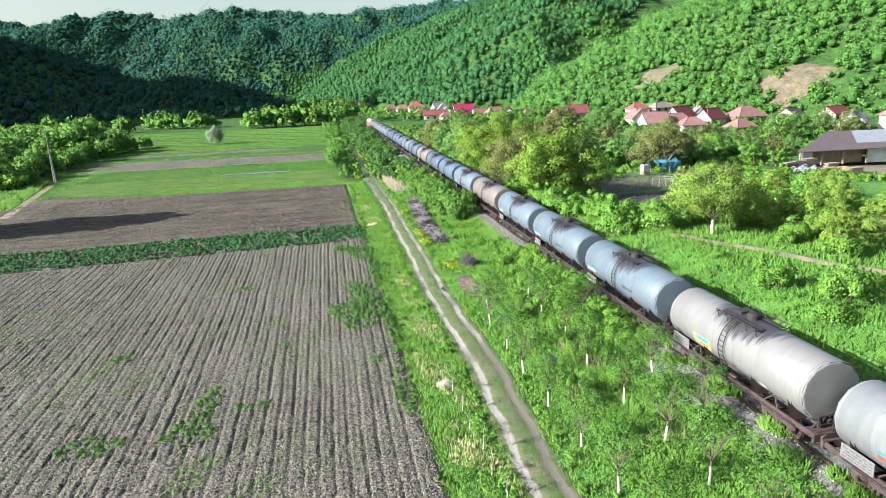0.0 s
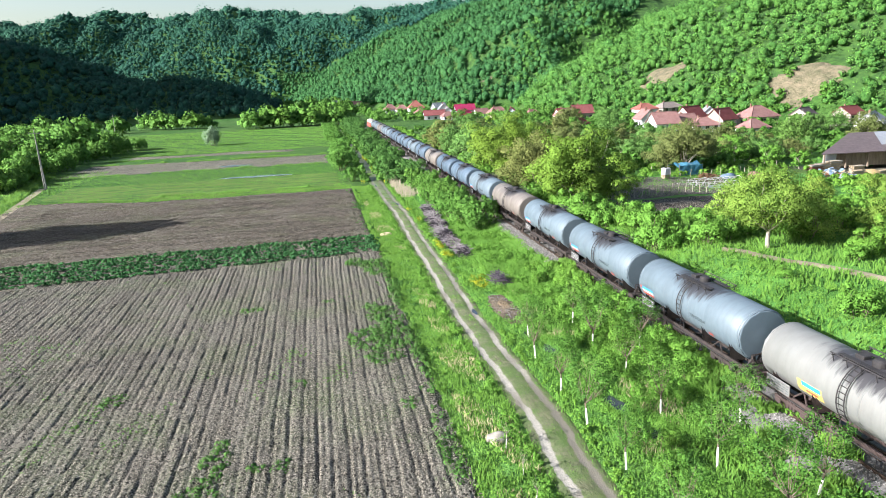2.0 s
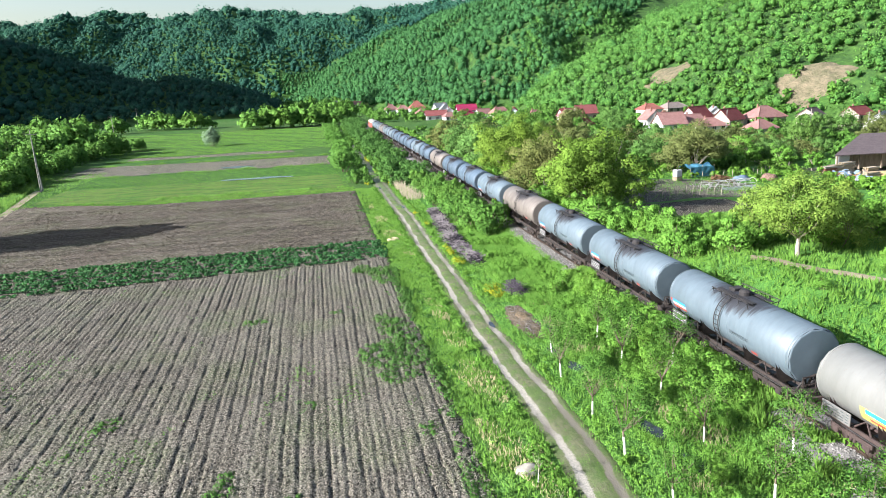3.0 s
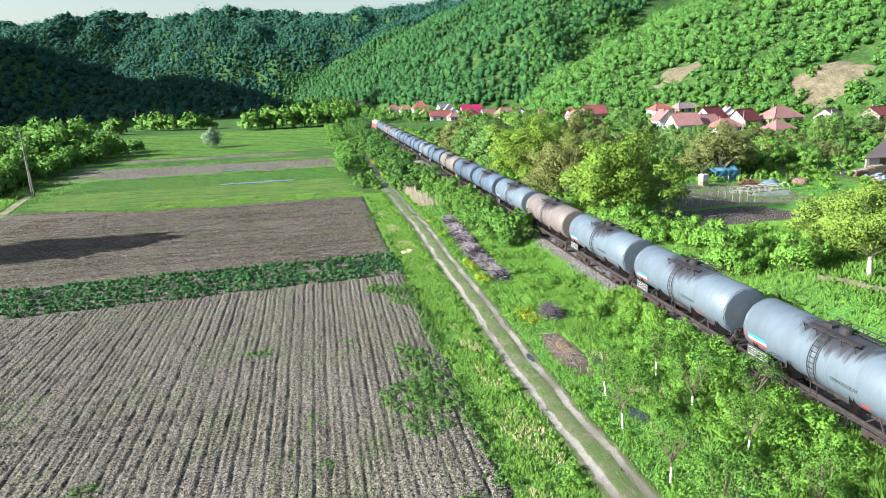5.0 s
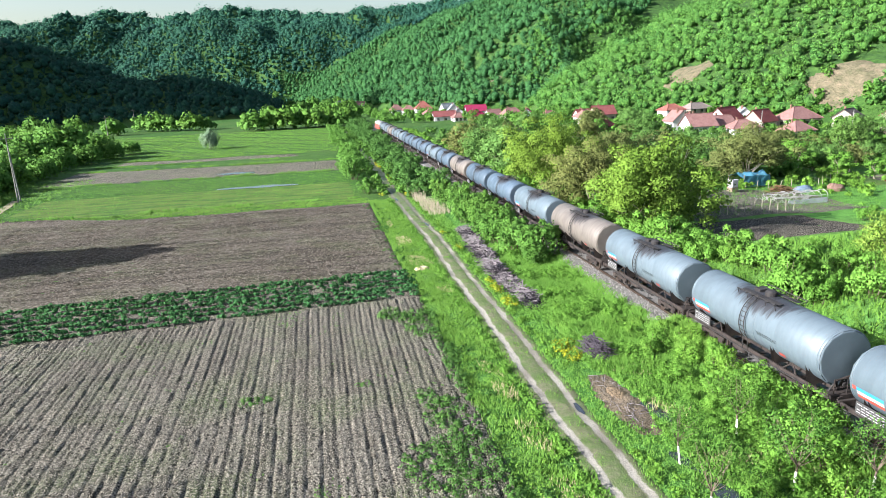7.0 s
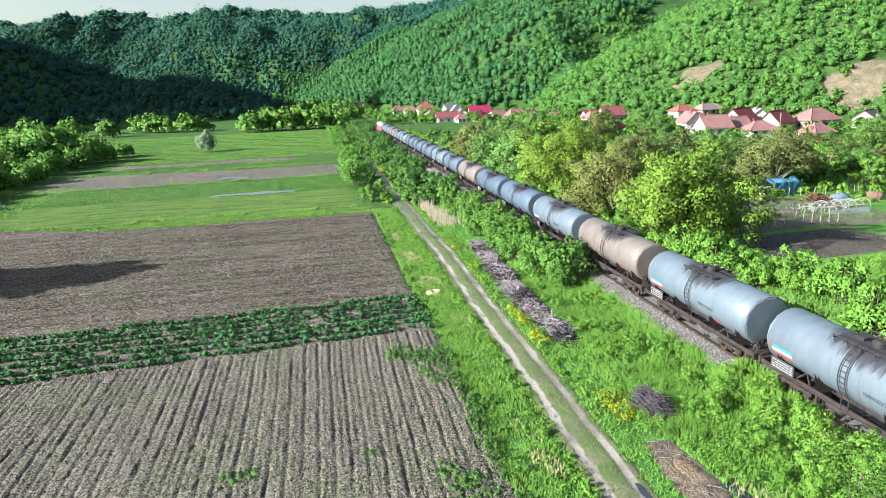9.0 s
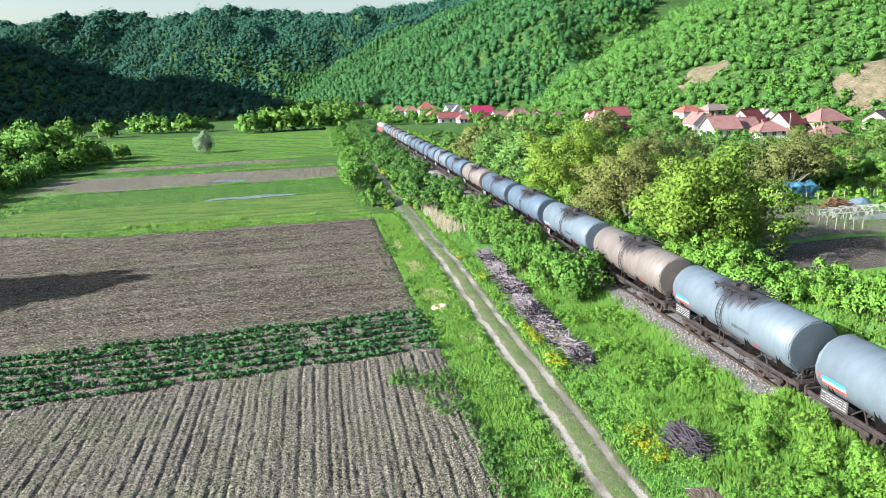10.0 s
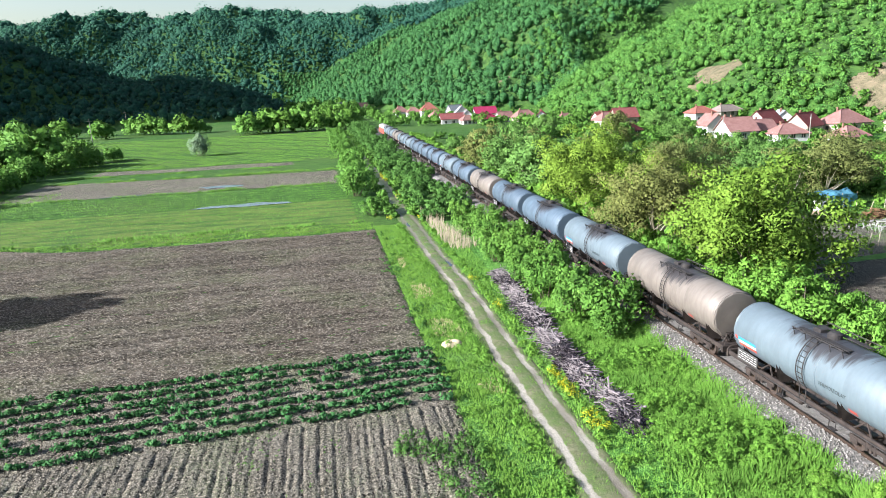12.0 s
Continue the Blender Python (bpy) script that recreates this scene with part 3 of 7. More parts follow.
def pool(name, label, x, y, a, b, yaw, seed, lift=0.075, mat=WATER):
    t = np.arange(28) * 2 * math.pi / 28
    r = 1 + 0.25 * waves(np.cos(t) * 3, np.sin(t) * 3, 4, seed)
    px, py = a * r * np.cos(t), b * r * np.sin(t)
    c, s = math.cos(yaw), math.sin(yaw)
    X, Y = x + px * c - py * s, y + px * s + py * c
    z = float(land(x, y)) + lift
    v = np.stack([X, Y, np.full(28, z)], 1)
    inner = np.stack([x + (X - x) * 0.5, y + (Y - y) * 0.5, np.full(28, z)], 1)
    k = np.arange(28)
    g = Geo().put(np.concatenate([v, inner]), [np.stack([k, (k + 1) % 28, (k + 1) % 28 + 28, k + 28], 1), k + 28])
    tagged(part(name, g, mat), label, "puddle", "", "structure")


for i, (x, y, a, b, yaw) in enumerate([(9.45, 54.7, 0.16, 0.7, 0), (9.6, 106.4, 0.2, 1.2, 0.1), (8.25, 127, 0.2, 1.3, 0)]):
    pool("puddle", "rain puddle in a wheel rut of the track", x, y, a, b, yaw, 20 + i, 0.085)
for i, (x, y, a, b) in enumerate([(13.66, 34.6, 0.42, 0.9), (13.35, 37.8, 0.42, 1.0), (12.6, 45.9, 0.42, 1.0), (12.2, 48.7, 0.36, 0.9), (13.3, 53.2, 0.34, 1.3)]):
    pool("ditch_water", "dark standing water between the orchard rows", x, y, a, b, 0.2, 30 + i, 0.07)
for i, (x, y, a, b) in enumerate([(-14.5, 152.8, 7.2, 1.7), (-21.5, 177.5, 3.8, 1.8), (-36, 172.4, 7, 0.5)]):
    pool("pond", "shallow flood water lying on the meadow", x, y, a, b, 0.03, 40 + i, 0.12, FLOOD)

# ---- railway ----


def ballast(X, Y):
    off = np.abs(X - TRACK) + 0.3 * waves(X * 2, Y, 5, 18) + (0.45 * (1 - smooth01(58, 66, Y)) - 0.35 * smooth01(62, 70, Y)) * (X < TRACK)
    return -0.1 + 0.385 * (1 - smooth01(1.75, 2.8, off)) + 0.02 * np.random.default_rng(3).normal(0, 1, np.shape(X))


sheet("ballast_spill", np.arange(17.2, 19.6, 0.2), np.arange(16, 38, 0.4), lambda X, Y: 0.1 * waves(X, Y, 3.2, 25) + 0.12 * smooth01(17.6, 19.2, X) - 0.04, BALLAST, "structure", "railway", "loose grey stones spilled down the ballast shoulder")
sheet("ballast_bed", np.arange(TRACK - 3, TRACK + 3.01, 0.3), np.arange(-30, 345, 0.5), ballast, BALLAST, "structure", "railway", "grey crushed-stone ballast bed of a single railway track")
RAIL_TOP = 0.86


def rail(x):
    prof = [(-0.07, 0), (0.07, 0), (0.07, 0.02), (0.012, 0.05), (0.012, 0.11), (0.036, 0.12), (0.036, 0.155), (-0.036, 0.155), (-0.036, 0.12), (-0.012, 0.11), (-0.012, 0.05), (-0.07, 0.02)]
    v = np.array([(x + a, y, RAIL_TOP - 0.155 + b) for y in (-30, 345) for a, b in prof])
    k = np.arange(12)
    tagged(part("rail", Geo().put(v, [np.stack([k, k + 12, (k + 1) % 12 + 12, (k + 1) % 12], 1)]), RAIL), "worn brown steel rail spiked to sleepers", "rail", "rails", "structure")


rail(TRACK - 0.75)
rail(TRACK + 0.75)

# ---- tank wagons ----
FRAME_DARK = plain("black_underframe", (0.018, 0.015, 0.015), (0.055, 0.043, 0.04), 2.5, 0.8)
FRAME_RUST = plain("rusty_underframe", (0.042, 0.03, 0.0288), (0.0805, 0.057, 0.0544), 2.5, 0.8)
TAR = plain("tarred_iron", (0.018, 0.017, 0.019), (0.045, 0.042, 0.044), 3, 0.7)
LETTER = plain("faded_lettering", (0.045, 0.06, 0.07), (0.07, 0.09, 0.1), 6, 0.7)
WHEEL = plain("wheel_steel", (0.07, 0.055, 0.05), (0.14, 0.11, 0.1), 5, 0.6, 0.7)
PLATE = plain("black_board", (0.045, 0.045, 0.0495), (0.075, 0.075, 0.078), 6, 0.6)
PALE_PLATE = plain("grey_board", (0.125, 0.125, 0.125), (0.175, 0.175, 0.175), 6, 0.6)
WHITE = plain("white_paint", (0.425, 0.425, 0.45), (0.51, 0.51, 0.531), 4, 0.5)
BLUE = plain("blue_paint", (0.03, 0.22, 0.55), (0.05, 0.28, 0.62), 4, 0.5)
RED = plain("red_paint", (0.42, 0.06, 0.05), (0.5, 0.1, 0.08), 4, 0.5)
YELLOW = plain("yellow_paint", (0.62, 0.42, 0.1), (0.7, 0.5, 0.16), 4, 0.5)
TANKS = {
    "gray": make_tank("grey_blue_tank", (0.122, 0.163, 0.2), (0.094, 0.129, 0.16), 0.25),
    "steel": make_tank("steel_blue_tank", (0.0961, 0.141, 0.196), (0.0628, 0.0961, 0.139), 0.4),
    "tan": make_tank("dusty_beige_tank", (0.2, 0.18, 0.168), (0.14, 0.124, 0.115), 0.4, 0.4),
    "white": make_tank("off_white_tank", (0.182, 0.188, 0.187), (0.15, 0.154, 0.153), 0.2),
    "ribbed": make_tank("pale_grey_tank", (0.21, 0.228, 0.242), (0.16, 0.175, 0.188), 0.3),
}
TL, TR, TZ = 11.35, 1.48, 2.7
TANK_LABEL = {
    "gray": "grey-blue tank wagon with a flag stripe and black spill",
    "steel": "weathered steel-blue tank wagon with a black topside",
    "tan": "dusty beige tank wagon streaked with dirt",
    "white": "off-white tank wagon with a yellow side emblem on rusty frame",
    "ribbed": "pale grey tank wagon ringed by cladding bands",
}


def skin(y0, y1, a0, a1, r, n=6):
    """A patch bent round the tank's left side; angles in degrees below the horizontal."""
    a = np.radians(np.linspace(a0, a1, n))
    v = np.concatenate([np.stack([-r * np.cos(a), np.full(n, y), TZ - r * np.sin(a)], 1) for y in (y0, y1)])
    k = np.arange(n - 1)
    return Geo().put(v, np.stack([k, k + 1, k + n + 1, k + n], 1))


def lettering(text, size, m, mat, parent):
    curve = bpy.data.curves.new("lettering", "FONT")
    curve.body, curve.size, curve.extrude = text, size, 0.003
    src = bpy.data.objects.new("lettering", curve)
    scene.collection.objects.link(src)
    me = bpy.data.meshes.new_from_object(src.evaluated_get(bpy.context.evaluated_depsgraph_get()))
    bpy.data.objects.remove(src)
    me.materials.clear()
    me.materials.append(mat)
    ob = new("lettering", me)
    ob.parent, ob.matrix_basis = parent, m
    return ob


def tank_wagon(style):
    body = TANKS[style]
    under = FRAME_RUST if style in ("white", "ribbed") else FRAME_DARK
    w = thing("tank_wagon", TANK_LABEL[style], "railway wagon", "tank wagons of the train")
    part("tank", Geo().spin([(TR - 0.03, 0.02), (TR, 0.05), (TR, TL * 0.25), (TR, TL * 0.5), (TR, TL * 0.75), (TR, TL - 0.05), (TR - 0.03, TL - 0.02)], 48).move(pose(0, 0, TZ)), body, w, "", True)
    for sign, y in ((-1, 0.0), (1, TL)):
        cap = [(TR - 0.03, y + sign * -0.03), (TR - 0.04, y + sign * 0.03), (TR * 0.94, y + sign * 0.055), (TR * 0.16, y + sign * 0.15), (0.004, y + sign * 0.152)]
        part("end_cap", Geo().spin(cap, 14).move(pose(0, 0, TZ)), body, w, "end cap of radial cladding sheets")
    ring_at = [0.12, TL - 0.12, TL / 2 - 0.62, TL / 2 + 0.62] + ([1.35, 2.6, 3.7, 7.0, 8.2, 9.4] if style == "ribbed" else [])
    for y in ring_at:
        part("band", Geo().spin([(TR, y - 0.04), (TR + 0.018, y - 0.035), (TR + 0.018, y + 0.035), (TR, y + 0.04)], 48).move(pose(0, 0, TZ)), body, w, "", True)
    # ladders over the middle
    dark = TAR
    for side in (-1, 1):
        lad = Geo()
        arc = [(side * (TR + 0.13) * math.cos(a), TZ + (TR + 0.13) * math.sin(a)) for a in np.radians(np.linspace(-38, 72, 12))]
        for dy in (-0.22, 0.22):
            lad.tube([(x, TL / 2 + 0.25 + dy, z) for x, z in [(arc[0][0], 1.0)] + arc], 0.028, 5)
        for x, z in arc[:-1] + [(arc[0][0], 1.25)]:
            lad.tube([(x, TL / 2 + 0.03, z), (x, TL / 2 + 0.47, z)], 0.02, 4)
        part("ladder", lad, dark, w)
    top = TZ + TR
    for side in (-1, 1):
        walk_deck = Geo()
        walk_deck.box(side * 0.55 - 0.14, side * 0.55 + 0.14, TL / 2 - 1.6, TL / 2 + 1.6, top + 0.0, top + 0.03)
        for k in range(6):
            y = TL / 2 - 1.6 + k * 0.64
            walk_deck.tube([(side * 0.45, y, top - 0.12), (side * 1.05, y, top + 0.02)], 0.025, 4)
        part("walkway", walk_deck, dark, w)
    for side in (-1, 1):
        rail_geo = Geo()
        rail_geo.tube([(side * 1.0, TL / 2 - 1.7, top + 0.1), (side * 1.0, TL / 2 + 1.7, top + 0.1)], 0.03, 5)
        for k in range(5):
            y = TL / 2 - 1.6 + k * 0.8
            rail_geo.tube([(side * 1.0, y, top + 0.1), (side * 0.9, y, top - 0.3)], 0.02, 4)
        part("grab_rail", rail_geo, dark, w)
    part("manhole", Geo().tube([(0, TL / 2, top - 0.05), (0, TL / 2, top + 0.22), (0, TL / 2, top + 0.3)], [0.33, 0.33, 0.2], 16), dark, w)
    part("valve_box", Geo().box(-0.22, 0.22, TL / 2 + 0.7, TL / 2 + 1.2, top - 0.05, top + 0.16, cut=0.03), dark, w)
    # underframe
    for side in (-1, 1):
        part("sole_bar", Geo().box(side * 1.18 - 0.06, side * 1.18 + 0.06, -0.6, TL + 0.6, 0.92, 1.16, cut=0.015), under, w)
    part("centre_sill", Geo().box(-0.2, 0.2, -0.6, TL + 0.6, 0.86, 1.14, cut=0.02), under, w)
    for y in (0.9, 3.6, TL - 3.6, TL - 0.9):
        g = Geo()
        a = np.radians(np.linspace(-155, -25, 9))
        arc = [(TR * math.cos(t), TZ + TR * math.sin(t)) for t in a]
        for dy in (-0.12, 0.12):
            v = [(x, y + dy, z) for x, z in arc] + [(1.15, y + dy, 1.1), (-1.15, y + dy, 1.1)]
            g.put(v, np.arange(11) if dy > 0 else np.arange(11)[::-1].copy())
        part("saddle", g, under, w)
    for sign, y in ((-1, -0.6), (1, TL + 0.6)):
        part("headstock", Geo().box(-1.3, 1.3, min(y, y + sign * 0.16), max(y, y + sign * 0.16), 0.8, 1.2, cut=0.02), under, w)
        for x in (-0.875, 0.875):
            part("buffer", Geo().tube([(x, y, 1.02), (x, y + sign * 0.3, 1.02), (x, y + sign * 0.31, 1.02), (x, y + sign * 0.36, 1.02)], [0.11, 0.09, 0.24, 0.22], 12), under, w)
        part("coupling", Geo().tube([(0, y, 0.98), (0, y + sign * 0.25, 0.9), (0, y + sign * 0.36, 0.97)], 0.05, 6), under, w)
    brake = Geo()
    for x in (-1.1, -0.35, 0.35, 1.1):
        brake.tube([(x, -0.68, 1.15), (x, -0.68, 2.0)], 0.025, 5)
    brake.tube([(-1.1, -0.68, 2.0), (1.1, -0.68, 2.0)], 0.025, 5).tube([(-1.1, -0.68, 1.6), (1.1, -0.68, 1.6)], 0.02, 5)
    part("end_railing", brake, FRAME_DARK, w)
    part("end_deck", Geo().box(-1.25, 1.25, -0.72, -0.05, 1.17, 1.21), under, w)
    pipe = Geo()
    pipe.tube([(-0.75, -0.36, 1.3), (-0.8, -0.36, 1.75), (0.0, -0.4, 1.95), (0.8, -0.36, 1.7), (0.8, -0.36, 1.3)], 0.05, 6)
    part("steam_pipe", pipe, FRAME_DARK, w)
    for x, z in ((-0.95, 1.55), (-0.45, 1.75), (0.3, 1.6), (0.85, 1.8)):
        part("end_hose", Geo().tube([(x, -0.2, 1.2), (x + 0.1, -0.34, z), (x + 0.32, -0.3, z + 0.12), (x + 0.42, -0.22, z - 0.2)], 0.055, 6), TAR, w)
    part("end_valve", Geo().tube([(-0.2, -0.24, 1.5), (-0.2, -0.4, 1.5), (-0.2, -0.42, 1.5)], [0.16, 0.16, 0.1], 10), TAR, w)
    for side in (-1, 1):
        part("side_pipe", Geo().tube([(side * 1.3, 0.5, 1.02), (side * 1.32, TL * 0.5, 0.98), (side * 1.3, TL - 0.5, 1.02)], 0.035, 5), TAR, w)
        for y in (3.9, TL - 3.9):
            part("step", Geo().box(side * 1.24 - 0.12, side * 1.24 + 0.12, y - 0.22, y + 0.22, 0.5, 0.53).tube([(side * 1.3, y - 0.2, 0.52), (side * 1.24, y - 0.2, 1.0)], 0.02, 4).tube([(side * 1.3, y + 0.2, 0.52), (side * 1.24, y + 0.2, 1.0)], 0.02, 4), TAR, w)
    for y in (2.3, TL - 2.6):
        for side in (-1, 1):
            part("tank_brace", Geo().tube([(side * 1.18, y - 0.5, 1.15), (side * 0.98, y, 1.62), (side * 1.18, y + 0.5, 1.15)], 0.045, 5), under, w)
    part("outlet_valve", Geo().tube([(0, TL / 2, 1.3), (0, TL / 2, 0.75)], 0.13, 8).tube([(-1.15, TL / 2, 0.72), (1.15, TL / 2, 0.72)], 0.08, 8), TAR, w)
    part("brake_rod", Geo().tube([(-0.5, 1.2, 0.62), (-0.5, TL - 1.2, 0.62)], 0.03, 5).tube([(0.5, 1.2, 0.62), (0.5, TL - 1.2, 0.62)], 0.03, 5), TAR, w)
    part("brake_cylinder", Geo().tube([(-0.75, 4.3, 0.72), (-0.75, 5.1, 0.72)], 0.2, 10), under, w)
    part("air_tank", Geo().tube([(-0.9, 6.2, 0.68), (-0.9, 6.3, 0.68), (-0.9, 7.3, 0.68), (-0.9, 7.4, 0.68)], [0.1, 0.2, 0.2, 0.1], 10), under, w)
    for y in (1.9, TL - 1.9):
        b = new("bogie")
        b.parent = w
        for side in (-1, 1):
            g = Geo().box(side * 1.02 - 0.05, side * 1.02 + 0.05, y - 1.2, y + 1.2, 0.52, 0.72, cut=0.02)
            for dy in (-0.9, 0.9):
                g.box(side * 1.02 - 0.09, side * 1.02 + 0.09, y + dy - 0.2, y + dy + 0.2, 0.34, 0.66, cut=0.03)
            for dy in (-0.22, 0.0, 0.22):
                g.tube([(side * 1.02, y + dy, 0.38), (side * 1.02, y + dy, 0.8)], 0.08, 8)
            part("side_frame", g, under, b)
        part("bolster", Geo().box(-1.0, 1.0, y - 0.2, y + 0.2, 0.55, 0.86, cut=0.03), under, b)
        for dy in (-0.9, 0.9):
            part("axle", Geo().tube([(-0.95, y + dy, 0.46), (0.95, y + dy, 0.46)], 0.07, 8), WHEEL, b)
            for side in (-1, 1):
                x = side * 0.75
                part("wheel", Geo().tube([(x - side * 0.06, y + dy, 0.46), (x - side * 0.05, y + dy, 0.46), (x, y + dy, 0.46), (x + side * 0.07, y + dy, 0.46), (x + side * 0.05, y + dy, 0.46)], [0.49, 0.49, 0.46, 0.46, 0.3], 20), WHEEL, b)
    # boards and emblems on the left side
    board = part("data_board", Geo().box(-1.46, -1.41, TL - 2.2, TL - 0.5, 1.22, 1.82, cut=0.01), PALE_PLATE if style in ("white", "ribbed") else PLATE, w, "dark data board with rows of white marks")
    bars = Geo()
    r = np.random.default_rng(8)
    for row in range(4):
        y = TL - 2.1
        while y < TL - 0.75:
            ln = r.uniform(0.1, 0.32)
            bars.box(-1.465, -1.46, y, min(y + ln, TL - 0.6), 1.315 + row * 0.125, 1.35 + row * 0.125)
            y += ln + 0.09
    part("marking", bars, LETTER if style in ("white", "ribbed") else WHITE, board)
    if style in ("gray",):
        for k, mat in enumerate((BLUE, WHITE, RED)):
            part("stripe", skin(TL - 1.95, TL - 0.45, 8 + k * 7, 15 + k * 7, TR + 0.006), mat, w)
        part("mark", skin(TL - 0.4, TL - 0.2, 8, 15, TR + 0.006), RED, w)
    if style == "white":
        em = part("emblem", skin(TL - 4.2, TL - 2.6, 8, 34, TR + 0.005), YELLOW, w, "faded yellow emblem with blue field")
        part("emblem_field", skin(TL - 4.1, TL - 2.9, 9, 18, TR + 0.01), BLUE, em)
        part("emblem_mark", skin(TL - 3.9, TL - 3.1, 24, 29, TR + 0.01), RED, em)
    if style == "ribbed":
        part("stripe", skin(TL - 3.5, TL - 2.2, 10, 15, TR + 0.02), BLUE, w)
        part("stripe", skin(TL - 3.5, TL - 2.2, 15, 24, TR + 0.02), RED, w)
    if style in ("gray", "ribbed"):
        lettering("TERMOIZOLAT", 0.25, Matrix.Translation((-TR - 0.02, TL / 2 - 0.9, TZ - 0.3)) @ Matrix(((0, 0, -1, 0), (-1, 0, 0, 0), (0, 1, 0, 0), (0, 0, 0, 1))) , LETTER, w)
    part("side_panel", skin(2.6, 3.1, 30, 40, TR + 0.006), RED if style != "white" else WHITE, w)
    return w


PITCH, TRAIN_TAIL = 13.25, 10.15
ORDER = ["ribbed", "white", "gray", "gray", "gray", "tan", "gray", "steel", "steel", "tan", "steel", "gray", "steel", "steel", "steel", "gray", "gray", "tan", "gray", "gray"]
made_wagons = {}
for k, style in enumerate(ORDER):
    at = pose(TRACK, TRAIN_TAIL + PITCH * k, RAIL_TOP)
    if style in made_wagons:
        copy_thing(made_wagons[style], at)
    else:
        made_wagons[style] = tank_wagon(style)
        made_wagons[style].matrix_basis = at


def locomotive(y):
    w = thing("locomotive", "red and cream diesel locomotive at the head of the train", "locomotive", "", pose(TRACK, y, RAIL_TOP))
    cream = plain("cream_paint", (0.6, 0.56, 0.5), (0.7, 0.66, 0.6), 2, 0.5)
    glass = plain("cab_glass", (0.02, 0.025, 0.03), (0.03, 0.035, 0.04), 2, 0.08)
    part("body", Geo().box(-1.45, 1.45, 0.4, 16.6, 1.2, 3.0, cut=0.12), RED, w)
    part("upper_body", Geo().box(-1.42, 1.42, 0.5, 16.5, 3.0, 3.7, cut=0.15), cream, w)
    part("roof", Geo().spin([(1.4, 0.6), (1.4, 16.4)], 24).move(pose(0, 0, 2.75)), plain("roof_grey", (0.2, 0.2, 0.2), (0.3, 0.3, 0.3), 2, 0.7), w)
    for x in (-0.65, 0.65):
        part("cab_window", Geo().box(x - 0.5, x + 0.5, 0.38, 0.5, 3.08, 3.55, cut=0.02), glass, w)
    part("frame", Geo().box(-1.4, 1.4, 0, 17, 0.85, 1.2, cut=0.03), FRAME_DARK, w)
    part("exhaust", Geo().tube([(0, 9, 4.1), (0, 9, 4.45)], 0.25, 10), FRAME_DARK, w)
    for yy in (3.4, 13.6):
        b = new("bogie")
        b.parent = w
        part("side_frame", Geo().box(-1.1, 1.1, yy - 1.9, yy + 1.9, 0.4, 0.8, cut=0.04), FRAME_DARK, b)
        for dy in (-1.4, 0, 1.4):
            for x in (-0.75, 0.75):
                part("wheel", Geo().tube([(x - 0.06, yy + dy, 0.5), (x + 0.06, yy + dy, 0.5)], 0.5, 18), WHEEL, b)


locomotive(TRAIN_TAIL + PITCH * len(ORDER) + 0.4)

# ---- plants ----


def leaves(rng, C, R, n, size, flat=0.6, up=0.6, shell=0.3, heart=None, calm=0.18, rise=0.25):
    """Diamond leaves spread over the upper shells of clumps with centres C and radii R."""
    C, R = np.repeat(np.asarray(C, float), n, 0), np.repeat(np.asarray(R, float), n, 0)
    N = len(C)
    d = rng.normal(size=(N, 3))
    d /= np.linalg.norm(d, axis=1)[:, None]
    d[:, 2] = np.where(rng.random(N) < up, np.abs(d[:, 2]), d[:, 2])
    p = C + R * d * (1 - shell * rng.random((N, 1)) ** 1.5)
    nrm = d + flat * rng.normal(size=(N, 3))
    nrm /= np.linalg.norm(nrm, axis=1)[:, None]
    nrm *= np.where((nrm * (0.4 * d + (-0.2, -0.8, 0.5))).sum(1) < 0, -1, 1)[:, None]
    soft = d + (0, 0, rise) + calm * rng.normal(size=(N, 3))
    if heart is not None:
        way = p - np.asarray(heart, float)
        soft = 0.85 * d + (0, 0, 0.15) + calm * rng.normal(size=(N, 3)) + 0.45 * way / (np.linalg.norm(way, axis=1)[:, None] + 1e-6)
    soft /= np.linalg.norm(soft, axis=1)[:, None]
    a = np.cross(nrm, rng.normal(size=(N, 3)))
    a /= np.linalg.norm(a, axis=1)[:, None] + 1e-9
    b = np.cross(nrm, a)
    s = size * (0.55 + 0.9 * rng.random((N, 1)))
    V = np.stack([p + a * s, p + b * s * 0.55, p - a * s * 0.9, p - b * s * 0.55], 1).reshape(-1, 3)
    return V, np.arange(N * 4).reshape(N, 4), np.repeat(soft, 4, 0)


def blades(rng, x, y, tall, wide, lean=0.35, lift=0.0):
    """Grass blades as narrow triangles."""
    N = len(x)
    z = land(x, y) + lift
    t = rng.uniform(-1.57, 1.57, N)
    h = tall * (0.5 + 0.8 * rng.random(N))
    w = wide * (0.6 + 0.8 * rng.random(N))
    bx, by = np.cos(t) * w, np.sin(t) * w
    lx, ly = rng.normal(0, lean, N) * h, rng.normal(0, lean, N) * h
    V = np.stack([np.stack([x - bx, y - by, z - 0.03], 1), np.stack([x + bx, y + by, z - 0.03], 1), np.stack([x + lx, y + ly, z + h], 1)], 1).reshape(-1, 3)
    soft = rng.normal(0, 0.16, (N, 3)) + (-0.5, -0.1, 1)
    soft /= np.linalg.norm(soft, axis=1)[:, None]
    return V, np.arange(N * 3).reshape(N, 3), np.repeat(soft, 3, 0)


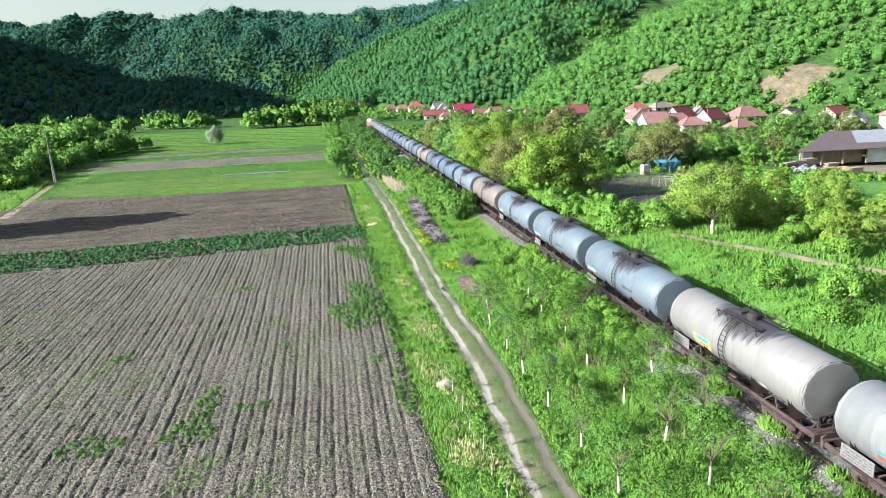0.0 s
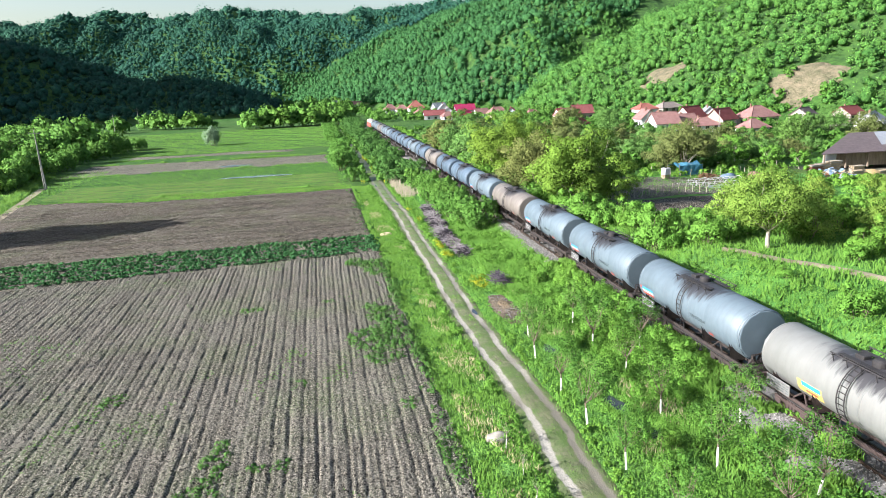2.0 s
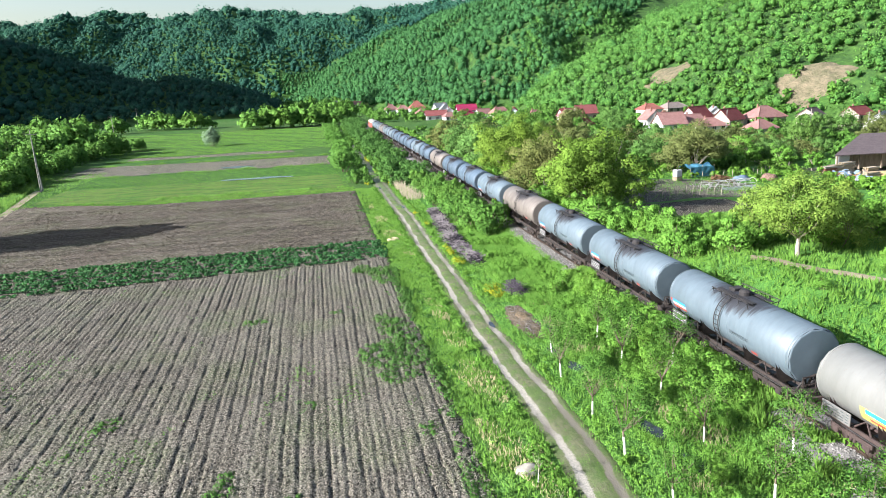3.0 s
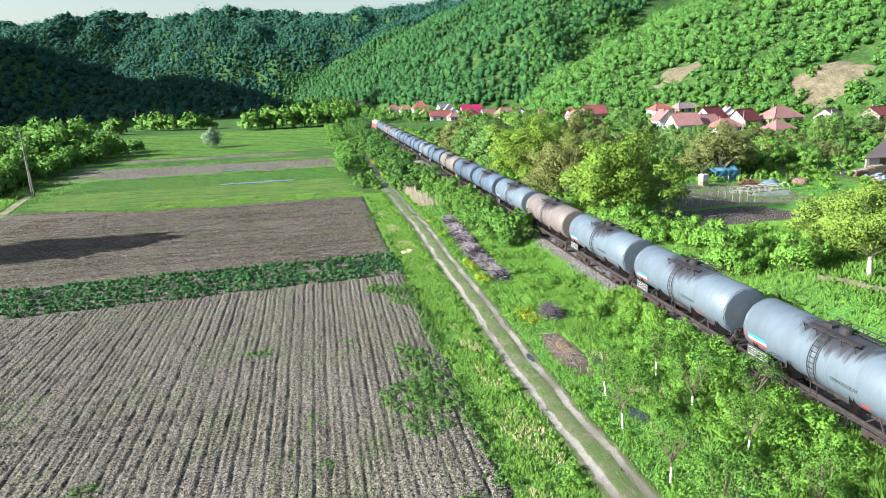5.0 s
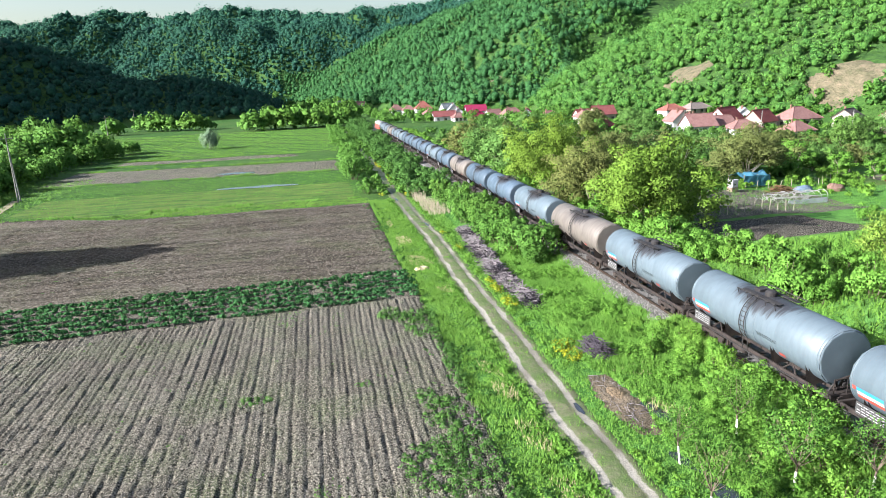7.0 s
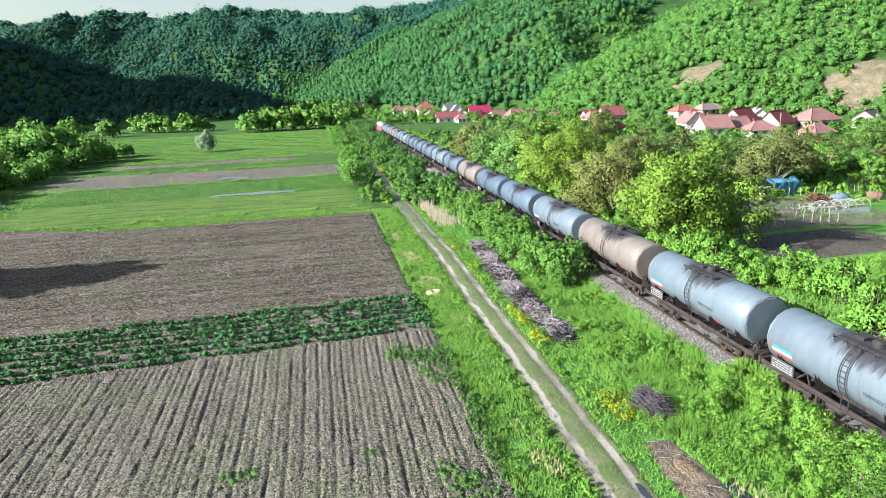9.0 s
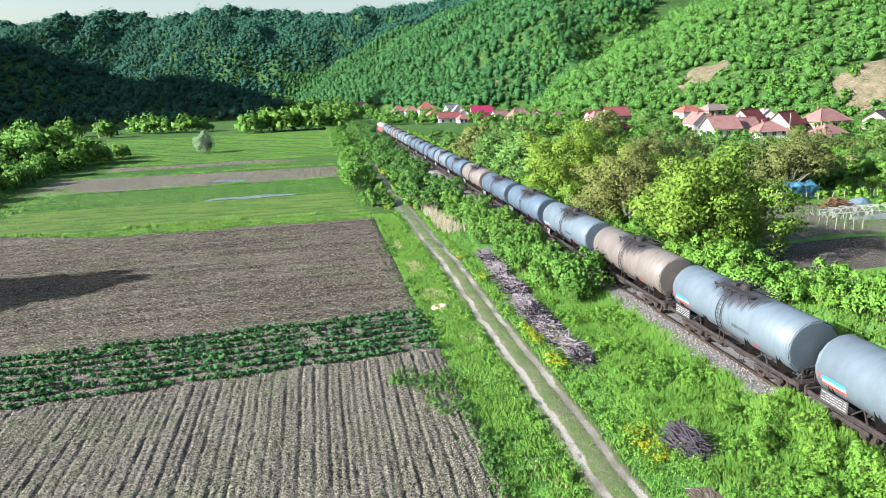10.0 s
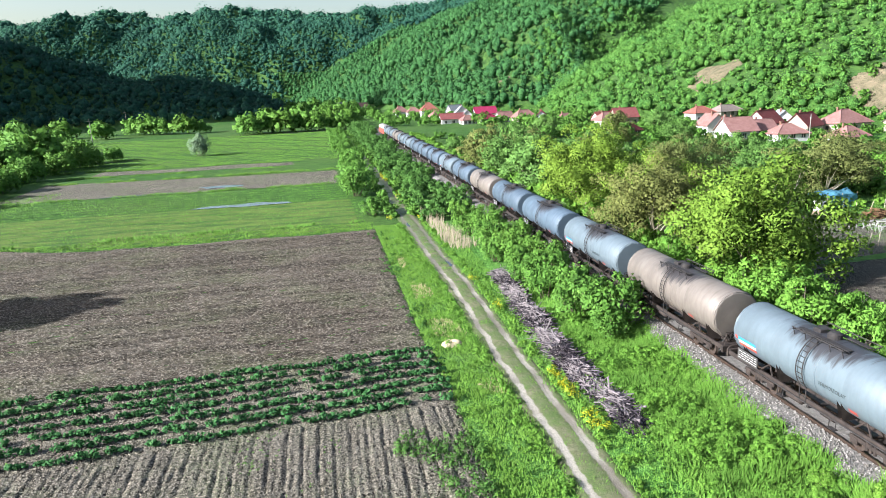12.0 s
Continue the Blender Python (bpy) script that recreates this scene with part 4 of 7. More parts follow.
def wood(geo, rng, base, tip, r0, r1, bend, n=6, sides=7):
    base, tip = np.array(base, float), np.array(tip, float)
    off = rng.normal(0, bend, 3) * (1, 1, 0.3)
    pts = [base + (tip - base) * t + off * math.sin(math.pi * t) for t in np.linspace(0, 1, n)]
    geo.tube(pts, list(np.linspace(r0, r1, n)), sides)
    return pts


def tree(name, label, seed, H, R, trunk_r, clear, n_clump, n_leaf, leaf_size, leaf_mat, bark=BARK, white=0.0, category="tree", group="", clump=0.36, lobes=0):
    rng = np.random.default_rng(seed)
    w = thing(name, label, category, group)
    g = Geo()
    fork = (rng.normal(0, 0.03) * H, rng.normal(0, 0.03) * H, clear * H)
    if white:
        lw = Geo()
        cut = tuple(np.array(fork) * min(1, white / (clear * H)))
        wood(lw, rng, (0, 0, -0.1), cut, trunk_r * 1.25, trunk_r, 0.0, 4, 9)
        part("whitewashed_trunk", lw, LIME, w, "lower trunk painted white with lime")
        if white < clear * H:
            wood(g, rng, cut, fork, trunk_r * 0.95, trunk_r * 0.8, 0.0, 3)
    else:
        wood(g, rng, (0, 0, -0.2), fork, trunk_r * 1.3, trunk_r * 0.85, 0.02 * H, 5, 9)
    d = rng.normal(size=(n_clump, 3))
    d /= np.linalg.norm(d, axis=1)[:, None]
    rad = rng.uniform(0.35, 0.85, (n_clump, 1)) ** 0.6
    mid = np.array([0, 0, clear * H + (1 - clear) * H * 0.48])
    C = mid + d * rad * np.array([R * 0.78, R * 0.78, (1 - clear) * H * 0.42])
    if lobes:
        turn = np.arange(lobes) * 6.283 / lobes + rng.uniform(0, 1, lobes)
        heart = np.stack([R * 0.5 * np.cos(turn), R * 0.5 * np.sin(turn), H * rng.uniform(0.26, 0.6, lobes)], 1)
        heart[0] = (0, 0, H * 0.72)
        C = heart[rng.integers(0, lobes, n_clump)] + rng.normal(0, 1, (n_clump, 3)) * np.array([R * 0.24, R * 0.24, H * 0.11])
        C[:, 2] = np.clip(C[:, 2], H * 0.14, H * 0.9)
    size = R * clump * rng.uniform(0.7, 1.25, n_clump)
    Rr = np.stack([size, size, size * 0.8], 1)
    for k in range(min(n_clump, 11)):
        wood(g, rng, fork, tuple(C[k] * (0.9, 0.9, 0.97)), trunk_r * 0.5, trunk_r * 0.1, 0.05 * R, 5, 5)
        if k < 6:
            half = (np.array(fork) + C[k]) / 2
            wood(g, rng, tuple(half), tuple(C[(k + 5) % n_clump]), trunk_r * 0.25, trunk_r * 0.06, 0.05 * R, 4, 4)
    part("trunk", g, bark, w, "", True)
    V, F, Q = leaves(rng, C, Rr, n_leaf, leaf_size, 0.95, 0.55, 0.5, (0, 0, (clear + 0.25 * (1 - clear)) * H))
    part("crown", Geo().put(V, F, Q), leaf_mat, w)
    return w


def bush(name, label, seed, H, R, n_clump, n_leaf, leaf_size, leaf_mat, category="bush", group="", stems=9):
    rng = np.random.default_rng(seed)
    w = thing(name, label, category, group)
    t, r = rng.uniform(0, 6.283, n_clump), np.sqrt(rng.random(n_clump))
    C = np.stack([R * 0.72 * r * np.cos(t), R * 0.72 * r * np.sin(t), H * (0.2 + 0.5 * rng.random(n_clump)) * (1 - 0.35 * r)], 1)
    size = R * rng.uniform(0.14, 0.4, n_clump)
    shoots = rng.integers(0, n_clump, 5)
    C[shoots, 2] += H * rng.uniform(0.12, 0.34, 5)
    size[shoots] *= 0.6
    Rr = np.stack([size, size, np.minimum(size * 1.1, H * 0.4)], 1)
    g = Geo()
    for k in range(min(stems, n_clump)):
        wood(g, rng, (C[k, 0] * 0.3, C[k, 1] * 0.3, -0.15), tuple(C[k] + (0, 0, Rr[k, 2] * 0.5)), 0.05, 0.015, 0.1, 4, 5)
    part("branchwork", g, BARK, w)
    V, F, Q = leaves(rng, C, Rr, n_leaf, leaf_size, 0.9, 0.65, 0.45, (0, 0, -0.1))
    part("foliage", Geo().put(V, F, Q), leaf_mat, w)
    return w


def thicket(name, label, spots, mat, seed, n_clump=16, n=30, leaf=0.27, category="bushes"):
    """A stretch of grown-together bushes as one mass: spots of x, y, height."""
    r = np.random.default_rng(seed)
    C, R = [], []
    for x, y, h in spots:
        w = h * 0.62
        t, q = r.uniform(0, 6.283, n_clump), np.sqrt(r.random(n_clump))
        px, py = x + w * 0.75 * q * np.cos(t), y + w * 0.75 * q * np.sin(t)
        s = w * r.uniform(0.2, 0.42, n_clump)
        C.append(np.stack([px, py, land(px, py) + h * (0.12 + 0.68 * r.random(n_clump)) * (1 - 0.35 * q)], 1))
        R.append(np.stack([s, s, s], 1))
    V, F, Q = leaves(r, np.concatenate(C), np.concatenate(R), n, leaf, 0.8, 0.75, 0.4, None, 0.2, 0.9)
    tagged(part(name, Geo().put(V, F, Q), mat), label, category, "", "stuff")


class Stock:
    """Keeps one plant of each build and gives out copies."""

    def __init__(self):
        self.first, self.used = {}, set()

    def place(self, key, maker, x, y, scale=1.0, yaw=0.0, squash=1.0):
        at = Matrix.Translation((x, y, float(land(x, y)) - 0.03)) @ Matrix.Rotation(yaw % 1.3 - 0.65, 4, "Z") @ Matrix.Diagonal((scale, scale, scale * squash, 1))
        if key not in self.first:
            self.first[key] = maker()
            self.first[key].matrix_basis = at
            return self.first[key]
        src = self.first[key]
        ob = copy_thing(src, Matrix())
        ob.matrix_basis = at
        return ob


stock = Stock()
rng = np.random.default_rng(11)

# orchard rows of young whitewashed trees
SAPLING = "young fruit tree with whitewashed trunk in rough grass"


def sapling(seed):
    return lambda: tree("fruit_tree", SAPLING, seed, 4.4, 1.9, 0.055, 0.3, 46, 46, 0.052, LEAF_ORCHARD, BARK, 1.05, "fruit tree", "orchard rows", 0.22)


for i, (x, y) in enumerate([(11.1, 19.5), (11.4, 23.5), (11.3, 27.5), (11.1, 31.8), (11.0, 36.0), (11.1, 40.1), (11.2, 45.0), (11.9, 48.6), (15.4, 19.2), (15.4, 23.1), (15.3, 26.8), (15.1, 30.9), (15.2, 36.2), (15.6, 41.2), (15.4, 45.6), (15.7, 50.0), (18.4, 34.0), (18.2, 44.5), (17.9, 28.0)]):
    stock.place("sap%d" % (i % 4), sapling(60 + i % 4), x, y, rng.uniform(0.78, 1.02), rng.uniform(0, 6.28))
for i, (x, y) in enumerate([(6.3, 35.0), (6.4, 32.5), (6.3, 30.4), (6.5, 28.2), (6.4, 26.2), (6.6, 24.3)]):
    stock.place("whip%d" % (i % 2), lambda i=i: tree("fruit_sapling", "thin young sapling with whitewashed stem on the verge", 80 + i, 1.9, 0.5, 0.022, 0.4, 7, 16, 0.045, LEAF_ORCHARD, PALE_BARK, 0.5, "sapling", "verge saplings"), x, y, rng.uniform(0.85, 1.1), rng.uniform(0, 6.28))

# walnut trees beyond the track
WALNUT = "broad walnut tree with fresh yellow-green leaves"


def walnut(seed, mat=LEAF_WALNUT, label=WALNUT, n=190, size=0.135):
    return lambda: tree("walnut_tree", label, seed, 10.5, 6.3, 0.24, 0.07, 170, n, size, mat, PALE_BARK, 0, "tree", "", 0.22, 10)


BROWN = "spreading tree with brownish olive young leaves"
for key, x, y, h, squash in [("w0", 33.2, 92, 11.5, 1.0), ("o0", 32, 106.5, 10.2, 1.0), ("w1", 32.2, 123.5, 11.4, 1.0), ("w2", 31.5, 141, 10.2, 1.0), ("w1", 31.8, 157, 9.8, 1.0), ("o1", 31.2, 172, 9.6, 1.0), ("w0", 32.5, 189, 9.6, 1.0), ("w2", 31.4, 206, 9.2, 1.0), ("o0", 69, 126, 11.6, 0.9), ("o1", 47, 128, 9.2, 1.0), ("w1", 44, 148, 10, 1.0), ("w0", 62, 152, 10.5, 0.9), ("o0", 56, 178, 9, 1.0), ("w2", 47, 196, 9, 1.0), ("w1", 78, 148, 9, 1.0), ("o1", 93, 148, 10.5, 0.95), ("w2", 84, 168, 9, 1.0), ("o0", 68, 195, 9, 1.0), ("w2", 99, 146, 7.4, 1.0), ("w1", 105, 153, 8, 1.0), ("w2", 91, 137, 6.4, 1.0), ("o0", 110, 160, 8, 1.0), ("w1", 155, 186, 8, 1.0), ("o1", 164, 184, 7.5, 1.0), ("w2", 149, 190, 7, 1.0), ("w1", 130, 172, 10, 1.0), ("w2", 112, 165, 8.5, 1.0), ("o0", 150, 168, 10, 1.0), ("w0", 52, 222, 9, 1.0), ("o1", 86, 232, 9, 1.0), ("w2", 70, 250, 9, 1.0), ("o1", 37, 99, 8.4, 0.95), ("w1", 75, 139, 6.6, 1.0), ("o1", 82, 136.5, 6.2, 1.0), ("w2", 88, 140, 6.8, 1.0), ("w0", 95, 138, 6.4, 1.0), ("w1", 101, 143, 6.8, 1.0), ("o0", 106, 148, 6.6, 1.0), ("w2", 99, 152, 6.8, 1.0), ("w1", 90, 150, 6.4, 1.0), ("o1", 114, 152, 6.6, 1.0), ("w2", 122, 156, 6.4, 1.0), ("w2", 37.5, 115, 9.5, 1.0), ("w0", 38, 133, 9.6, 1.0), ("o0", 37, 164, 9.2, 1.0), ("w1", 38, 181, 9, 1.0), ("w2", 52, 140, 9, 1.0), ("w1", 66, 138, 8.4, 0.95), ("o1", 72, 160, 9, 1.0), ("w1", 88, 200, 9, 1.0), ("w2", 104, 240, 9, 1.0), ("o0", 95, 250, 8, 1.0)]:
    seed = {"w0": 91, "w1": 92, "w2": 93, "o0": 94, "o1": 95}[key]
    h *= 0.55 if x < 60 and y > 185 else 0.84 if x > 42 and y > 135 else 1.0
    stock.place(key + ("far" if y > 135 else ""), walnut(seed, LEAF_OLIVE if key[0] == "o" else LEAF_MID if y > 135 else LEAF_WALNUT, BROWN if key[0] == "o" else WALNUT, *((64, 0.23) if y > 135 else (190, 0.135))), x, y, h / 10.5, rng.uniform(0, 6.28), squash)

stock.place("path_tree", lambda: tree("spreading_tree", "wide airy golden-green tree beside the earth path", 97, 7.6, 5.2, 0.18, 0.2, 130, 150, 0.085, LEAF_GOLD, PALE_BARK, 0, "tree", "", 0.2), 36.9, 57.3)

# shrubs: three builds of each leaf
def shrub(seed, mat, label, n=76, size=0.122):
    return lambda: bush("bush", label, seed, 3.6, 2.3, 34, n, size, mat)


DENSE = "dense green self-sown bush by the railway"
FRESH = "leafy bright green bush on the railway bank"
for i, (x, y, h) in enumerate([(17.7, 85.5, 4.6), (16.2, 88.6, 3.8), (17.6, 91.5, 4.0), (15.4, 93.5, 3.4), (16.8, 97.0, 4.0), (17.9, 101, 3.8), (15.6, 101.5, 3.2), (16.4, 106.5, 4.0), (17.9, 111, 3.8), (15.4, 112, 3.4), (14.4, 106, 2.6), (16.6, 117, 4.0), (14.6, 119, 3.2), (17.6, 123, 3.6), (15.6, 126, 3.8), (17.0, 104, 3.6), (16.6, 83.5, 2.6), (15.0, 97.5, 2.8)]):
    stock.place("b%d" % (i % 4), shrub(100 + i % 4, LEAF_BUSH, DENSE), x, y, h / 3.4, rng.uniform(0, 6.28))
spots = [(rng.uniform(11.2, 18.2), 129 + i * 1.5, rng.uniform(2.2, 3.9) + max(0, i - 60) * 0.02) for i in range(150)]
thicket("railway_thicket", "overgrown green thicket between farm track and railway", spots, LEAF_WEED, 501, 18, 34, 0.22)
for i, (x, y, h) in enumerate([(3.0, 155, 5.4), (4.6, 136, 3.4)]):
    stock.place("b%d" % i, shrub(100 + i, LEAF_BUSH, DENSE), x, y, h / 3.4, rng.uniform(0, 6.28))
thicket("roadside_thicket", "bushes lining the west side of the farm track", [(rng.uniform(2.6, 6.2), 160 + i * 5, rng.uniform(3.4, 5.5)) for i in range(34)], LEAF_BUSH, 502)


def fresh():
    return "f%d" % (fresh.k % 3), shrub(110 + fresh.k % 3, LEAF_BRIGHT, FRESH, 76, 0.122)


fresh.k = 0


def put_fresh(x, y, scale, squash=1.0):
    fresh.k += 1
    key, maker = fresh()
    stock.place(key, maker, x, y, scale, rng.uniform(0, 6.28), squash)


def put_lush(x, y, scale):
    """A bright bush of the rank strip along the railway."""
    put_lush.k = (put_lush.k + 1) % 3
    stock.place("l%d" % put_lush.k, shrub(115 + put_lush.k, LEAF_LUSH, "feathery yellow-green bush among weeds by the railway", 84, 0.1), x, y, scale, rng.uniform(0, 6.28))


put_lush.k = 0
for i in range(42):
    put_fresh(rng.uniform(29.4, 33.2), 60 + i * 1.5 + rng.uniform(-0.8, 0.8), rng.uniform(0.45, 1.05), 1.15)
thicket("bank_thicket", "bright green bushes along the foot of the trees", [(rng.uniform(28.6, 32.5), 122 + i * 1.4, rng.uniform(1.8, 3.8) * (1 if i < 48 else 0.6)) for i in range(110)], LEAF_BRIGHT, 503)
for x, y, h in [(33, 71, 2.6), (36.5, 67, 2.2), (33.4, 77, 2.6), (38.5, 73, 1.6), (40.5, 75, 1.5), (43, 68, 2.2), (41.5, 61.5, 2.6), (47, 61, 4.4), (52, 63, 4.2), (55, 68, 3.6), (46.5, 76, 1.4), (50, 73, 1.8), (32.2, 49, 1.2), (31.5, 41, 2.6), (34, 37, 3), (30.8, 34.5, 2.4), (45, 52.5, 3.4), (49, 56, 3.2), (28.6, 55, 1.2), (31.0, 64.5, 2.2), (60, 80, 4), (63, 74, 4), (58, 88, 2.4), (66, 88, 3), (29, 80, 4), (30, 86, 4), (34, 86, 2.6), (28.6, 97, 3.6)]:
    put_fresh(x, y, h / 3.4)
for i in range(80):
    x, y = rng.uniform(27, 62), rng.uniform(30, 92)
    if (x < 37 and y < 60) or x > 20 + 0.75 * y or (35 < x < 55 and 78 < y) or (33 < x < 52 and 66 < y) or (28 < x < 44 and abs(x - np.interp(y, (37, 46.4, 52.4, 56.2, 60), (42, 38.4, 36, 33.6, 29))) < 2.6):
        continue
    put_fresh(x, y, rng.uniform(0.35, 0.85))
# rank growth between the woodpile and the railway
spots = []
while len(spots) < 520:
    x, y = rng.uniform(13.6, 19.2), rng.uniform(37, 88)
    if (x < 15 and y < 66) or (y > 62 and x > 18.4) or waves(x, y, 7, 88) < (-0.5 if y < 60 else 0.1):
        continue
    spots.append((x, y, rng.uniform(0.4, 1.0) * (1.0 if y < 60 else 1.2)))
thicket("rank_growth", "lush knee-high weeds and grass beside the railway", spots, LEAF_LUSH, 508, 7, 30, 0.064, "weeds")
for x, y, h in [(18.5, 39, 2.2), (17.6, 41.5, 2.4), (18.8, 43, 2.0), (17.9, 46.5, 2.6), (18.7, 48.5, 2.6), (17.2, 50, 2.2), (18.6, 52, 2.4), (17.6, 54, 1.8), (18.8, 55.5, 1.8), (16.6, 56.5, 1.3), (18.3, 58.5, 1.6), (17.6, 61.3, 1.7), (18.7, 62.4, 1.5), (19.3, 60.2, 1.6), (16.4, 60.3, 1.3), (16.9, 63.8, 1.1), (18.0, 65, 0.9), (15.8, 68.5, 1.0), (19.2, 57.2, 1.7), (19.4, 53.6, 1.8), (19.3, 50.3, 1.9), (16.2, 52.6, 1.4), (16.4, 47.4, 1.7), (16.6, 44.2, 1.9), (18.9, 41.0, 2.2)]:
    put_lush(x, y, h / 3.4)
# slender golden-green young trees on the plots
for i, (x, y, h) in enumerate([(38.5, 64.5, 5.0), (42, 58, 5.2), (45, 64, 4.6), (47.5, 56, 5.4), (50, 67, 5.0), (53, 60, 5.2), (56.5, 64, 5.4), (43, 48, 4.8), (55, 73, 4.6), (60, 70, 5.4), (49, 50, 5.0), (63, 83, 4.6)]):
    stock.place("y%d" % (i % 3), lambda i=i: tree("young_tree", "slender young tree with golden-green feathery leaves", 150 + i, 5.0, 2.5, 0.07, 0.14, 60, 110, 0.085, LEAF_GOLD, BARK, 0, "tree", "", 0.24, 6), x, y, h / 4.6 * (0.8 if x > 40 else 1.0), rng.uniform(0, 6.28))
spots = [(rng.uniform(43, 60), rng.uniform(57, 78), rng.uniform(1.0, 2.4)) for _ in range(70)]
thicket("plot_growth", "rank yellow-green bushes between the young trees", [p for p in spots if p[0] > 0.5 * p[1] + 12 and p[0] < 0.8 * p[1] + 6], LEAF_LUSH, 509, 12, 34, 0.1)
# leafy growth in the orchard
for i in range(34):
    x, y = rng.uniform(12.2, 18.8), rng.uniform(20, 84)
    if 51 < y < 65 and x < 15.5 or y < 37 and x > 17.5 or y > 62 and x < 14:
        continue
    put_fresh(x, y, rng.uniform(0.16, 0.36) if y < 58 else rng.uniform(0.14, 0.26))
spots = []
while len(spots) < 150:
    x, y = rng.uniform(36, 95), rng.uniform(90, 135)
    if (36 < x < 70 and 90 < y < 108) or (54 < x < 72 and y < 118) or (35 < x < 55 and y < 90):
        continue
    spots.append((x, y, rng.uniform(0.6, 2.4)))
thicket("garden_growth", "mixed garden shrubs and tall herbs among the plots", spots, LEAF_BRIGHT, 504, 10, 26, 0.2)
spots = []
while len(spots) < 240:
    x, y = rng.uniform(36, 175), rng.uniform(124, 262)
    if x > 0.62 * y + 55 or (98 < x < 152 and 184 < y < 214) or (84 < x < 132 and y < 148) or (46 < x < 80 and y < 126):
        continue
    spots.append((x, y, rng.uniform(1.0, 1.9) if 88 < x < 165 and y > 165 else rng.uniform(1.4, 3.2) if x < 64 and y > 185 else rng.uniform(2.2, 6.0)))
spots += [(rng.uniform(96, 168), rng.uniform(218, 262), rng.uniform(1.8, 4.2)) for _ in range(110)]
spots += [(rng.uniform(90, 146), rng.uniform(158, 184), rng.uniform(1.4, 3.4)) for _ in range(80)]
spots += [(rng.uniform(97, 148), rng.uniform(183, 190), rng.uniform(1.4, 2.6)) for _ in range(30)]
spots += [(x, y, h) for x, y, h in ((109.5, 198.5, 3.0), (112.6, 200, 2.6), (115.6, 201, 3.2), (122, 199, 3.4), (124.5, 200.5, 3.0), (126.5, 197.6, 3.6), (136, 199.5, 4.4), (138.5, 201, 3.6), (137, 193, 3.4), (140, 196.5, 3.8), (100.5, 200, 3.4), (98, 205, 4.4), (102, 197.5, 2.6), (151.5, 200, 4), (146.5, 199.8, 2.4))]
spots += [(rng.uniform(98, 150), rng.uniform(217, 226), rng.uniform(2.5, 4.5)) for _ in range(24)]
thicket("village_greenery", "garden trees and hedges around the village houses", spots, LEAF_BUSH, 505, 18, 14, 0.46)
spots = []
while len(spots) < 170:
    x, y = rng.uniform(28, 118), rng.uniform(250, 470)
    if x > 122 - 0.16 * (y - 250) or (48 < x < 66 and 325 < y < 342) or (62 < x < 82 and 318 < y < 330) or (y < 262 and x > 88) or (x < 64 and 256 < y < 334):
        continue
    spots.append((x, y, rng.uniform(3.0, 7.0)))
thicket("valley_greenery", "trees and hedges of the valley gardens", spots, LEAF_BUSH, 506, 18, 16, 0.5)
edge_rng = np.random.default_rng(515)
spots = [(float(road_mid(y)) + side * edge_rng.uniform(1.1, 2.2), y, edge_rng.uniform(0.6, 1.9)) for y in edge_rng.uniform(132, 330, 150) for side in (-1, 1)]
spots += [(6.2, 168, 4.2), (5.6, 180, 4.6), (10.8, 161, 3.0), (10.6, 186, 3.4), (7.4, 198, 2.6), (10.2, 214, 3.4), (7.0, 226, 3.6)]
thicket("track_growth", "tall weeds and bushes closing in on the farm track", spots, LEAF_BUSH, 510, 8, 18, 0.19)
# hedge along the brook on the west side
BROOK = "tall bushy willow growth along the brook"


def brook(seed):
    return lambda: bush("brook_willow", BROOK, seed, 7.0, 4.4, 60, 38, 0.29, LEAF_BUSH, "bush", "brook hedge", 1)


for i, (x, y, h) in enumerate([(-68, 152, 6), (-72, 160, 8), (-67, 168, 6), (-78, 172, 9), (-70, 180, 7), (-66, 190, 5.5), (-82, 186, 10), (-74, 196, 8), (-68, 207, 6.5), (-86, 205, 10), (-78, 216, 10), (-66, 222, 6), (-75, 231, 13), (-88, 226, 11), (-64, 237, 6), (-70, 246, 8), (-82, 246, 11), (-62, 252, 4.5), (-92, 262, 11), (-75, 262, 7), (-100, 240, 11), (-104, 215, 11), (-98, 196, 10), (-92, 178, 9), (-86, 165, 8), (-112, 262, 11), (-120, 238, 11), (-64, 160, 3.5), (-78, 151, 5), (-87, 156, 6), (-105, 282, 10), (-88, 285, 9), (-118, 300, 10), (-135, 270, 12)]):
    stock.place("k%d" % (i % 3), brook(120 + i % 3), x, y, h / 5.8, rng.uniform(0, 6.28))
thicket("brook_growth", "continuous leafy undergrowth along the brook", [(-64 - 0.15 * i + rng.uniform(-2, 2) - 8 * rng.random(), 150 + i * 1.1, rng.uniform(2.5, 6.5)) for i in range(100)], LEAF_BRIGHT, 507, 16, 30, 0.3)
sheet("ditch_bank", np.linspace(-2.2, 2.2, 12), np.arange(122, 182, 1.0), lambda X, Y: 0.02 + 0 * X, VERGE, "structure", "bank", "grassy bank beside the ditch at the field's end", where=lambda X, Y: (-55.2 - 0.2 * (Y - 128) + X, Y))
bank = bpy.data.objects["ditch_bank"].data
for v in bank.vertices:
    off = v.co.x + 55.2 + 0.2 * (v.co.y - 128)
    v.co.z += 0.4 * math.exp(-(off / 1.1) ** 2) * (0.8 + 0.3 * math.sin(v.co.y * 0.4)) - 0.05
sheet("field_path", np.linspace(-0.7, 0.7, 5), np.arange(112, 156, 1.0), 0.1, CLAY_PATH, "structure", "path", "narrow pale path along the end of the fields", where=lambda X, Y: (-50.6 - 0.19 * (Y - 116) + X, Y))
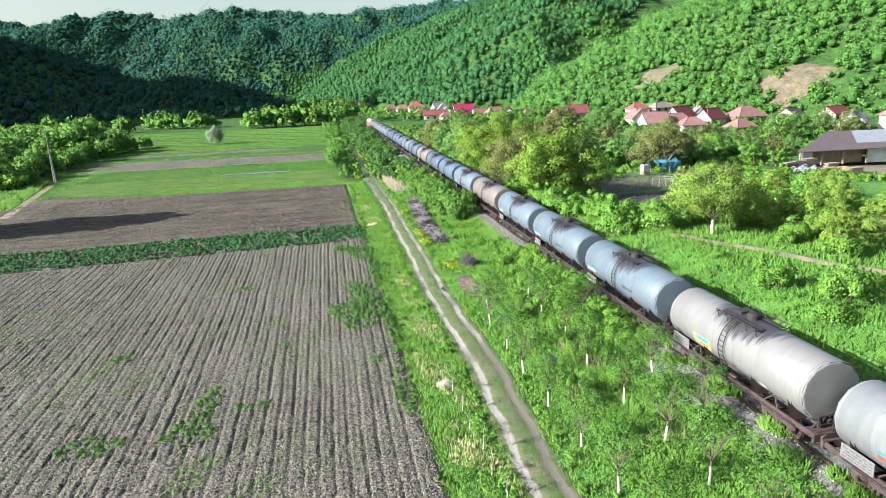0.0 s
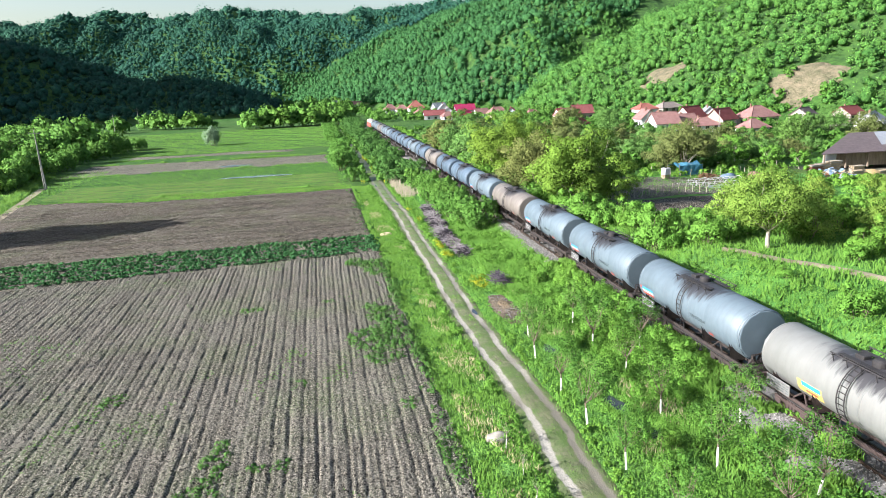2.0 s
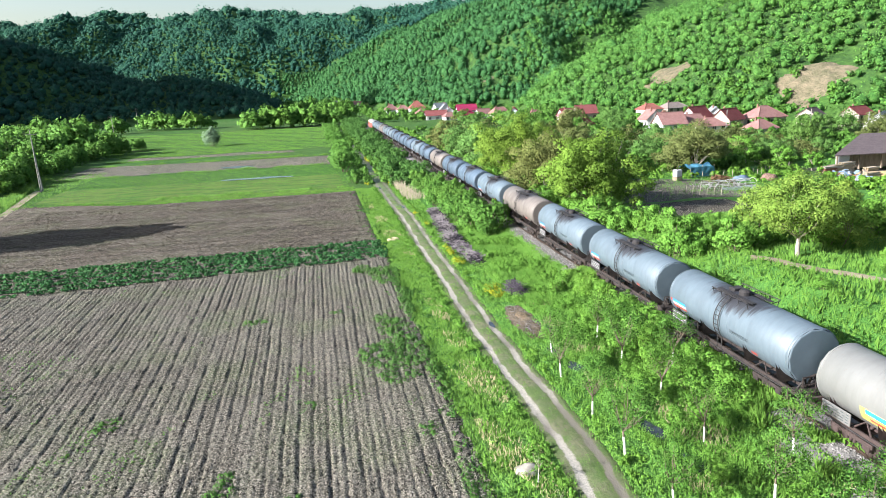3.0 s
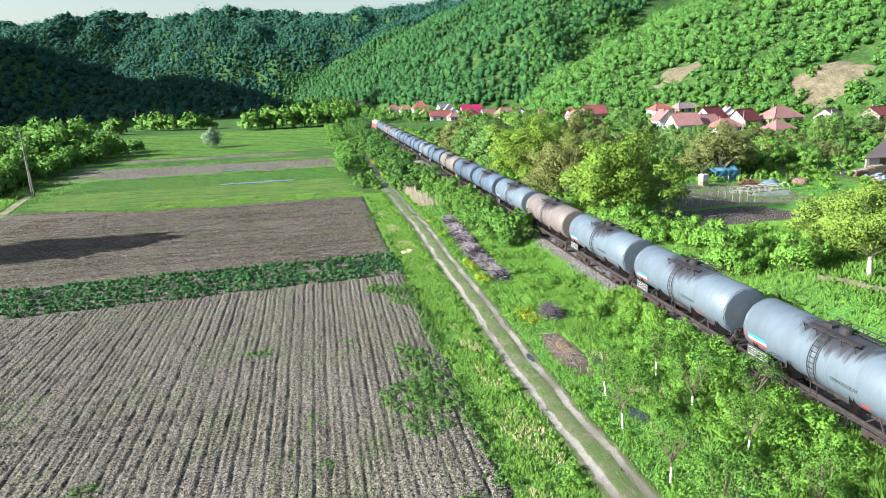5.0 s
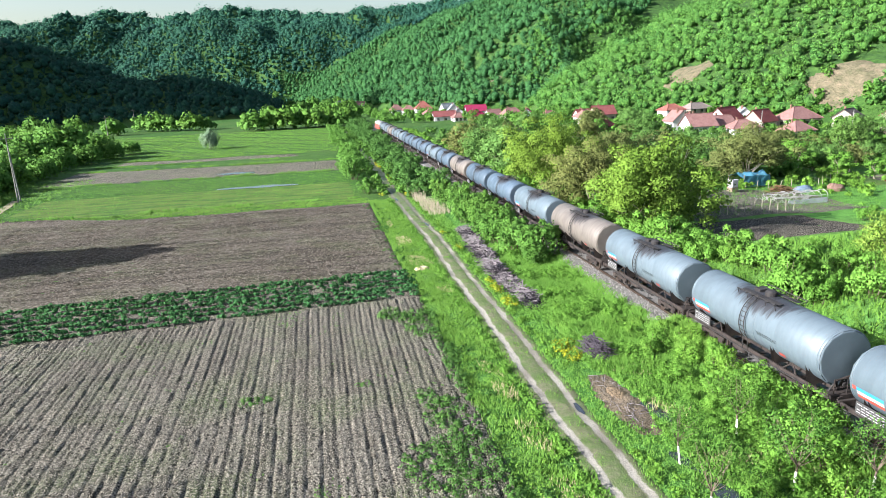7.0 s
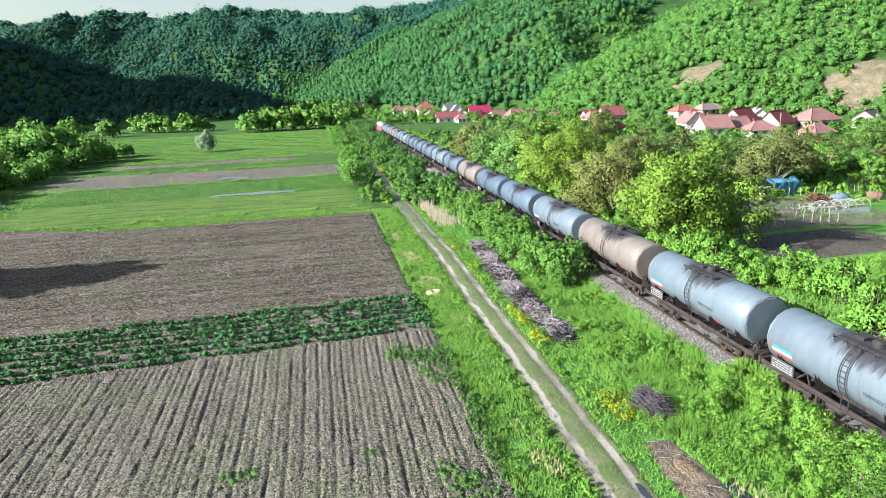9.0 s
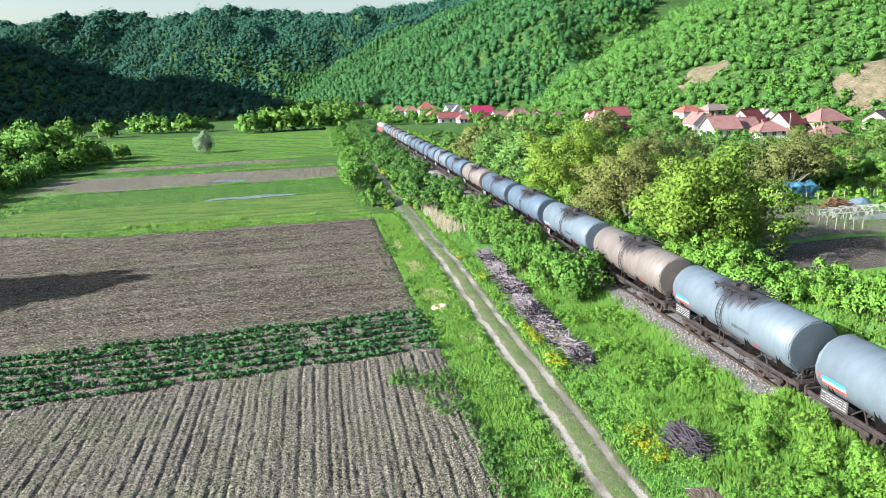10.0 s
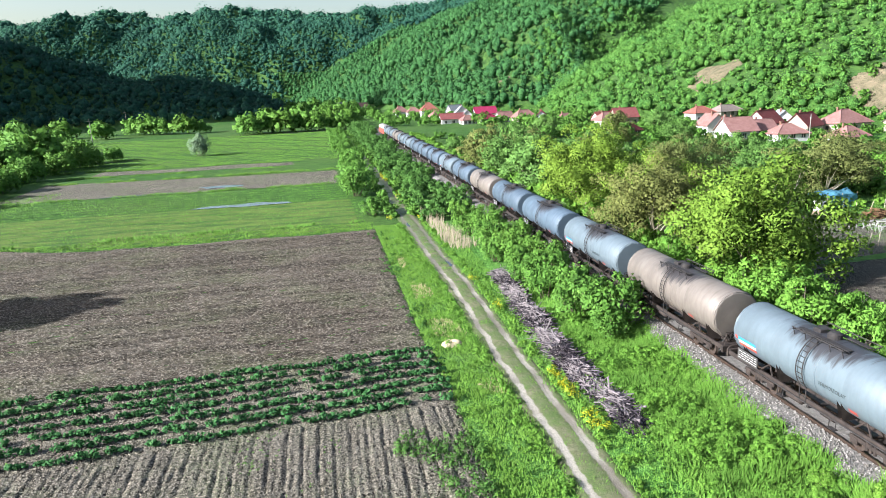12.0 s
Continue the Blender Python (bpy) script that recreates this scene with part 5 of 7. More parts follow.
stock.place("poplar", lambda: tree("brook_poplar", "tall dense poplar standing over the brook hedge", 140, 23.5, 7.6, 0.4, 0.1, 130, 130, 0.45, LEAF_BUSH, BARK, 0, "tree", "", 0.24), -64.0, 97.6, 1.0)
for i, (x, y, h) in enumerate([(-92, 398, 10), (-84, 392, 12), (-76, 388, 9), (-66, 384, 11), (-58, 388, 7), (-100, 372, 10), (-32, 350, 11), (-25, 356, 13), (-17, 352, 12), (-10, 358, 13), (-3, 352, 11), (3, 358, 12), (9, 352, 9), (-36, 362, 8), (-122, 392, 11), (-140, 385, 12), (-110, 402, 8), (0, 410, 12), (-10, 430, 12), (10, 400, 12), (5, 450, 12), (-30, 470, 10), (14, 380, 10), (20, 440, 10), (18, 500, 12), (30, 470, 9), (8, 540, 12), (-12, 560, 12), (25, 560, 11), (-25, 620, 12), (10, 640, 12), (-5, 700, 14), (-40, 720, 14), (20, 720, 12)]):
    stock.place("m%d" % (i % 2), lambda i=i: bush("valley_tree", "round leafy tree standing in the valley meadow", 125 + i, 7.0, 4.0, 40, 36, 0.4, LEAF_BUSH, "tree", "", 1), x, y, h / 6.2, rng.uniform(0, 6.28))
stock.place("silver", lambda: bush("silver_willow", "round silvery willow bush alone in the meadow", 130, 5.0, 3.0, 60, 90, 0.12, LEAF_SILVER), -37.5, 252, 1.25, 0, 1.4)

# ---- woods on the hills ----
SCARS = [(151, 284, 9.5, 9), (175, 225, 11.5, 10.5), (118, 467, 4, 6)]
YARDS = [(137, 254, 8, 7), (126, 249, 7, 7)]


def forest(name, label, x0, x1, y0, y1, gap, inside, n, leaf, mat, seed, tall=1.0, mass=None, flat=0.6, rise=0.7):
    r = np.random.default_rng(seed)
    X, Y = np.meshgrid(np.arange(x0, x1, gap), np.arange(y0, y1, gap))
    X, Y = X.ravel() + r.uniform(-0.5, 0.5, X.size) * gap, Y.ravel() + r.uniform(-0.5, 0.5, X.size) * gap
    keep = inside(X, Y)
    for sx, sy, a, b in SCARS + YARDS:
        keep &= ((X - sx) / a) ** 2 + ((Y - sy) / b) ** 2 > 1 + 0.4 * waves(X, Y, 12, 19)
    X, Y = X[keep], Y[keep]
    s = gap * (0.42 + 0.56 * r.random(len(X)) ** 1.5) * (1 + 0.25 * waves(X, Y, gap * 9, seed + 1))
    C = np.stack([X, Y, land(X, Y) + s * 0.75 * tall], 1)
    V, F, Q = leaves(r, C, np.stack([s, s, s * 1.1 * tall], 1) * r.uniform(0.65, 1.5, (len(X), 3)), n, leaf, flat, 0.9, 0.4, None, 0.2, rise)
    g = Geo().put(V, F, Q)
    tagged(part(name, g, mat), label, "woodland", "", "stuff")
    if mass:
        dome = bmesh.new()
        bmesh.ops.create_icosphere(dome, subdivisions=1, radius=1)
        unit = np.array([v.co[:] for v in dome.verts])
        tri = np.array([[v.index for v in f.verts] for f in dome.faces])
        dome.free()
        lumps = r.uniform(0.7, 1.2, (len(C), len(unit), 1)) * 0.6
        core = C[:, None] + unit[None] * np.stack([s, s, s * 1.1 * tall], 1)[:, None] * lumps * r.uniform(0.8, 1.25, (len(C), 1, 3))
        body = Geo().put(core.reshape(-1, 3), (tri[None] + len(unit) * np.arange(len(C))[:, None, None]).reshape(-1, 3))
        tagged(part(name.split("_")[0] + "_crowns", body, mass, None, "", True), label + ", closed crowns", "woodland", "", "stuff")


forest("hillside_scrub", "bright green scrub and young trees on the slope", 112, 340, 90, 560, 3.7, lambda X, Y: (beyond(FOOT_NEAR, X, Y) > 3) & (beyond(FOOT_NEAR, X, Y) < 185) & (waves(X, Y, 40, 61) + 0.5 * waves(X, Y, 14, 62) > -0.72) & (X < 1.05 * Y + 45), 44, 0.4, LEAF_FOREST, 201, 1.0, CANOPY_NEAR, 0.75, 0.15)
forest("hillside_thorn", "low dark thorn bushes between the hillside trees", 112, 340, 90, 560, 4.6, lambda X, Y: (beyond(FOOT_NEAR, X, Y) > 1) & (beyond(FOOT_NEAR, X, Y) < 185) & (waves(X, Y, 28, 63) > -0.1) & (X < 1.05 * Y + 45), 20, 0.38, LEAF_BUSH, 206, 0.6, None, 0.8, 0.4)
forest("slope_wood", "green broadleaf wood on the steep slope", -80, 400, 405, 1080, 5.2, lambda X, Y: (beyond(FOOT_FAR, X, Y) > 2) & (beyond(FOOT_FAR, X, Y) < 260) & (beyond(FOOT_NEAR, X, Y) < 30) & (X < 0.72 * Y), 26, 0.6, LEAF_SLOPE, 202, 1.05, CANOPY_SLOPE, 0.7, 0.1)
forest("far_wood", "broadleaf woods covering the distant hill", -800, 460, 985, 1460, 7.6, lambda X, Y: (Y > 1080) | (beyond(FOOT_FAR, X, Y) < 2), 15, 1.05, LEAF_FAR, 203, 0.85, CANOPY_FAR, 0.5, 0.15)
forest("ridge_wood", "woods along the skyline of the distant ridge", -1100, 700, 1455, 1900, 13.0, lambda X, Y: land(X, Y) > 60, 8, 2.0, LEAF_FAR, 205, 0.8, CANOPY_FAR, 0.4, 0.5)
forest("shaded_wood", "wood on the shaded hill, its shade put into the leaf colour", -420, -20, 440, 700, 5.8, lambda X, Y: land(X, Y) > 1.5, 15, 0.9, LEAF_SHADE, 204, 0.9, CANOPY_FAR, 0.5)

# ---- tall grass, weeds, flowers ----
tuft_rng = np.random.default_rng(377)
thicket("verge_tussocks", "rank leafy tussocks along the edge of the track", [(float(road_mid(y)) - 1.45 - abs(tuft_rng.normal(0, 0.4)), y, tuft_rng.uniform(0.25, 0.6)) for y in tuft_rng.uniform(22, 128, 300)], LEAF_BRIGHT, 378, 6, 24, 0.05, "weeds")
thicket("field_edge_weeds", "dark green weeds along the field's ragged edge", [(4.3 + tuft_rng.normal(0, 0.6), y, tuft_rng.uniform(0.22, 0.6)) for y in tuft_rng.uniform(26, 126, 260) if waves(y, 0.0, 9, 379) > 0.0], LEAF_WEED, 380, 6, 24, 0.05, "weeds")
thicket("track_weeds", "leafy weeds on the track's far side", [(float(road_mid(y)) + 1.35 + abs(tuft_rng.normal(0, 0.5)), y, tuft_rng.uniform(0.25, 0.6)) for y in tuft_rng.uniform(22, 128, 260) if not 50 < y < 60], LEAF_BRIGHT, 381, 6, 22, 0.05, "weeds")


def path_x(y):
    """The earth path's middle; far away where there is no path."""
    return np.where((y > 37) & (y < 57.8), np.interp(y, (37, 46.4, 52.4, 56.2, 57.4), (42, 38.4, 36, 33.8, 32.4)), -99)


def dry_foot(x, y):
    """True away from the standing water between the orchard rows."""
    ok = np.ones(np.shape(x), bool)
    for px, py, a, b in ((13.66, 34.6, 0.4, 0.8), (13.35, 37.8, 0.4, 0.9), (12.6, 45.9, 0.4, 0.9), (12.2, 48.7, 0.34, 0.8), (13.3, 53.2, 0.34, 1.2)):
        ok &= ((x - px) / a) ** 2 + ((y - py) / b) ** 2 > 1
    return ok


def bare(x, y):
    """True on the bare clay patch beside the track."""
    return ((x - 12.0) / 1.0) ** 2 + ((y - 55.2) / 3.7) ** 2 < 1


def turf(name, label, n, box, tall, wide, mat, seed, keep=None, lean=0.35, lift=0.0):
    r = np.random.default_rng(seed)
    x, y = r.uniform(box[0], box[1], n), r.uniform(box[2], box[3], n)
    ok = waves(x, y, 2.2, seed) + r.normal(0, 0.5, n) > -0.7
    ok &= ~bare(x, y)
    if keep:
        ok &= keep(x, y)
    x, y = x[ok], y[ok]
    V, F, Q = blades(r, x, y, tall * (1 + 0.4 * waves(x, y, 3.5, seed + 1)), wide, lean, lift)
    tagged(part(name, Geo().put(V, F, Q), mat), label, "grass", "", "stuff")


turf("verge_grass", "lush tall grass on the verge between field and track", 76000, (3.9, 7.9, 18, 128), 0.2, 0.04, BLADE, 301, lambda x, y: x < road_mid(y) - 1.02 + 0.2 * waves(x, y, 1.7, 353))
turf("roadside_grass", "fresh grass along the farm track", 36000, (9.6, 13.0, 18, 128), 0.22, 0.035, BLADE, 302, lambda x, y: x > road_mid(y) + 0.98 - 0.22 * waves(x, y, 1.7, 354))
turf("orchard_grass", "deep green grass under the orchard trees", 90000, (12.5, 19.4, 18, 100), 0.28, 0.04, LUSH_BLADE, 303, dry_foot)
turf("rank_grass", "tall rank grass between woodpile and railway", 56000, (13.4, 19.2, 58, 88), 0.42, 0.045, LUSH_BLADE, 355)
turf("bank_grass", "tall grass on the bank beyond the track", 110000, (23.6, 66, 20, 118), 0.45, 0.06, BLADE, 304, lambda x, y: ((x < 34) | (x < 12 + 0.8 * y) & ((y < 81) | (x > 70))) & (np.abs(x - path_x(y)) > 0.65 + 0.5 * waves(x, y, 3, 305)))
turf("dry_grass", "faded straw-coloured grass in the verge", 20000, (4.8, 7.4, 18, 120), 0.23, 0.045, STRAW, 309, lambda x, y: (waves(x, y, 9, 79) > 0.45) | (np.abs(x - 6.2) < 0.55) & (y > 44) & (y < 63) & (waves(x, y, 3.5, 80) > 0.0))
turf("orchard_straw", "dry yellowish tussocks in the orchard grass", 14000, (12.5, 19, 18, 62), 0.34, 0.04, STRAW, 351, lambda x, y: (waves(x, y, 4.5, 352) > 0.55) | (((x - 15.3) / 0.9) ** 2 + ((y - 39.2) / 1.3) ** 2 < 1) | (((x - 15.6) / 0.7) ** 2 + ((y - 35.6) / 1.0) ** 2 < 1))
turf("middle_grass", "short weeds between the wheel tracks", 26000, (8.2, 9.9, 18, 130), 0.15, 0.04, BLADE, 305, lambda x, y: (np.abs(x - road_mid(y)) < 0.42) & (waves(x, y, 1.3, 357) > -0.1))
turf("middle_straw", "dry stems among the weeds of the track", 5000, (8.4, 9.9, 18, 130), 0.09, 0.03, STRAW, 358, lambda x, y: (np.abs(x - road_mid(y)) < 0.42) & (waves(x, y, 1.6, 359) > 0))
turf("shoulder_grass", "grass creeping over the ballast shoulder", 60000, (18.2, 20.8, 16, 70), 0.5, 0.045, LUSH_BLADE, 308, lambda x, y: (waves(x, y, 9, 77) > -0.55) & ((y > 37) | (waves(x, y, 4, 79) > 0.15)) & (y < 65 + 3 * waves(x, y, 5, 78)), 0.35, 0.24)
for k, yy in enumerate((171.5, 196.5, 207, 221, 131)):
    turf("strip_border", "tall rank grass on the border between field strips", 4200, (-60, 2, yy, yy + 2.2), 0.42, 0.08, BLADE, 330 + k, lambda x, y, k=k: (waves(x, y, 13, 340 + k) > -0.25) & (y < yy + 1.3 + 0.8 * waves(x, 0 * x, 9, 350 + k)))
turf("meadow_tufts", "uneven tufts of meadow grass beyond the field strips", 80000, (-100, 4, 222, 345), 0.2, 0.12, BLADE, 341, lambda x, y: waves(x, y, 9, 342) > -0.3)
turf("young_crop", "thin drilled rows of young green corn", 30000, (-52, 3, 130, 171), 0.22, 0.055, BLADE, 343, lambda x, y: (y > plough_end(x) + 1.6) & (np.cos(y * 6.283 / 2.6 + 0.5 * waves(x, y, 20, 344)) > -0.2))
turf("bank_tussocks", "tall tussocks on the ditch bank", 26000, (-68, -52, 122, 182), 0.75, 0.05, BLADE, 356, lambda x, y: np.abs(x + 55.2 + 0.2 * (y - 128)) < 1.5)
turf("west_grass", "rough grass at the ends of the field strips", 16000, (-78, -52, 120, 182), 0.3, 0.055, BLADE, 345)
turf("reed_bed", "dry straw-coloured reeds beside the track", 1500, (10.8, 14.6, 112, 134), 1.3, 0.04, REED, 306, lambda x, y: np.abs(x - 10.2 - 0.12 * (134 - y)) < 1.5, 0.16)
turf("border_grass", "uncut green strip at the end of the harrowed field", 13000, (-54, 4, 125, 131), 0.2, 0.06, BLADE, 307, lambda x, y: y > plough_end(x) - 0.2)


def litter(name, label, n, box, size, seed, lift, lie, tones):
    """Loose clods and broken stalks on bare soil, each a small sharp-edged chip."""
    r = np.random.default_rng(seed)
    x, y = r.uniform(box[0], box[1], n), r.uniform(box[2], box[3], n)
    ok = waves(x, y, 9, seed) + r.normal(0, 0.8, n) > -0.7
    x, y = x[ok], y[ok]
    t = r.normal(lie, 0.7, len(x))
    ln, wd = size * r.uniform(0.5, 1.7, len(x)), size * r.uniform(0.15, 0.4, len(x))
    z = land(x, y) + lift + r.uniform(-0.02, 0.03, len(x))
    c, q = np.cos(t), np.sin(t)
    V = np.stack([np.stack([x + ln * c, y + ln * q, z], 1), np.stack([x - wd * q, y + wd * c, z - 0.01], 1), np.stack([x - ln * c * 0.8, y - ln * q * 0.8, z + r.uniform(0, 0.04, len(x))], 1), np.stack([x + wd * q * 0.5, y - wd * c * 0.5, z + wd * 0.8], 1)], 1)
    tri = np.array([(0, 1, 3), (1, 2, 3), (2, 0, 3)])
    m = Nodes(name)
    tone = m.add("ShaderNodeNewGeometry").outputs["Random Per Island"]
    m = m.surface(m.ramp(tone, (0.0, tones[0]), (0.55, tones[1]), (1.0, tones[2])), 0.95, 0, None, 0.1)
    tagged(part(name, Geo().put(V.reshape(-1, 3), (tri[None] + 4 * np.arange(len(x))[:, None, None]).reshape(-1, 3)), m), label, "litter", "", "stuff")


litter("stalk_litter", "pale broken stalks and dry clods strewn over the ploughed field", 70000, (-34, 4.2, 24, 76.5), 0.085, 371, 0.15, 1.57, ((0.08, 0.072, 0.058), (0.165, 0.15, 0.123), (0.28, 0.257, 0.215)))
litter("clod_litter", "small dry clods strewn over the harrowed field", 46000, (-46, 3.8, 85.5, 124.5), 0.11, 372, 0.11, 0.0, ((0.054, 0.043, 0.037), (0.113, 0.096, 0.081), (0.275, 0.25, 0.21)))
litter("bed_litter", "pale dry crumbs between the planted rows", 9000, (-40, 4.3, 77.5, 84.5), 0.085, 373, 0.13, 0.0, ((0.13, 0.11, 0.09), (0.24, 0.21, 0.175), (0.44, 0.4, 0.34)))


def weeds(name, label, spots, n, size, mat, seed, spread=1.0):
    r = np.random.default_rng(seed)
    C, R = [], []
    for x, y, a, b, h in spots:
        for _ in range(max(3, int(a * b * 7 * spread))):
            t, q = r.uniform(0, 6.28), math.sqrt(r.random())
            px, py = x + a * q * math.cos(t), y + b * q * math.sin(t)
            C.append((px, py, float(land(px, py)) + 0.1 + h * 0.3))
            s = r.uniform(0.12, 0.3)
            R.append((s, s, h * r.uniform(0.4, 0.9)))
    V, F, Q = leaves(r, C, R, n, size, 0.8)
    tagged(part(name, Geo().put(V, F, Q), mat), label, "weeds", "", "stuff")


weeds("field_weeds", "green weeds sprouting in patches of the ploughed field", [(2.5, 51.3, 1.5, 3.0, 0.42), (2.3, 56.0, 1.3, 2.0, 0.32), (0.9, 51.2, 1.5, 2.2, 0.28), (1.6, 47.6, 1.2, 1.2, 0.24), (2.3, 40.7, 0.7, 0.6, 0.2), (-8, 60, 0.9, 0.8, 0.22), (-7.8, 37.0, 0.7, 2.4, 0.22), (-8.2, 33.5, 1.4, 1.5, 0.2), (-14.6, 45.5, 0.8, 0.8, 0.2), (-13, 33.3, 1.6, 1.2, 0.2), (1.3, 72.2, 1.0, 1.6, 0.45), (3.1, 70.3, 1.4, 3.2, 0.42), (-1.7, 60.6, 0.5, 0.5, 0.2), (1.6, 58, 0.8, 1.2, 0.22), (-4, 45, 0.5, 0.8, 0.15), (-5, 36, 1.2, 0.6, 0.16), (3.6, 36, 0.5, 4, 0.2), (3.9, 47, 0.4, 5, 0.3), (4.0, 63, 0.45, 6, 0.35)], 34, 0.055, LEAF_WEED, 311, 4.0)
weeds("rape_flowers", "yellow flowering rape beside the woodpile", [(10.8, 92, 0.35, 0.9, 0.5), (10.8, 77.2, 0.45, 2.2, 0.55), (10.8, 72.3, 0.5, 1.2, 0.55), (11.7, 62.3, 0.7, 1.8, 0.4), (6.3, 131.5, 0.4, 0.7, 0.6), (10.7, 131, 0.5, 1.4, 0.5), (10.6, 100, 0.3, 0.8, 0.4), (27, 88, 0.6, 0.8, 0.4), (9.9, 150, 0.5, 5, 0.6), (9.8, 175, 0.5, 6, 0.6)], 26, 0.036, FLOWER, 312, 7.0)
weeds("rape_stems", "leafy stems under the yellow flowers", [(10.8, 92, 0.45, 1.0, 0.4), (10.8, 77.2, 0.55, 2.4, 0.4), (10.8, 72.3, 0.6, 1.4, 0.4), (11.6, 62.1, 0.7, 1.4, 0.35)], 20, 0.1, LEAF_BRIGHT, 313, 2.0)


def herbs(name, label, n, box, seed, mat, low=0.1, high=0.28):
    r = np.random.default_rng(seed)
    x, y = r.uniform(box[0], box[1], n), r.uniform(box[2], box[3], n)
    ok = (waves(x, y, 3.0, seed + 5) > -0.35) & ~bare(x, y) & dry_foot(x, y) & (np.abs(x - path_x(y)) > 0.7)
    x, y = x[ok], y[ok]
    s = r.uniform(low, high, len(x))
    V, F, Q = leaves(r, np.stack([x, y, land(x, y) + s], 1), np.stack([s, s, s * 1.3], 1), 14, 0.05, 0.9, 0.8, 0.3, None, 0.2, 1.0)
    tagged(part(name, Geo().put(V, F, Q), mat), label, "weeds", "", "stuff")


herbs("orchard_herbs", "broad-leaved herbs growing under the orchard", 6500, (12.0, 19.4, 18, 86), 321, LEAF_LUSH, 0.1, 0.32)
herbs("verge_herbs", "dark leafy herbs scattered on the verge", 1500, (4.1, 7.6, 18, 120), 322, LEAF_BRIGHT)
herbs("bank_herbs", "leafy herbs on the bank beyond the railway", 3600, (24, 34, 22, 95), 323, LEAF_BRIGHT, 0.15, 0.4)
herbs("garden_herbs", "rough weeds between the garden plots", 2600, (36, 84, 96, 124), 325, LEAF_BRIGHT, 0.12, 0.45)
herbs("roadside_herbs", "leafy herbs beside the farm track", 700, (10.6, 12.2, 18, 110), 324, LEAF_BRIGHT)


def seedlings():
    """Small weeds along the furrows, thick in patches."""
    r = np.random.default_rng(361)
    x, y = r.uniform(-30, 4, 60000), r.uniform(20, 76, 60000)
    patch = waves(x, y, 16, 362) + 0.7 * waves(x, y, 5, 363)
    ok = patch + r.normal(0, 0.35, len(x)) > 1.3
    x, y = x[ok], y[ok]
    x = np.where(r.random(len(x)) < 0.6, np.round(x / 0.35) * 0.35 + r.normal(0, 0.05, len(x)), x)
    s = r.uniform(0.04, 0.11, len(x))
    V, F, Q = leaves(r, np.stack([x, y, land(x, y) + 0.17 + s * 0.4], 1), np.stack([s, s, s], 1), 7, 0.04, 0.9, 0.8, 0.3, None, 0.2, 0.9)
    tagged(part("field_seedlings", Geo().put(V, F, Q), LEAF_BUSH), "small green weeds sprouting along the furrows", "weeds", "", "stuff")


seedlings()


def crop_rows():
    """Leafy plants of uneven size along seven rows, with gaps."""
    r = np.random.default_rng(17)
    for row in range(7):
        C, R = [], []
        x = -58.0
        while x < 4.3:
            v = (row + 0.5) / 7
            vigour = 1 + 0.3 * waves(x, row * 3.0, 6, 71)
            y = float(crop_near(x) + (crop_far(x) - crop_near(x)) * v) + r.normal(0, 0.05)
            if r.random() < 0.9 and waves(x, y, 5, 70 + row) > -1.1:
                for _ in range(3):
                    s = r.uniform(0.13, 0.26) * vigour
                    C.append((x + r.normal(0, 0.16), y + r.normal(0, 0.06), 0.16 + s * r.uniform(0.3, 1.1)))
                    R.append((s, s, s * 0.7))
            x += r.uniform(0.24, 0.46)
        V, F, Q = leaves(r, C, R, 19, 0.1, 1.0, 0.8, 0.5, None, 0.3, 0.3)
        tagged(part("crop_row", Geo().put(V, F, Q), LEAF_CROP), "row of dark green leafy vegetable plants", "crop", "planted rows", "stuff")


crop_rows()


def stick_heap(name, label, spots, mat, seed, size, lie=(0.0, 1.0), stray=0.5, thick=1.0):
    r = np.random.default_rng(seed)
    g = Geo()
    for x, y, a, b, h, n in spots:
        for _ in range(n):
            t, q = r.uniform(0, 6.28), math.sqrt(r.random())
            px, py = x + a * q * math.cos(t), y + b * q * math.sin(t)
            z = float(land(px, py)) + 0.02 + h * (1 - q * q) * r.random() ** 0.4 + 0.03
            way = lie[0] + r.normal(0, stray), lie[1] + r.normal(0, stray), r.normal(0, 0.24)
            ln = size * r.uniform(0.5, 1.3)
            k = ln / math.hypot(way[0], way[1], way[2]) / 2
            d = np.array(way) * k
            p = np.array((px, py, z))
            lo, hi = p - d, p + d
            lo[2], hi[2] = max(lo[2], float(land(px, py)) + 0.02), max(hi[2], float(land(px, py)) + 0.02)
            rad = r.uniform(0.018, 0.055) * thick
            g.tube([lo, (lo + hi) / 2 + r.normal(0, 0.1, 3), hi], [rad, rad * 0.8, rad * 0.5], 5)
    return tagged(part(name, g, mat), label, "woodpile", "", "stuff")


stick_heap("brushwood_pile", "long heap of cut pale grey branches beside the track", [(13.3, 99, 0.6, 2.6, 0.8, 420), (12.9, 94, 0.61, 3.0, 0.8, 470), (12.6, 88.5, 0.65, 3.4, 0.9, 540), (12.2, 83, 0.61, 3.2, 0.8, 520), (12.2, 78, 0.65, 2.8, 0.75, 340), (12.6, 74, 0.65, 2.4, 0.7, 260)], TWIG, 401, 1.5, (-0.1, 1.0), 0.75)
stick_heap("brown_branches", "dark brown branches mixed into the long woodpile", [(13.2, 97, 0.75, 3.8, 0.7, 420), (12.6, 88.5, 0.85, 4.4, 0.75, 560), (12.2, 80, 0.85, 4.6, 0.7, 520), (12.6, 73.5, 0.8, 2.6, 0.6, 260)], DARK_TWIG, 404, 1.4, (-0.1, 1.0), 0.9)
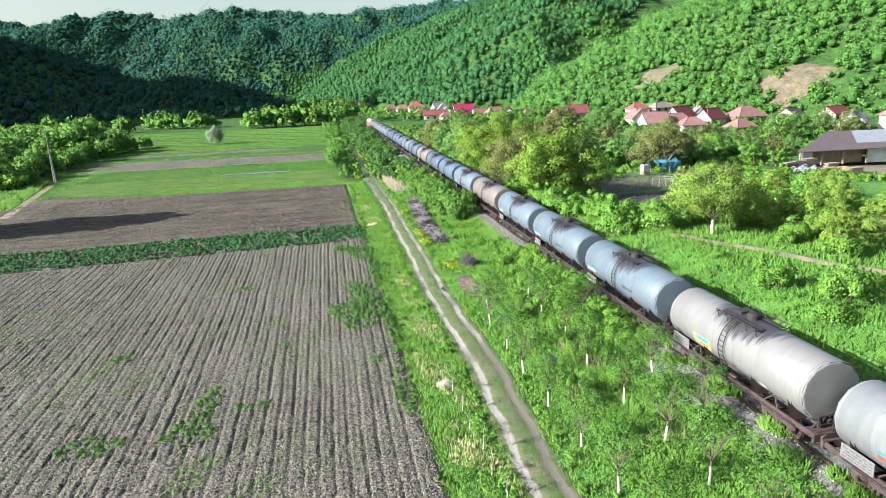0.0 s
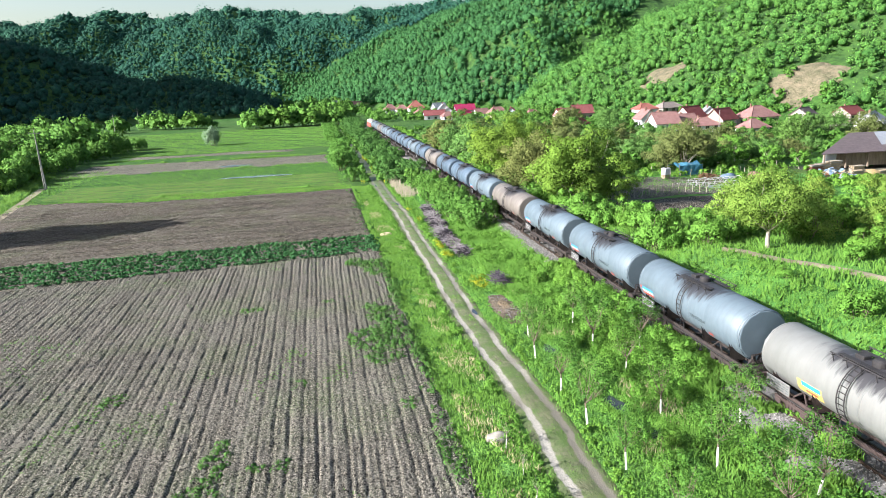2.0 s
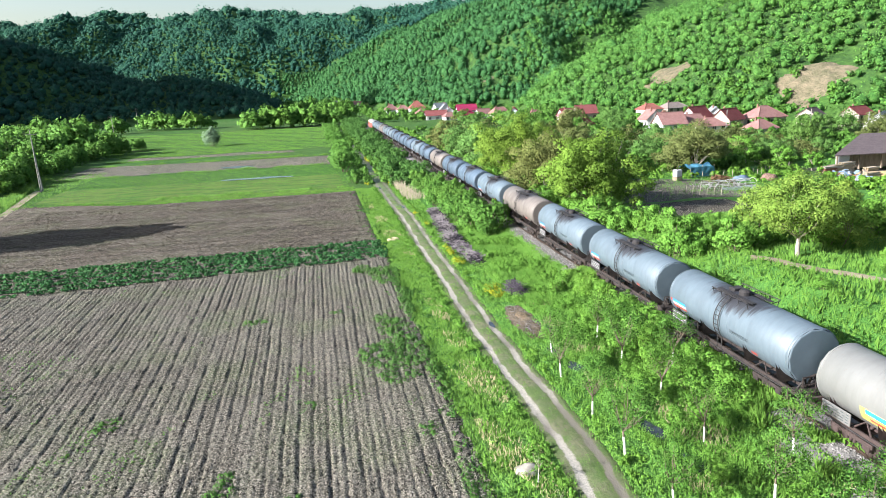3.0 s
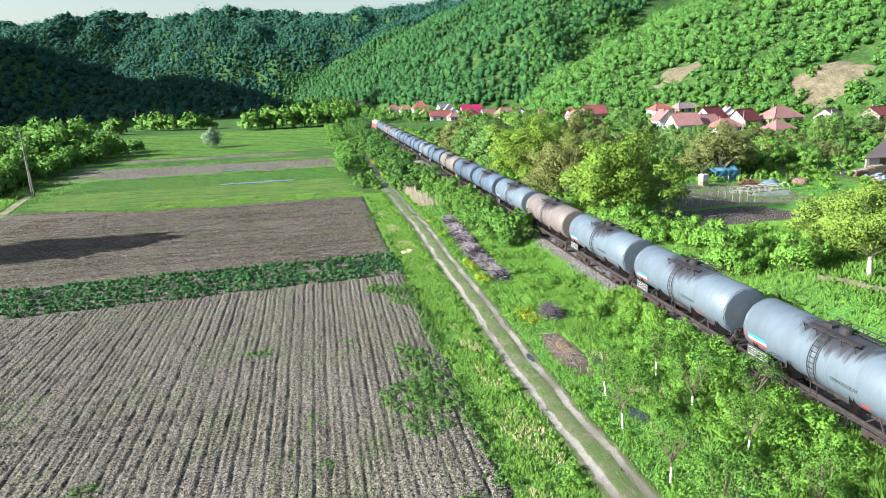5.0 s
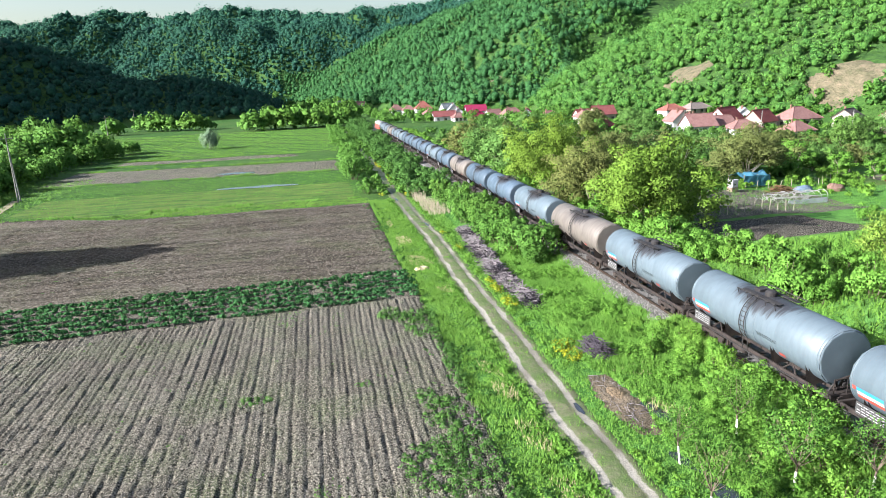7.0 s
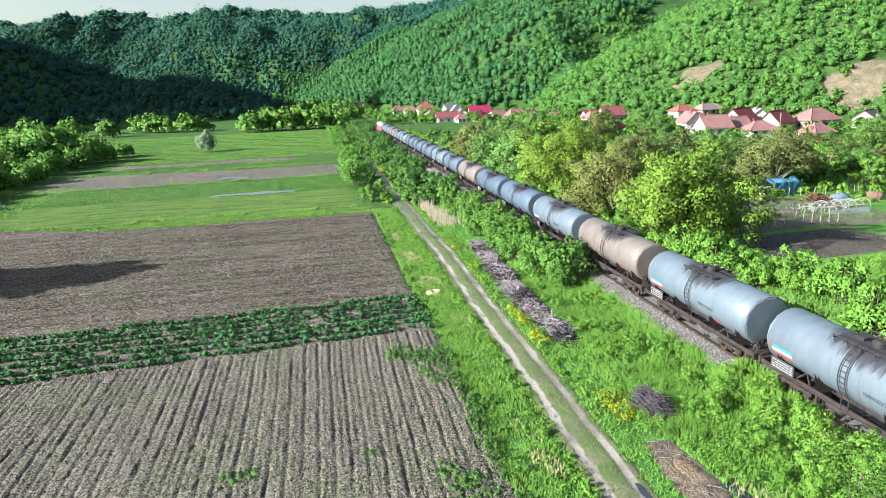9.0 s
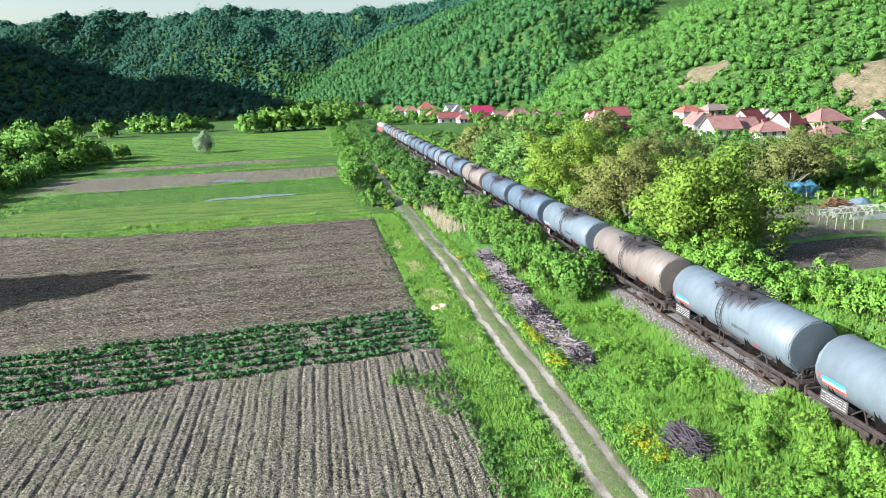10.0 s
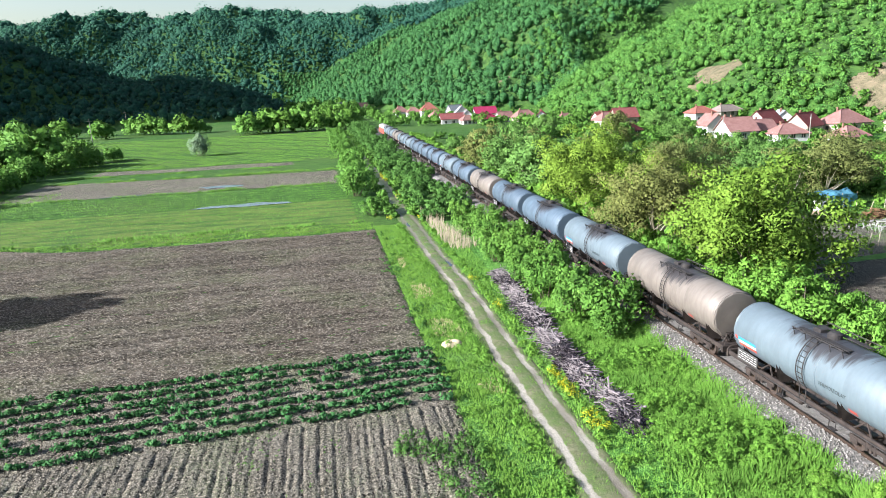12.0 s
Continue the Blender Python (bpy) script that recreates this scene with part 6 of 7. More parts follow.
stick_heap("dark_branch_heap", "heap of dark dry branches in tall grass", [(13.3, 61.3, 0.6, 0.8, 1.0, 300)], HEAP_TWIG, 402, 1.7, (0.2, -1.0), 0.3, 0.75)
stick_heap("twig_litter", "dead stems scattered on bare soil", [(11.9, 54.8, 0.9, 3.4, 0.12, 120)], TWIG, 403, 0.7, (0.3, 0.5), 1.0, 0.35)
sheet("bare_patch", np.arange(10.8, 13.2, 0.2), np.arange(50.8, 60.2, 0.25), lambda X, Y: 0.16 * np.clip(0.9 - ((X - 12) / 1.1) ** 2 - ((Y - 55.0) / 3.9) ** 2 + 0.3 * waves(X, Y, 1.5, 21), -0.5, 1) + 0.02, BARE, "structure", "bare soil", "bare reddish clay patch with dead stems")


def boulder(name, label, x, y, a, b, c, mat, seed, category):
    bm = bmesh.new()
    bmesh.ops.create_icosphere(bm, subdivisions=3, radius=1)
    for v in bm.verts:
        k = 1 + 0.22 * noise.noise(v.co * 1.7 + Vector((seed, 0, 0))) + 0.08 * noise.noise(v.co * 5)
        v.co = Vector((v.co.x * a * k, v.co.y * b * k, max(v.co.z, -0.2) * c * k))
    me = bpy.data.meshes.new(name)
    bm.to_mesh(me)
    bm.free()
    me.polygons.foreach_set("use_smooth", np.ones(len(me.polygons), bool))
    me.materials.append(mat)
    ob = new(name, me)
    ob.location = (x, y, float(land(x, y)) + 0.02)
    return tagged(ob, label, category)


boulder("stone_slab", "pale flat stone lying in the verge grass", 6.1, 35.9, 0.66, 0.42, 0.34, STONE, 3, "stone")


boulder("earth_mound", "low crumbly mound of orange-brown clay on bare soil", 12.15, 55.9, 0.62, 0.9, 0.26, plain("orange_clay", (0.11, 0.08, 0.05), (0.27, 0.2, 0.13), 4, 0.95, 0, 1.0, 0.2, 9), 11, "mound")


def sand_mound(x, y):
    w = thing("sand_mound", "low pale sandy mound with a dark hollow", "mound", "", pose(x, y, float(land(x, y))))
    t = [(1.0, -0.05), (0.85, 0.18), (0.62, 0.3), (0.42, 0.26), (0.25, 0.08), (0.02, 0.04)]
    part("rim", Geo().spin(t, 24).move(Matrix.Diagonal((0.8, 0.6, 1, 1)) @ pose(0, 0, 0, 90)), plain("sandy_soil", (0.5, 0.4, 0.27), (0.64, 0.53, 0.38), 3, 0.95), w, "", True)
    part("hollow", Geo().spin([(0.3, 0.125), (0.15, 0.12), (0.01, 0.12)], 16).move(pose(0, 0, 0, 90)), plain("dark_hollow", (0.12, 0.07, 0.04), (0.18, 0.1, 0.06), 4, 0.95), w)


sand_mound(5.7, 85.3)


def scar(x, y, a, b, label):
    xs, ys = np.linspace(x - a, x + a, 40), np.linspace(y - b, y + b, 40)
    sheet("bare_slope", xs, ys, lambda X, Y: np.clip(1.1 - ((X - x) / a) ** 2 - ((Y - y) / b) ** 2 + 0.35 * waves(X, Y, 9, 22), -0.6, 0.6) * 1.2 - 0.1 + 0.12 * waves(X, Y, 2.5, 23), CLAY, "structure", "bare slope", label)


for sx, sy, a, b in SCARS:
    scar(sx, sy, a, b, "eroded bare clay face on the green hillside")

# ---- village ----
TILE_RED = make_tiles("red_roof_tile", (0.163, 0.044, 0.0456), (0.232, 0.0836, 0.0855))
TILE_PALE = make_tiles("faded_roof_tile", (0.2, 0.1, 0.095), (0.29, 0.165, 0.155))
TILE_ORANGE = make_tiles("orange_roof_tile", (0.232, 0.0715, 0.0598), (0.286, 0.121, 0.0997))
TILE_MAGENTA = make_tiles("crimson_sheet_roof", (0.224, 0.0132, 0.057), (0.292, 0.0264, 0.0855))
TILE_MAROON = make_tiles("maroon_roof_tile", (0.155, 0.0352, 0.038), (0.215, 0.066, 0.0646))
TILE_BROWN = make_tiles("brown_sheet_roof", (0.0774, 0.0616, 0.0665), (0.129, 0.101, 0.109))
TILE_FADED = make_tiles("weathered_grey_tile", (0.17, 0.14, 0.13), (0.25, 0.21, 0.2))
TILE_GREY = make_tiles("grey_sheet_roof", (0.189, 0.207, 0.237), (0.267, 0.29, 0.328))
PLASTER = plain("white_plaster", (0.5, 0.51, 0.54), (0.62, 0.63, 0.66), 0.6, 0.9)
PLASTER_B = plain("bluish_plaster", (0.387, 0.458, 0.57), (0.499, 0.563, 0.665), 0.6, 0.9)
PLASTER_C = plain("cream_plaster", (0.344, 0.308, 0.266), (0.413, 0.37, 0.323), 0.6, 0.9)
BRICK = plain("chimney_brick", (0.18, 0.0975, 0.0765), (0.252, 0.15, 0.119), 3, 0.9)
PANE = plain("window_pane", (0.02, 0.025, 0.03), (0.04, 0.045, 0.05), 2, 0.08, 0, 0.05, 0.01, 20, None, 0.6)
TIMBER = plain("weathered_timber", (0.2, 0.15, 0.11), (0.34, 0.27, 0.21), 2, 0.9, 0, 0.5, 0.02, 14, (1, 1, 0.2))


def house(x, y, yaw, w, d, eave, ridge, roof_mat, wall_mat, hip=0.0, label="", base=None, chimney=True, windows=3):
    """A house with its ridge along its own x; hip shortens the ridge at both ends."""
    z = float(land(x, y)) - 0.2 if base is None else base
    h = thing("house", label, "house", "village houses", pose(x, y, z, 0, 0, yaw))
    w, d, ridge = w * 0.85, d * 0.88, eave + (ridge - eave) * 0.92
    a, b = w / 2, d / 2
    wall = Geo()
    wall.put([(-a, -b, -1.6), (a, -b, -1.6), (a, b, -1.6), (-a, b, -1.6), (-a, -b, eave), (a, -b, eave), (a, b, eave), (-a, b, eave)], [np.array([(0, 1, 5, 4), (1, 2, 6, 5), (2, 3, 7, 6), (3, 0, 4, 7)])])
    if not hip:
        wall.put([(-a, -b, eave), (-a, b, eave), (-a, 0, ridge - 0.12), (a, -b, eave), (a, b, eave), (a, 0, ridge - 0.12)], [np.array([(0, 2, 1), (3, 4, 5)])])
    part("wall", wall, wall_mat, h)
    o = 0.45
    slope = (ridge - eave) / b
    lo = eave - o * slope
    if hip:
        top = [(-a + hip, 0, ridge), (a - hip, 0, ridge)]
    else:
        top = [(-a - o, 0, ridge), (a + o, 0, ridge)]
    v = [(-a - o, -b - o, lo), (a + o, -b - o, lo), (a + o, b + o, lo), (-a - o, b + o, lo)] + top
    v += [(p[0], p[1], p[2] - 0.14) for p in v]
    quads = [(0, 1, 5, 4), (2, 3, 4, 5), (7, 6, 10, 11), (9, 8, 11, 10), (0, 6, 7, 1), (2, 8, 9, 3)]
    if hip:
        faces = [np.array(quads + [(1, 7, 8, 2), (3, 9, 6, 0)]), np.array([(1, 2, 5), (3, 0, 4), (8, 7, 11), (6, 9, 10)])]
    else:
        faces = [np.array(quads + [(0, 4, 10, 6), (3, 9, 10, 4), (1, 7, 11, 5), (5, 11, 8, 2)])]
    roof = part("roof", Geo().put(v, faces), roof_mat, h)
    cap = Geo().tube([top[0], top[1]], 0.13, 6)
    if hip:
        for c, t in (((-a - o, -b - o, lo), 0), ((-a - o, b + o, lo), 0), ((a + o, -b - o, lo), 1), ((a + o, b + o, lo), 1)):
            cap.tube([c, top[t]], 0.11, 5)
    part("ridge_cap", cap, roof_mat, roof)
    if chimney:
        cx = -a * 0.35
        part("chimney", Geo().box(cx - 0.22, cx + 0.22, 0.3, 0.75, ridge - 1.2, ridge + 0.55, cut=0.03).box(cx - 0.28, cx + 0.28, 0.24, 0.81, ridge + 0.55, ridge + 0.65), BRICK, roof)
    for side in (-1, 1):
        for k in range(windows):
            wx = -a + w * (k + 0.5) / windows
            window = part("window", Geo().box(wx - 0.62, wx + 0.62, side * b - 0.06, side * b + 0.06, 0.95, 2.3, cut=0.02), TIMBER if wall_mat != PLASTER else WHITE, h)
            for q in (-0.29, 0.29):
                part("pane", Geo().box(wx + q - 0.24, wx + q + 0.24, side * b - 0.075, side * b + 0.075, 1.05, 2.2), PANE, window)
    for side in (-1, 1):
        window = part("window", Geo().box(side * a - 0.06, side * a + 0.06, -0.6, 0.6, 0.95, 2.3, cut=0.02), TIMBER, h)
        part("pane", Geo().box(side * a - 0.075, side * a + 0.075, -0.48, 0.48, 1.05, 2.2), PANE, window)
    part("door", Geo().box(-a + w * 0.42, -a + w * 0.42 + 0.95, -b - 0.05, -b + 0.05, 0.2, 2.25, cut=0.02), TIMBER, h)
    return h


HILLFOOT = float(land(138, 256)) + 0.8
house(108.3, 205.6, -3, 9.2, 9, 3.1, 6.5, TILE_PALE, PLASTER, 0, "white house under a faded tiled roof", -0.1)
house(108, 217, 86, 8, 6.5, 3.4, 6.4, TILE_PALE, PLASTER, 0, "white house wing with faded red tiles", 0.6)
house(116.8, 207.5, 4, 7.6, 6.6, 2.8, 5.4, TILE_PALE, PLASTER_B, 0, "bluish house with a faded tiled roof", 0.0)
house(117.4, 197.6, -4, 9.8, 6.6, 2.5, 4.7, TILE_PALE, PLASTER, 3, "low white house with a faded hipped roof", -0.2)
house(122.8, 214.2, 27, 10.6, 7.6, 3.7, 7.2, TILE_MAROON, PLASTER, 0, "white gabled house with a dark red roof", 0.2)
house(129.6, 206.8, 27, 10.6, 7.2, 3.2, 6.6, TILE_MAROON, PLASTER_C, 0, "gabled house with pinkish front and maroon roof", 0.0)
house(143.4, 208.2, 8, 13.6, 9, 3.3, 6.8, TILE_PALE, PLASTER_C, 4.4, "house with a big faded hipped roof", 0.0)
house(130.6, 191.8, 10, 8.8, 7, 3.0, 5.5, TILE_PALE, PLASTER, 3.0, "small white house with a red hipped roof", -1.8)
house(126, 252.5, 5, 9, 7, 3.9, 5.9, TILE_ORANGE, PLASTER, 2.5, "house with a bright orange hipped roof", 1.5)
house(138, 256, 12, 12, 7, 2.6, 4.6, TILE_FADED, PLASTER_C, 2.5, "cream house with a weathered brownish roof at the hill foot", HILLFOOT)
house(157, 203, 30, 9, 7, 3.2, 5.6, TILE_BROWN, PLASTER_C, 0, "house with an old brown roof", 0.0)
house(166, 194, 20, 10, 7, 3.0, 5.4, TILE_MAROON, PLASTER_C, 0, "low house with a rusty red roof", 0.5)
house(158, 176, 40, 13, 8, 3.4, 6.0, TILE_GREY, PLASTER, 0, "white house with a pale grey metal roof", -1.0)
house(172, 176, 30, 9, 7, 3.2, 5.6, TILE_PALE, PLASTER, 2, "white house with faded roof at the hill foot", 0.5)
house(99.5, 270, 10, 8, 7, 3.4, 6.0, TILE_PALE, PLASTER, 2.5, "house with a faded hipped roof", 0.2)
house(108.5, 274, 0, 10, 7.5, 3.6, 6.8, TILE_RED, PLASTER_C, 0, "house with a red tiled roof", 0.5)
house(90.5, 232, 20, 6, 5, 2.6, 4.6, TILE_MAROON, PLASTER_C, 2, "small house with a dark red roof", 0.0)
house(86.5, 302, 70, 8.5, 7, 3.6, 6.6, TILE_MAGENTA, PLASTER_B, 0, "house with crimson metal roof and pale blue gable", 0.0)
house(84, 318, 10, 10, 7, 3.4, 6.2, TILE_PALE, PLASTER_C, 2, "cream house with a faded roof", 0.3)
house(58.5, 346, 0, 13, 8, 3.2, 5.6, TILE_RED, PLASTER, 0, "long house with a bright orange-red roof", -0.2)
house(71.5, 334, 10, 9, 7.5, 3.2, 5.8, TILE_MAGENTA, PLASTER, 2.5, "white house with a crimson hipped roof", -0.2)
house(76.5, 356, 0, 12, 8, 4.4, 7.4, TILE_MAGENTA, PLASTER, 0, "two-storey white house with a crimson roof", 0.0)
house(66, 360, 84, 9, 7, 5.0, 8.4, TILE_GREY, PLASTER, 0, "white gabled house with a grey roof", 0.0)
house(60, 420, 0, 11, 9, 4.4, 8.6, TILE_ORANGE, PLASTER, 4, "house with an orange-red hipped roof", 0.5)
house(47, 446, 10, 9, 8, 3.8, 7.0, TILE_PALE, PLASTER, 3, "white house with a faded pink roof", 0.0)
house(53.5, 436, 0, 9, 8, 3.6, 6.4, TILE_PALE, PLASTER, 3, "house with faded hipped roof", 0.0)
house(56, 372, 10, 8, 7, 3.4, 6.0, TILE_PALE, PLASTER, 2.5, "house with faded tiles among gardens", 0.0)
house(70, 395, 20, 9, 7, 4.0, 7.5, TILE_GREY, PLASTER, 0, "pale house with a grey roof", 0.3)
house(66, 348, 82, 8, 7, 3.6, 6.6, TILE_GREY, PLASTER, 0, "white gabled house with a bluish grey roof", 0.0)
house(63.5, 336, 8, 7, 6, 2.8, 4.8, TILE_PALE, PLASTER, 2, "small white house behind garden hedges", -0.2)
house(81, 338, 12, 8, 6.5, 3.0, 5.4, TILE_PALE, PLASTER, 0, "white cottage with a faded roof", 0.0)
house(93.5, 294, 14, 8, 6.5, 3.0, 5.4, TILE_PALE, PLASTER, 2, "white cottage with a worn hipped roof", 0.0)
house(102.5, 279, 8, 7.5, 6.5, 3.2, 5.8, TILE_MAROON, PLASTER, 0, "white cottage with a maroon roof", 0.2)
house(20, 640, 30, 12, 8, 4.0, 7.5, TILE_GREY, PLASTER, 0, "white house far up the valley", None)
house(35, 610, 10, 10, 8, 3.6, 6.5, TILE_PALE, PLASTER, 0, "small house far up the valley", None)
house(135.5, 224, 70, 7.5, 6.5, 3.2, 5.9, TILE_GREY, PLASTER, 0, "white house with a grey sheet roof", 0.6)
house(113.5, 219, 88, 7, 6, 3.0, 5.4, TILE_MAROON, PLASTER_C, 2, "small cream house with a maroon hipped roof", 0.4)


# ---- farmyard ----
def barn():
    z = -3.1
    b = thing("barn", "open-fronted farm shed with a wide brown metal roof", "barn", "", pose(115.1, 134.8, z, 0, 0, -5))
    part("roof", Geo().put([(-13, -8, 3.3), (22, -8, 3.3), (22, 7, 5.9), (4, 7, 5.9), (-13, -8, 3.12), (22, -8, 3.12), (22, 7, 5.72), (4, 7, 5.72)], [np.array([(0, 1, 2, 3), (7, 6, 5, 4), (0, 4, 5, 1), (1, 5, 6, 2), (2, 6, 7, 3), (3, 7, 4, 0)])]), TILE_BROWN, b)
    part("roof_sheet", Geo().put([(4, -3.5, 4.1), (21.8, -3.5, 4.1), (21.8, 6.8, 5.89), (10, 6.8, 5.89), (4, -3.5, 4.06), (21.8, -3.5, 4.06)], [np.array([(0, 1, 2, 3), (0, 4, 5, 1)])]), TILE_GREY, b, "lighter grey metal roofing sheets")
    for x in (-11.5, -6.5, -1.5, 4, 9.5, 14.5):
        part("post", Geo().box(x - 0.14, x + 0.14, -7.1, -6.8, 0, 3.4), TIMBER, b)
    part("back_wall", Geo().box(4.2, 21.5, 6.4, 6.7, 0, 5.6), TIMBER, b)
    part("end_wall", Geo().put([(-10.6, -6.0, 0), (4.0, 6.5, 0), (4.0, 6.5, 5.6), (-10.6, -6.0, 3.45), (-10.4, -6.2, 0), (4.2, 6.3, 0), (4.2, 6.3, 5.6), (-10.4, -6.2, 3.45)], [np.array([(0, 1, 2, 3), (7, 6, 5, 4), (0, 3, 7, 4), (2, 1, 5, 6), (3, 2, 6, 7)])]), TIMBER, b)
    part("board_wall", Geo().box(-8.4, 4.3, -5.2, -5.0, 0, 3.3), TIMBER, b)
    part("white_wall", Geo().box(4.4, 9.2, -6.6, -6.4, 0, 3.2), PLASTER, b)
    part("side_wall", Geo().box(-11.4, -8.5, -6.6, -6.4, 0, 2.9), PLASTER, b)
    part("beam", Geo().box(-11.8, 15, -7.1, -6.85, 3.15, 3.4), TIMBER, b)


barn()
YARD_EARTH = plain("yard_earth", (0.1, 0.095, 0.07), (0.19, 0.172, 0.13), 0.7, 0.95, 0, 0.8, 0.08, 6)
STRAW_COVER = plain("straw_tarp", (0.36, 0.25, 0.12), (0.46, 0.34, 0.18), 0.8, 0.9)
sheet("yard_ground", np.arange(93, 128, 0.8), np.arange(115, 138, 0.8), lambda X, Y: 0.12 * np.clip(1.3 - ((X - 109) / 15) ** 2 - ((Y - 127) / 10) ** 2 + 0.3 * waves(X, Y, 5, 27), -0.6, 0.5) + 0.02, YARD_EARTH, "structure", "yard", "trodden earth of the farmyard in front of the shed")
boulder("haystack", "low stack of hay under an orange cover", 104, 117.5, 2.6, 1.5, 1.7, STRAW_COVER, 7, "haystack")


def plank_stack(x, y, n, mat_a, mat_b, label):
    """Sawn boards piled on bearers, some askew."""
    s = thing("plank_stack", label, "timber", "", pose(x, y, float(land(x, y)), 0, 0, 8))
    r = np.random.default_rng(int(x * 7))
    for k in range(n):
        for q in range(4):
            part("plank", Geo().box(-1.5, 1.5, q * 0.3, q * 0.3 + 0.27, 0, 0.09, pose(r.uniform(-0.3, 0.3), 0, 0.1 + k * 0.13, 0, 0, r.uniform(-3, 3))), mat_a if r.random() < 0.6 else mat_b, s)
    for q in (-1.1, 1.1):
        part("bearer", Geo().box(q - 0.06, q + 0.06, 0, 1.2, 0, 0.1), TIMBER, s)


PINE = plain("fresh_board", (0.36, 0.27, 0.17), (0.5, 0.4, 0.28), 1.5, 0.85)
REDDISH = plain("red_brown_board", (0.22, 0.09, 0.06), (0.32, 0.15, 0.1), 1.5, 0.85)
for x, y, n, a in [(99.5, 124.5, 15, PINE), (103.5, 126, 17, PINE), (95.5, 121.5, 11, REDDISH), (106.5, 123, 13, PINE), (109.5, 119.5, 10, PINE), (100.5, 116.5, 9, PINE)]:
    plank_stack(x, y, n, a, PLASTER_C, "stack of sawn boards in the yard by the shed")


def scrap_heap(x, y, a, b, h, n, seed):
    """Sheets, boards and offcuts thrown on one another."""
    t = thing("scrap_heap", "heap of blue sheets, grey offcuts and boards in the yard", "heap", "", pose(x, y, float(land(x, y))))
    r = np.random.default_rng(seed)
    mats = (SCRAP_BLUE, SCRAP_BLUE, SCRAP_GREY, PINE, REDDISH, SCRAP_GREY)
    for k in range(n):
        q, w = math.sqrt(r.random()), r.uniform(0, 6.28)
        m = pose(a * q * math.cos(w), b * q * math.sin(w), 0.08 + h * (1 - q * q) * r.random(), r.uniform(-28, 28), r.uniform(-28, 28), r.uniform(0, 180))
        part("offcut", Geo().box(-r.uniform(0.3, 0.9), r.uniform(0.3, 0.9), -r.uniform(0.1, 0.4), r.uniform(0.1, 0.4), 0, r.uniform(0.04, 0.16), m), mats[k % 6], t)


SCRAP_BLUE = plain("blue_scrap", (0.1, 0.17, 0.26), (0.26, 0.36, 0.46), 1.6, 0.7)
SCRAP_GREY = plain("grey_scrap", (0.26, 0.28, 0.3), (0.46, 0.48, 0.5), 1.6, 0.7)
scrap_heap(92, 112.5, 3.4, 1.6, 1.5, 70, 8)
scrap_heap(95, 118, 2.6, 1.4, 1.2, 44, 9)


def polytunnel():
    """Bare white hoops of a small greenhouse with a sheet of old film along the foot."""
    g = thing("greenhouse_frame", "bare white hoop frame of a collapsed greenhouse", "greenhouse", "", pose(63.4, 107, float(land(63.4, 107)), 0, 0, -4) @ Matrix.Diagonal((0.66, 0.8, 1.05, 1)))
    frame_mat = plain("white_pipe", (0.3, 0.31, 0.31), (0.42, 0.42, 0.42), 3, 0.5)
    film = plain("grey_film", (0.16, 0.19, 0.2), (0.29, 0.33, 0.34), 0.7, 0.35)
    for k in range(9):
        x = -6 + k * 1.5
        sag = (0.55, 0.8, 1.0, 0.9, 1.0, 0.95, 1.0, 0.9, 1.0)[k]
        arc = [(x + (1.9 - sag) * math.sin(t), -2.3 * math.cos(t), 1.5 * sag * math.sin(t)) for t in np.linspace(0, math.pi, 9)]
        part("hoop", Geo().tube(arc, 0.035, 5), frame_mat, g)
    for y, zz in ((-2.28, 0.2), (0, 1.4), (2.28, 0.2), (-1.7, 0.95), (1.7, 0.95)):
        part("purlin", Geo().tube([(-6.2, y, zz), (6.2, y, zz)], 0.045, 5), frame_mat, g)
    part("film", Geo().put([(-3.4, -2.4, 0), (6, -2.4, 0), (6, -2.2, 0.7), (-2.6, -2.2, 0.5), (-3.4, -2.33, 0), (6, -2.33, 0), (6, -2.13, 0.7), (-2.6, -2.13, 0.5)], [np.array([(0, 1, 2, 3), (7, 6, 5, 4), (3, 2, 6, 7)])]), film, g)
    bent = np.random.default_rng(57)
    for k in range(38):
        x, y = bent.uniform(-7.5, 6) if k < 16 else bent.uniform(-8.5, -3), bent.uniform(-2.6, 1.8)
        part("fallen_rod", Geo().tube([(x, y, 0.05), (x + bent.uniform(-1.6, 1.6), y + bent.uniform(-0.6, 0.9), bent.uniform(0.5, 1.5))], 0.04, 5), frame_mat, g)


polytunnel()


def water_tote(x, y):
    z = float(land(x, y))
    t = thing("water_tote", "white plastic water container on a pallet", "container", "", pose(x, y, z, 0, 0, 12))
    part("container", Geo().box(-0.62, 0.62, -0.55, 0.55, 0.75, 1.95, cut=0.08), WHITE, t)
    part("stand", Geo().box(-0.6, 0.6, -0.55, 0.55, 0, 0.75, cut=0.02), TIMBER, t)
    part("cap", Geo().tube([(0, 0, 1.95), (0, 0, 2.03)], 0.16, 10), FRAME_DARK, t)


water_tote(59.2, 115.2)


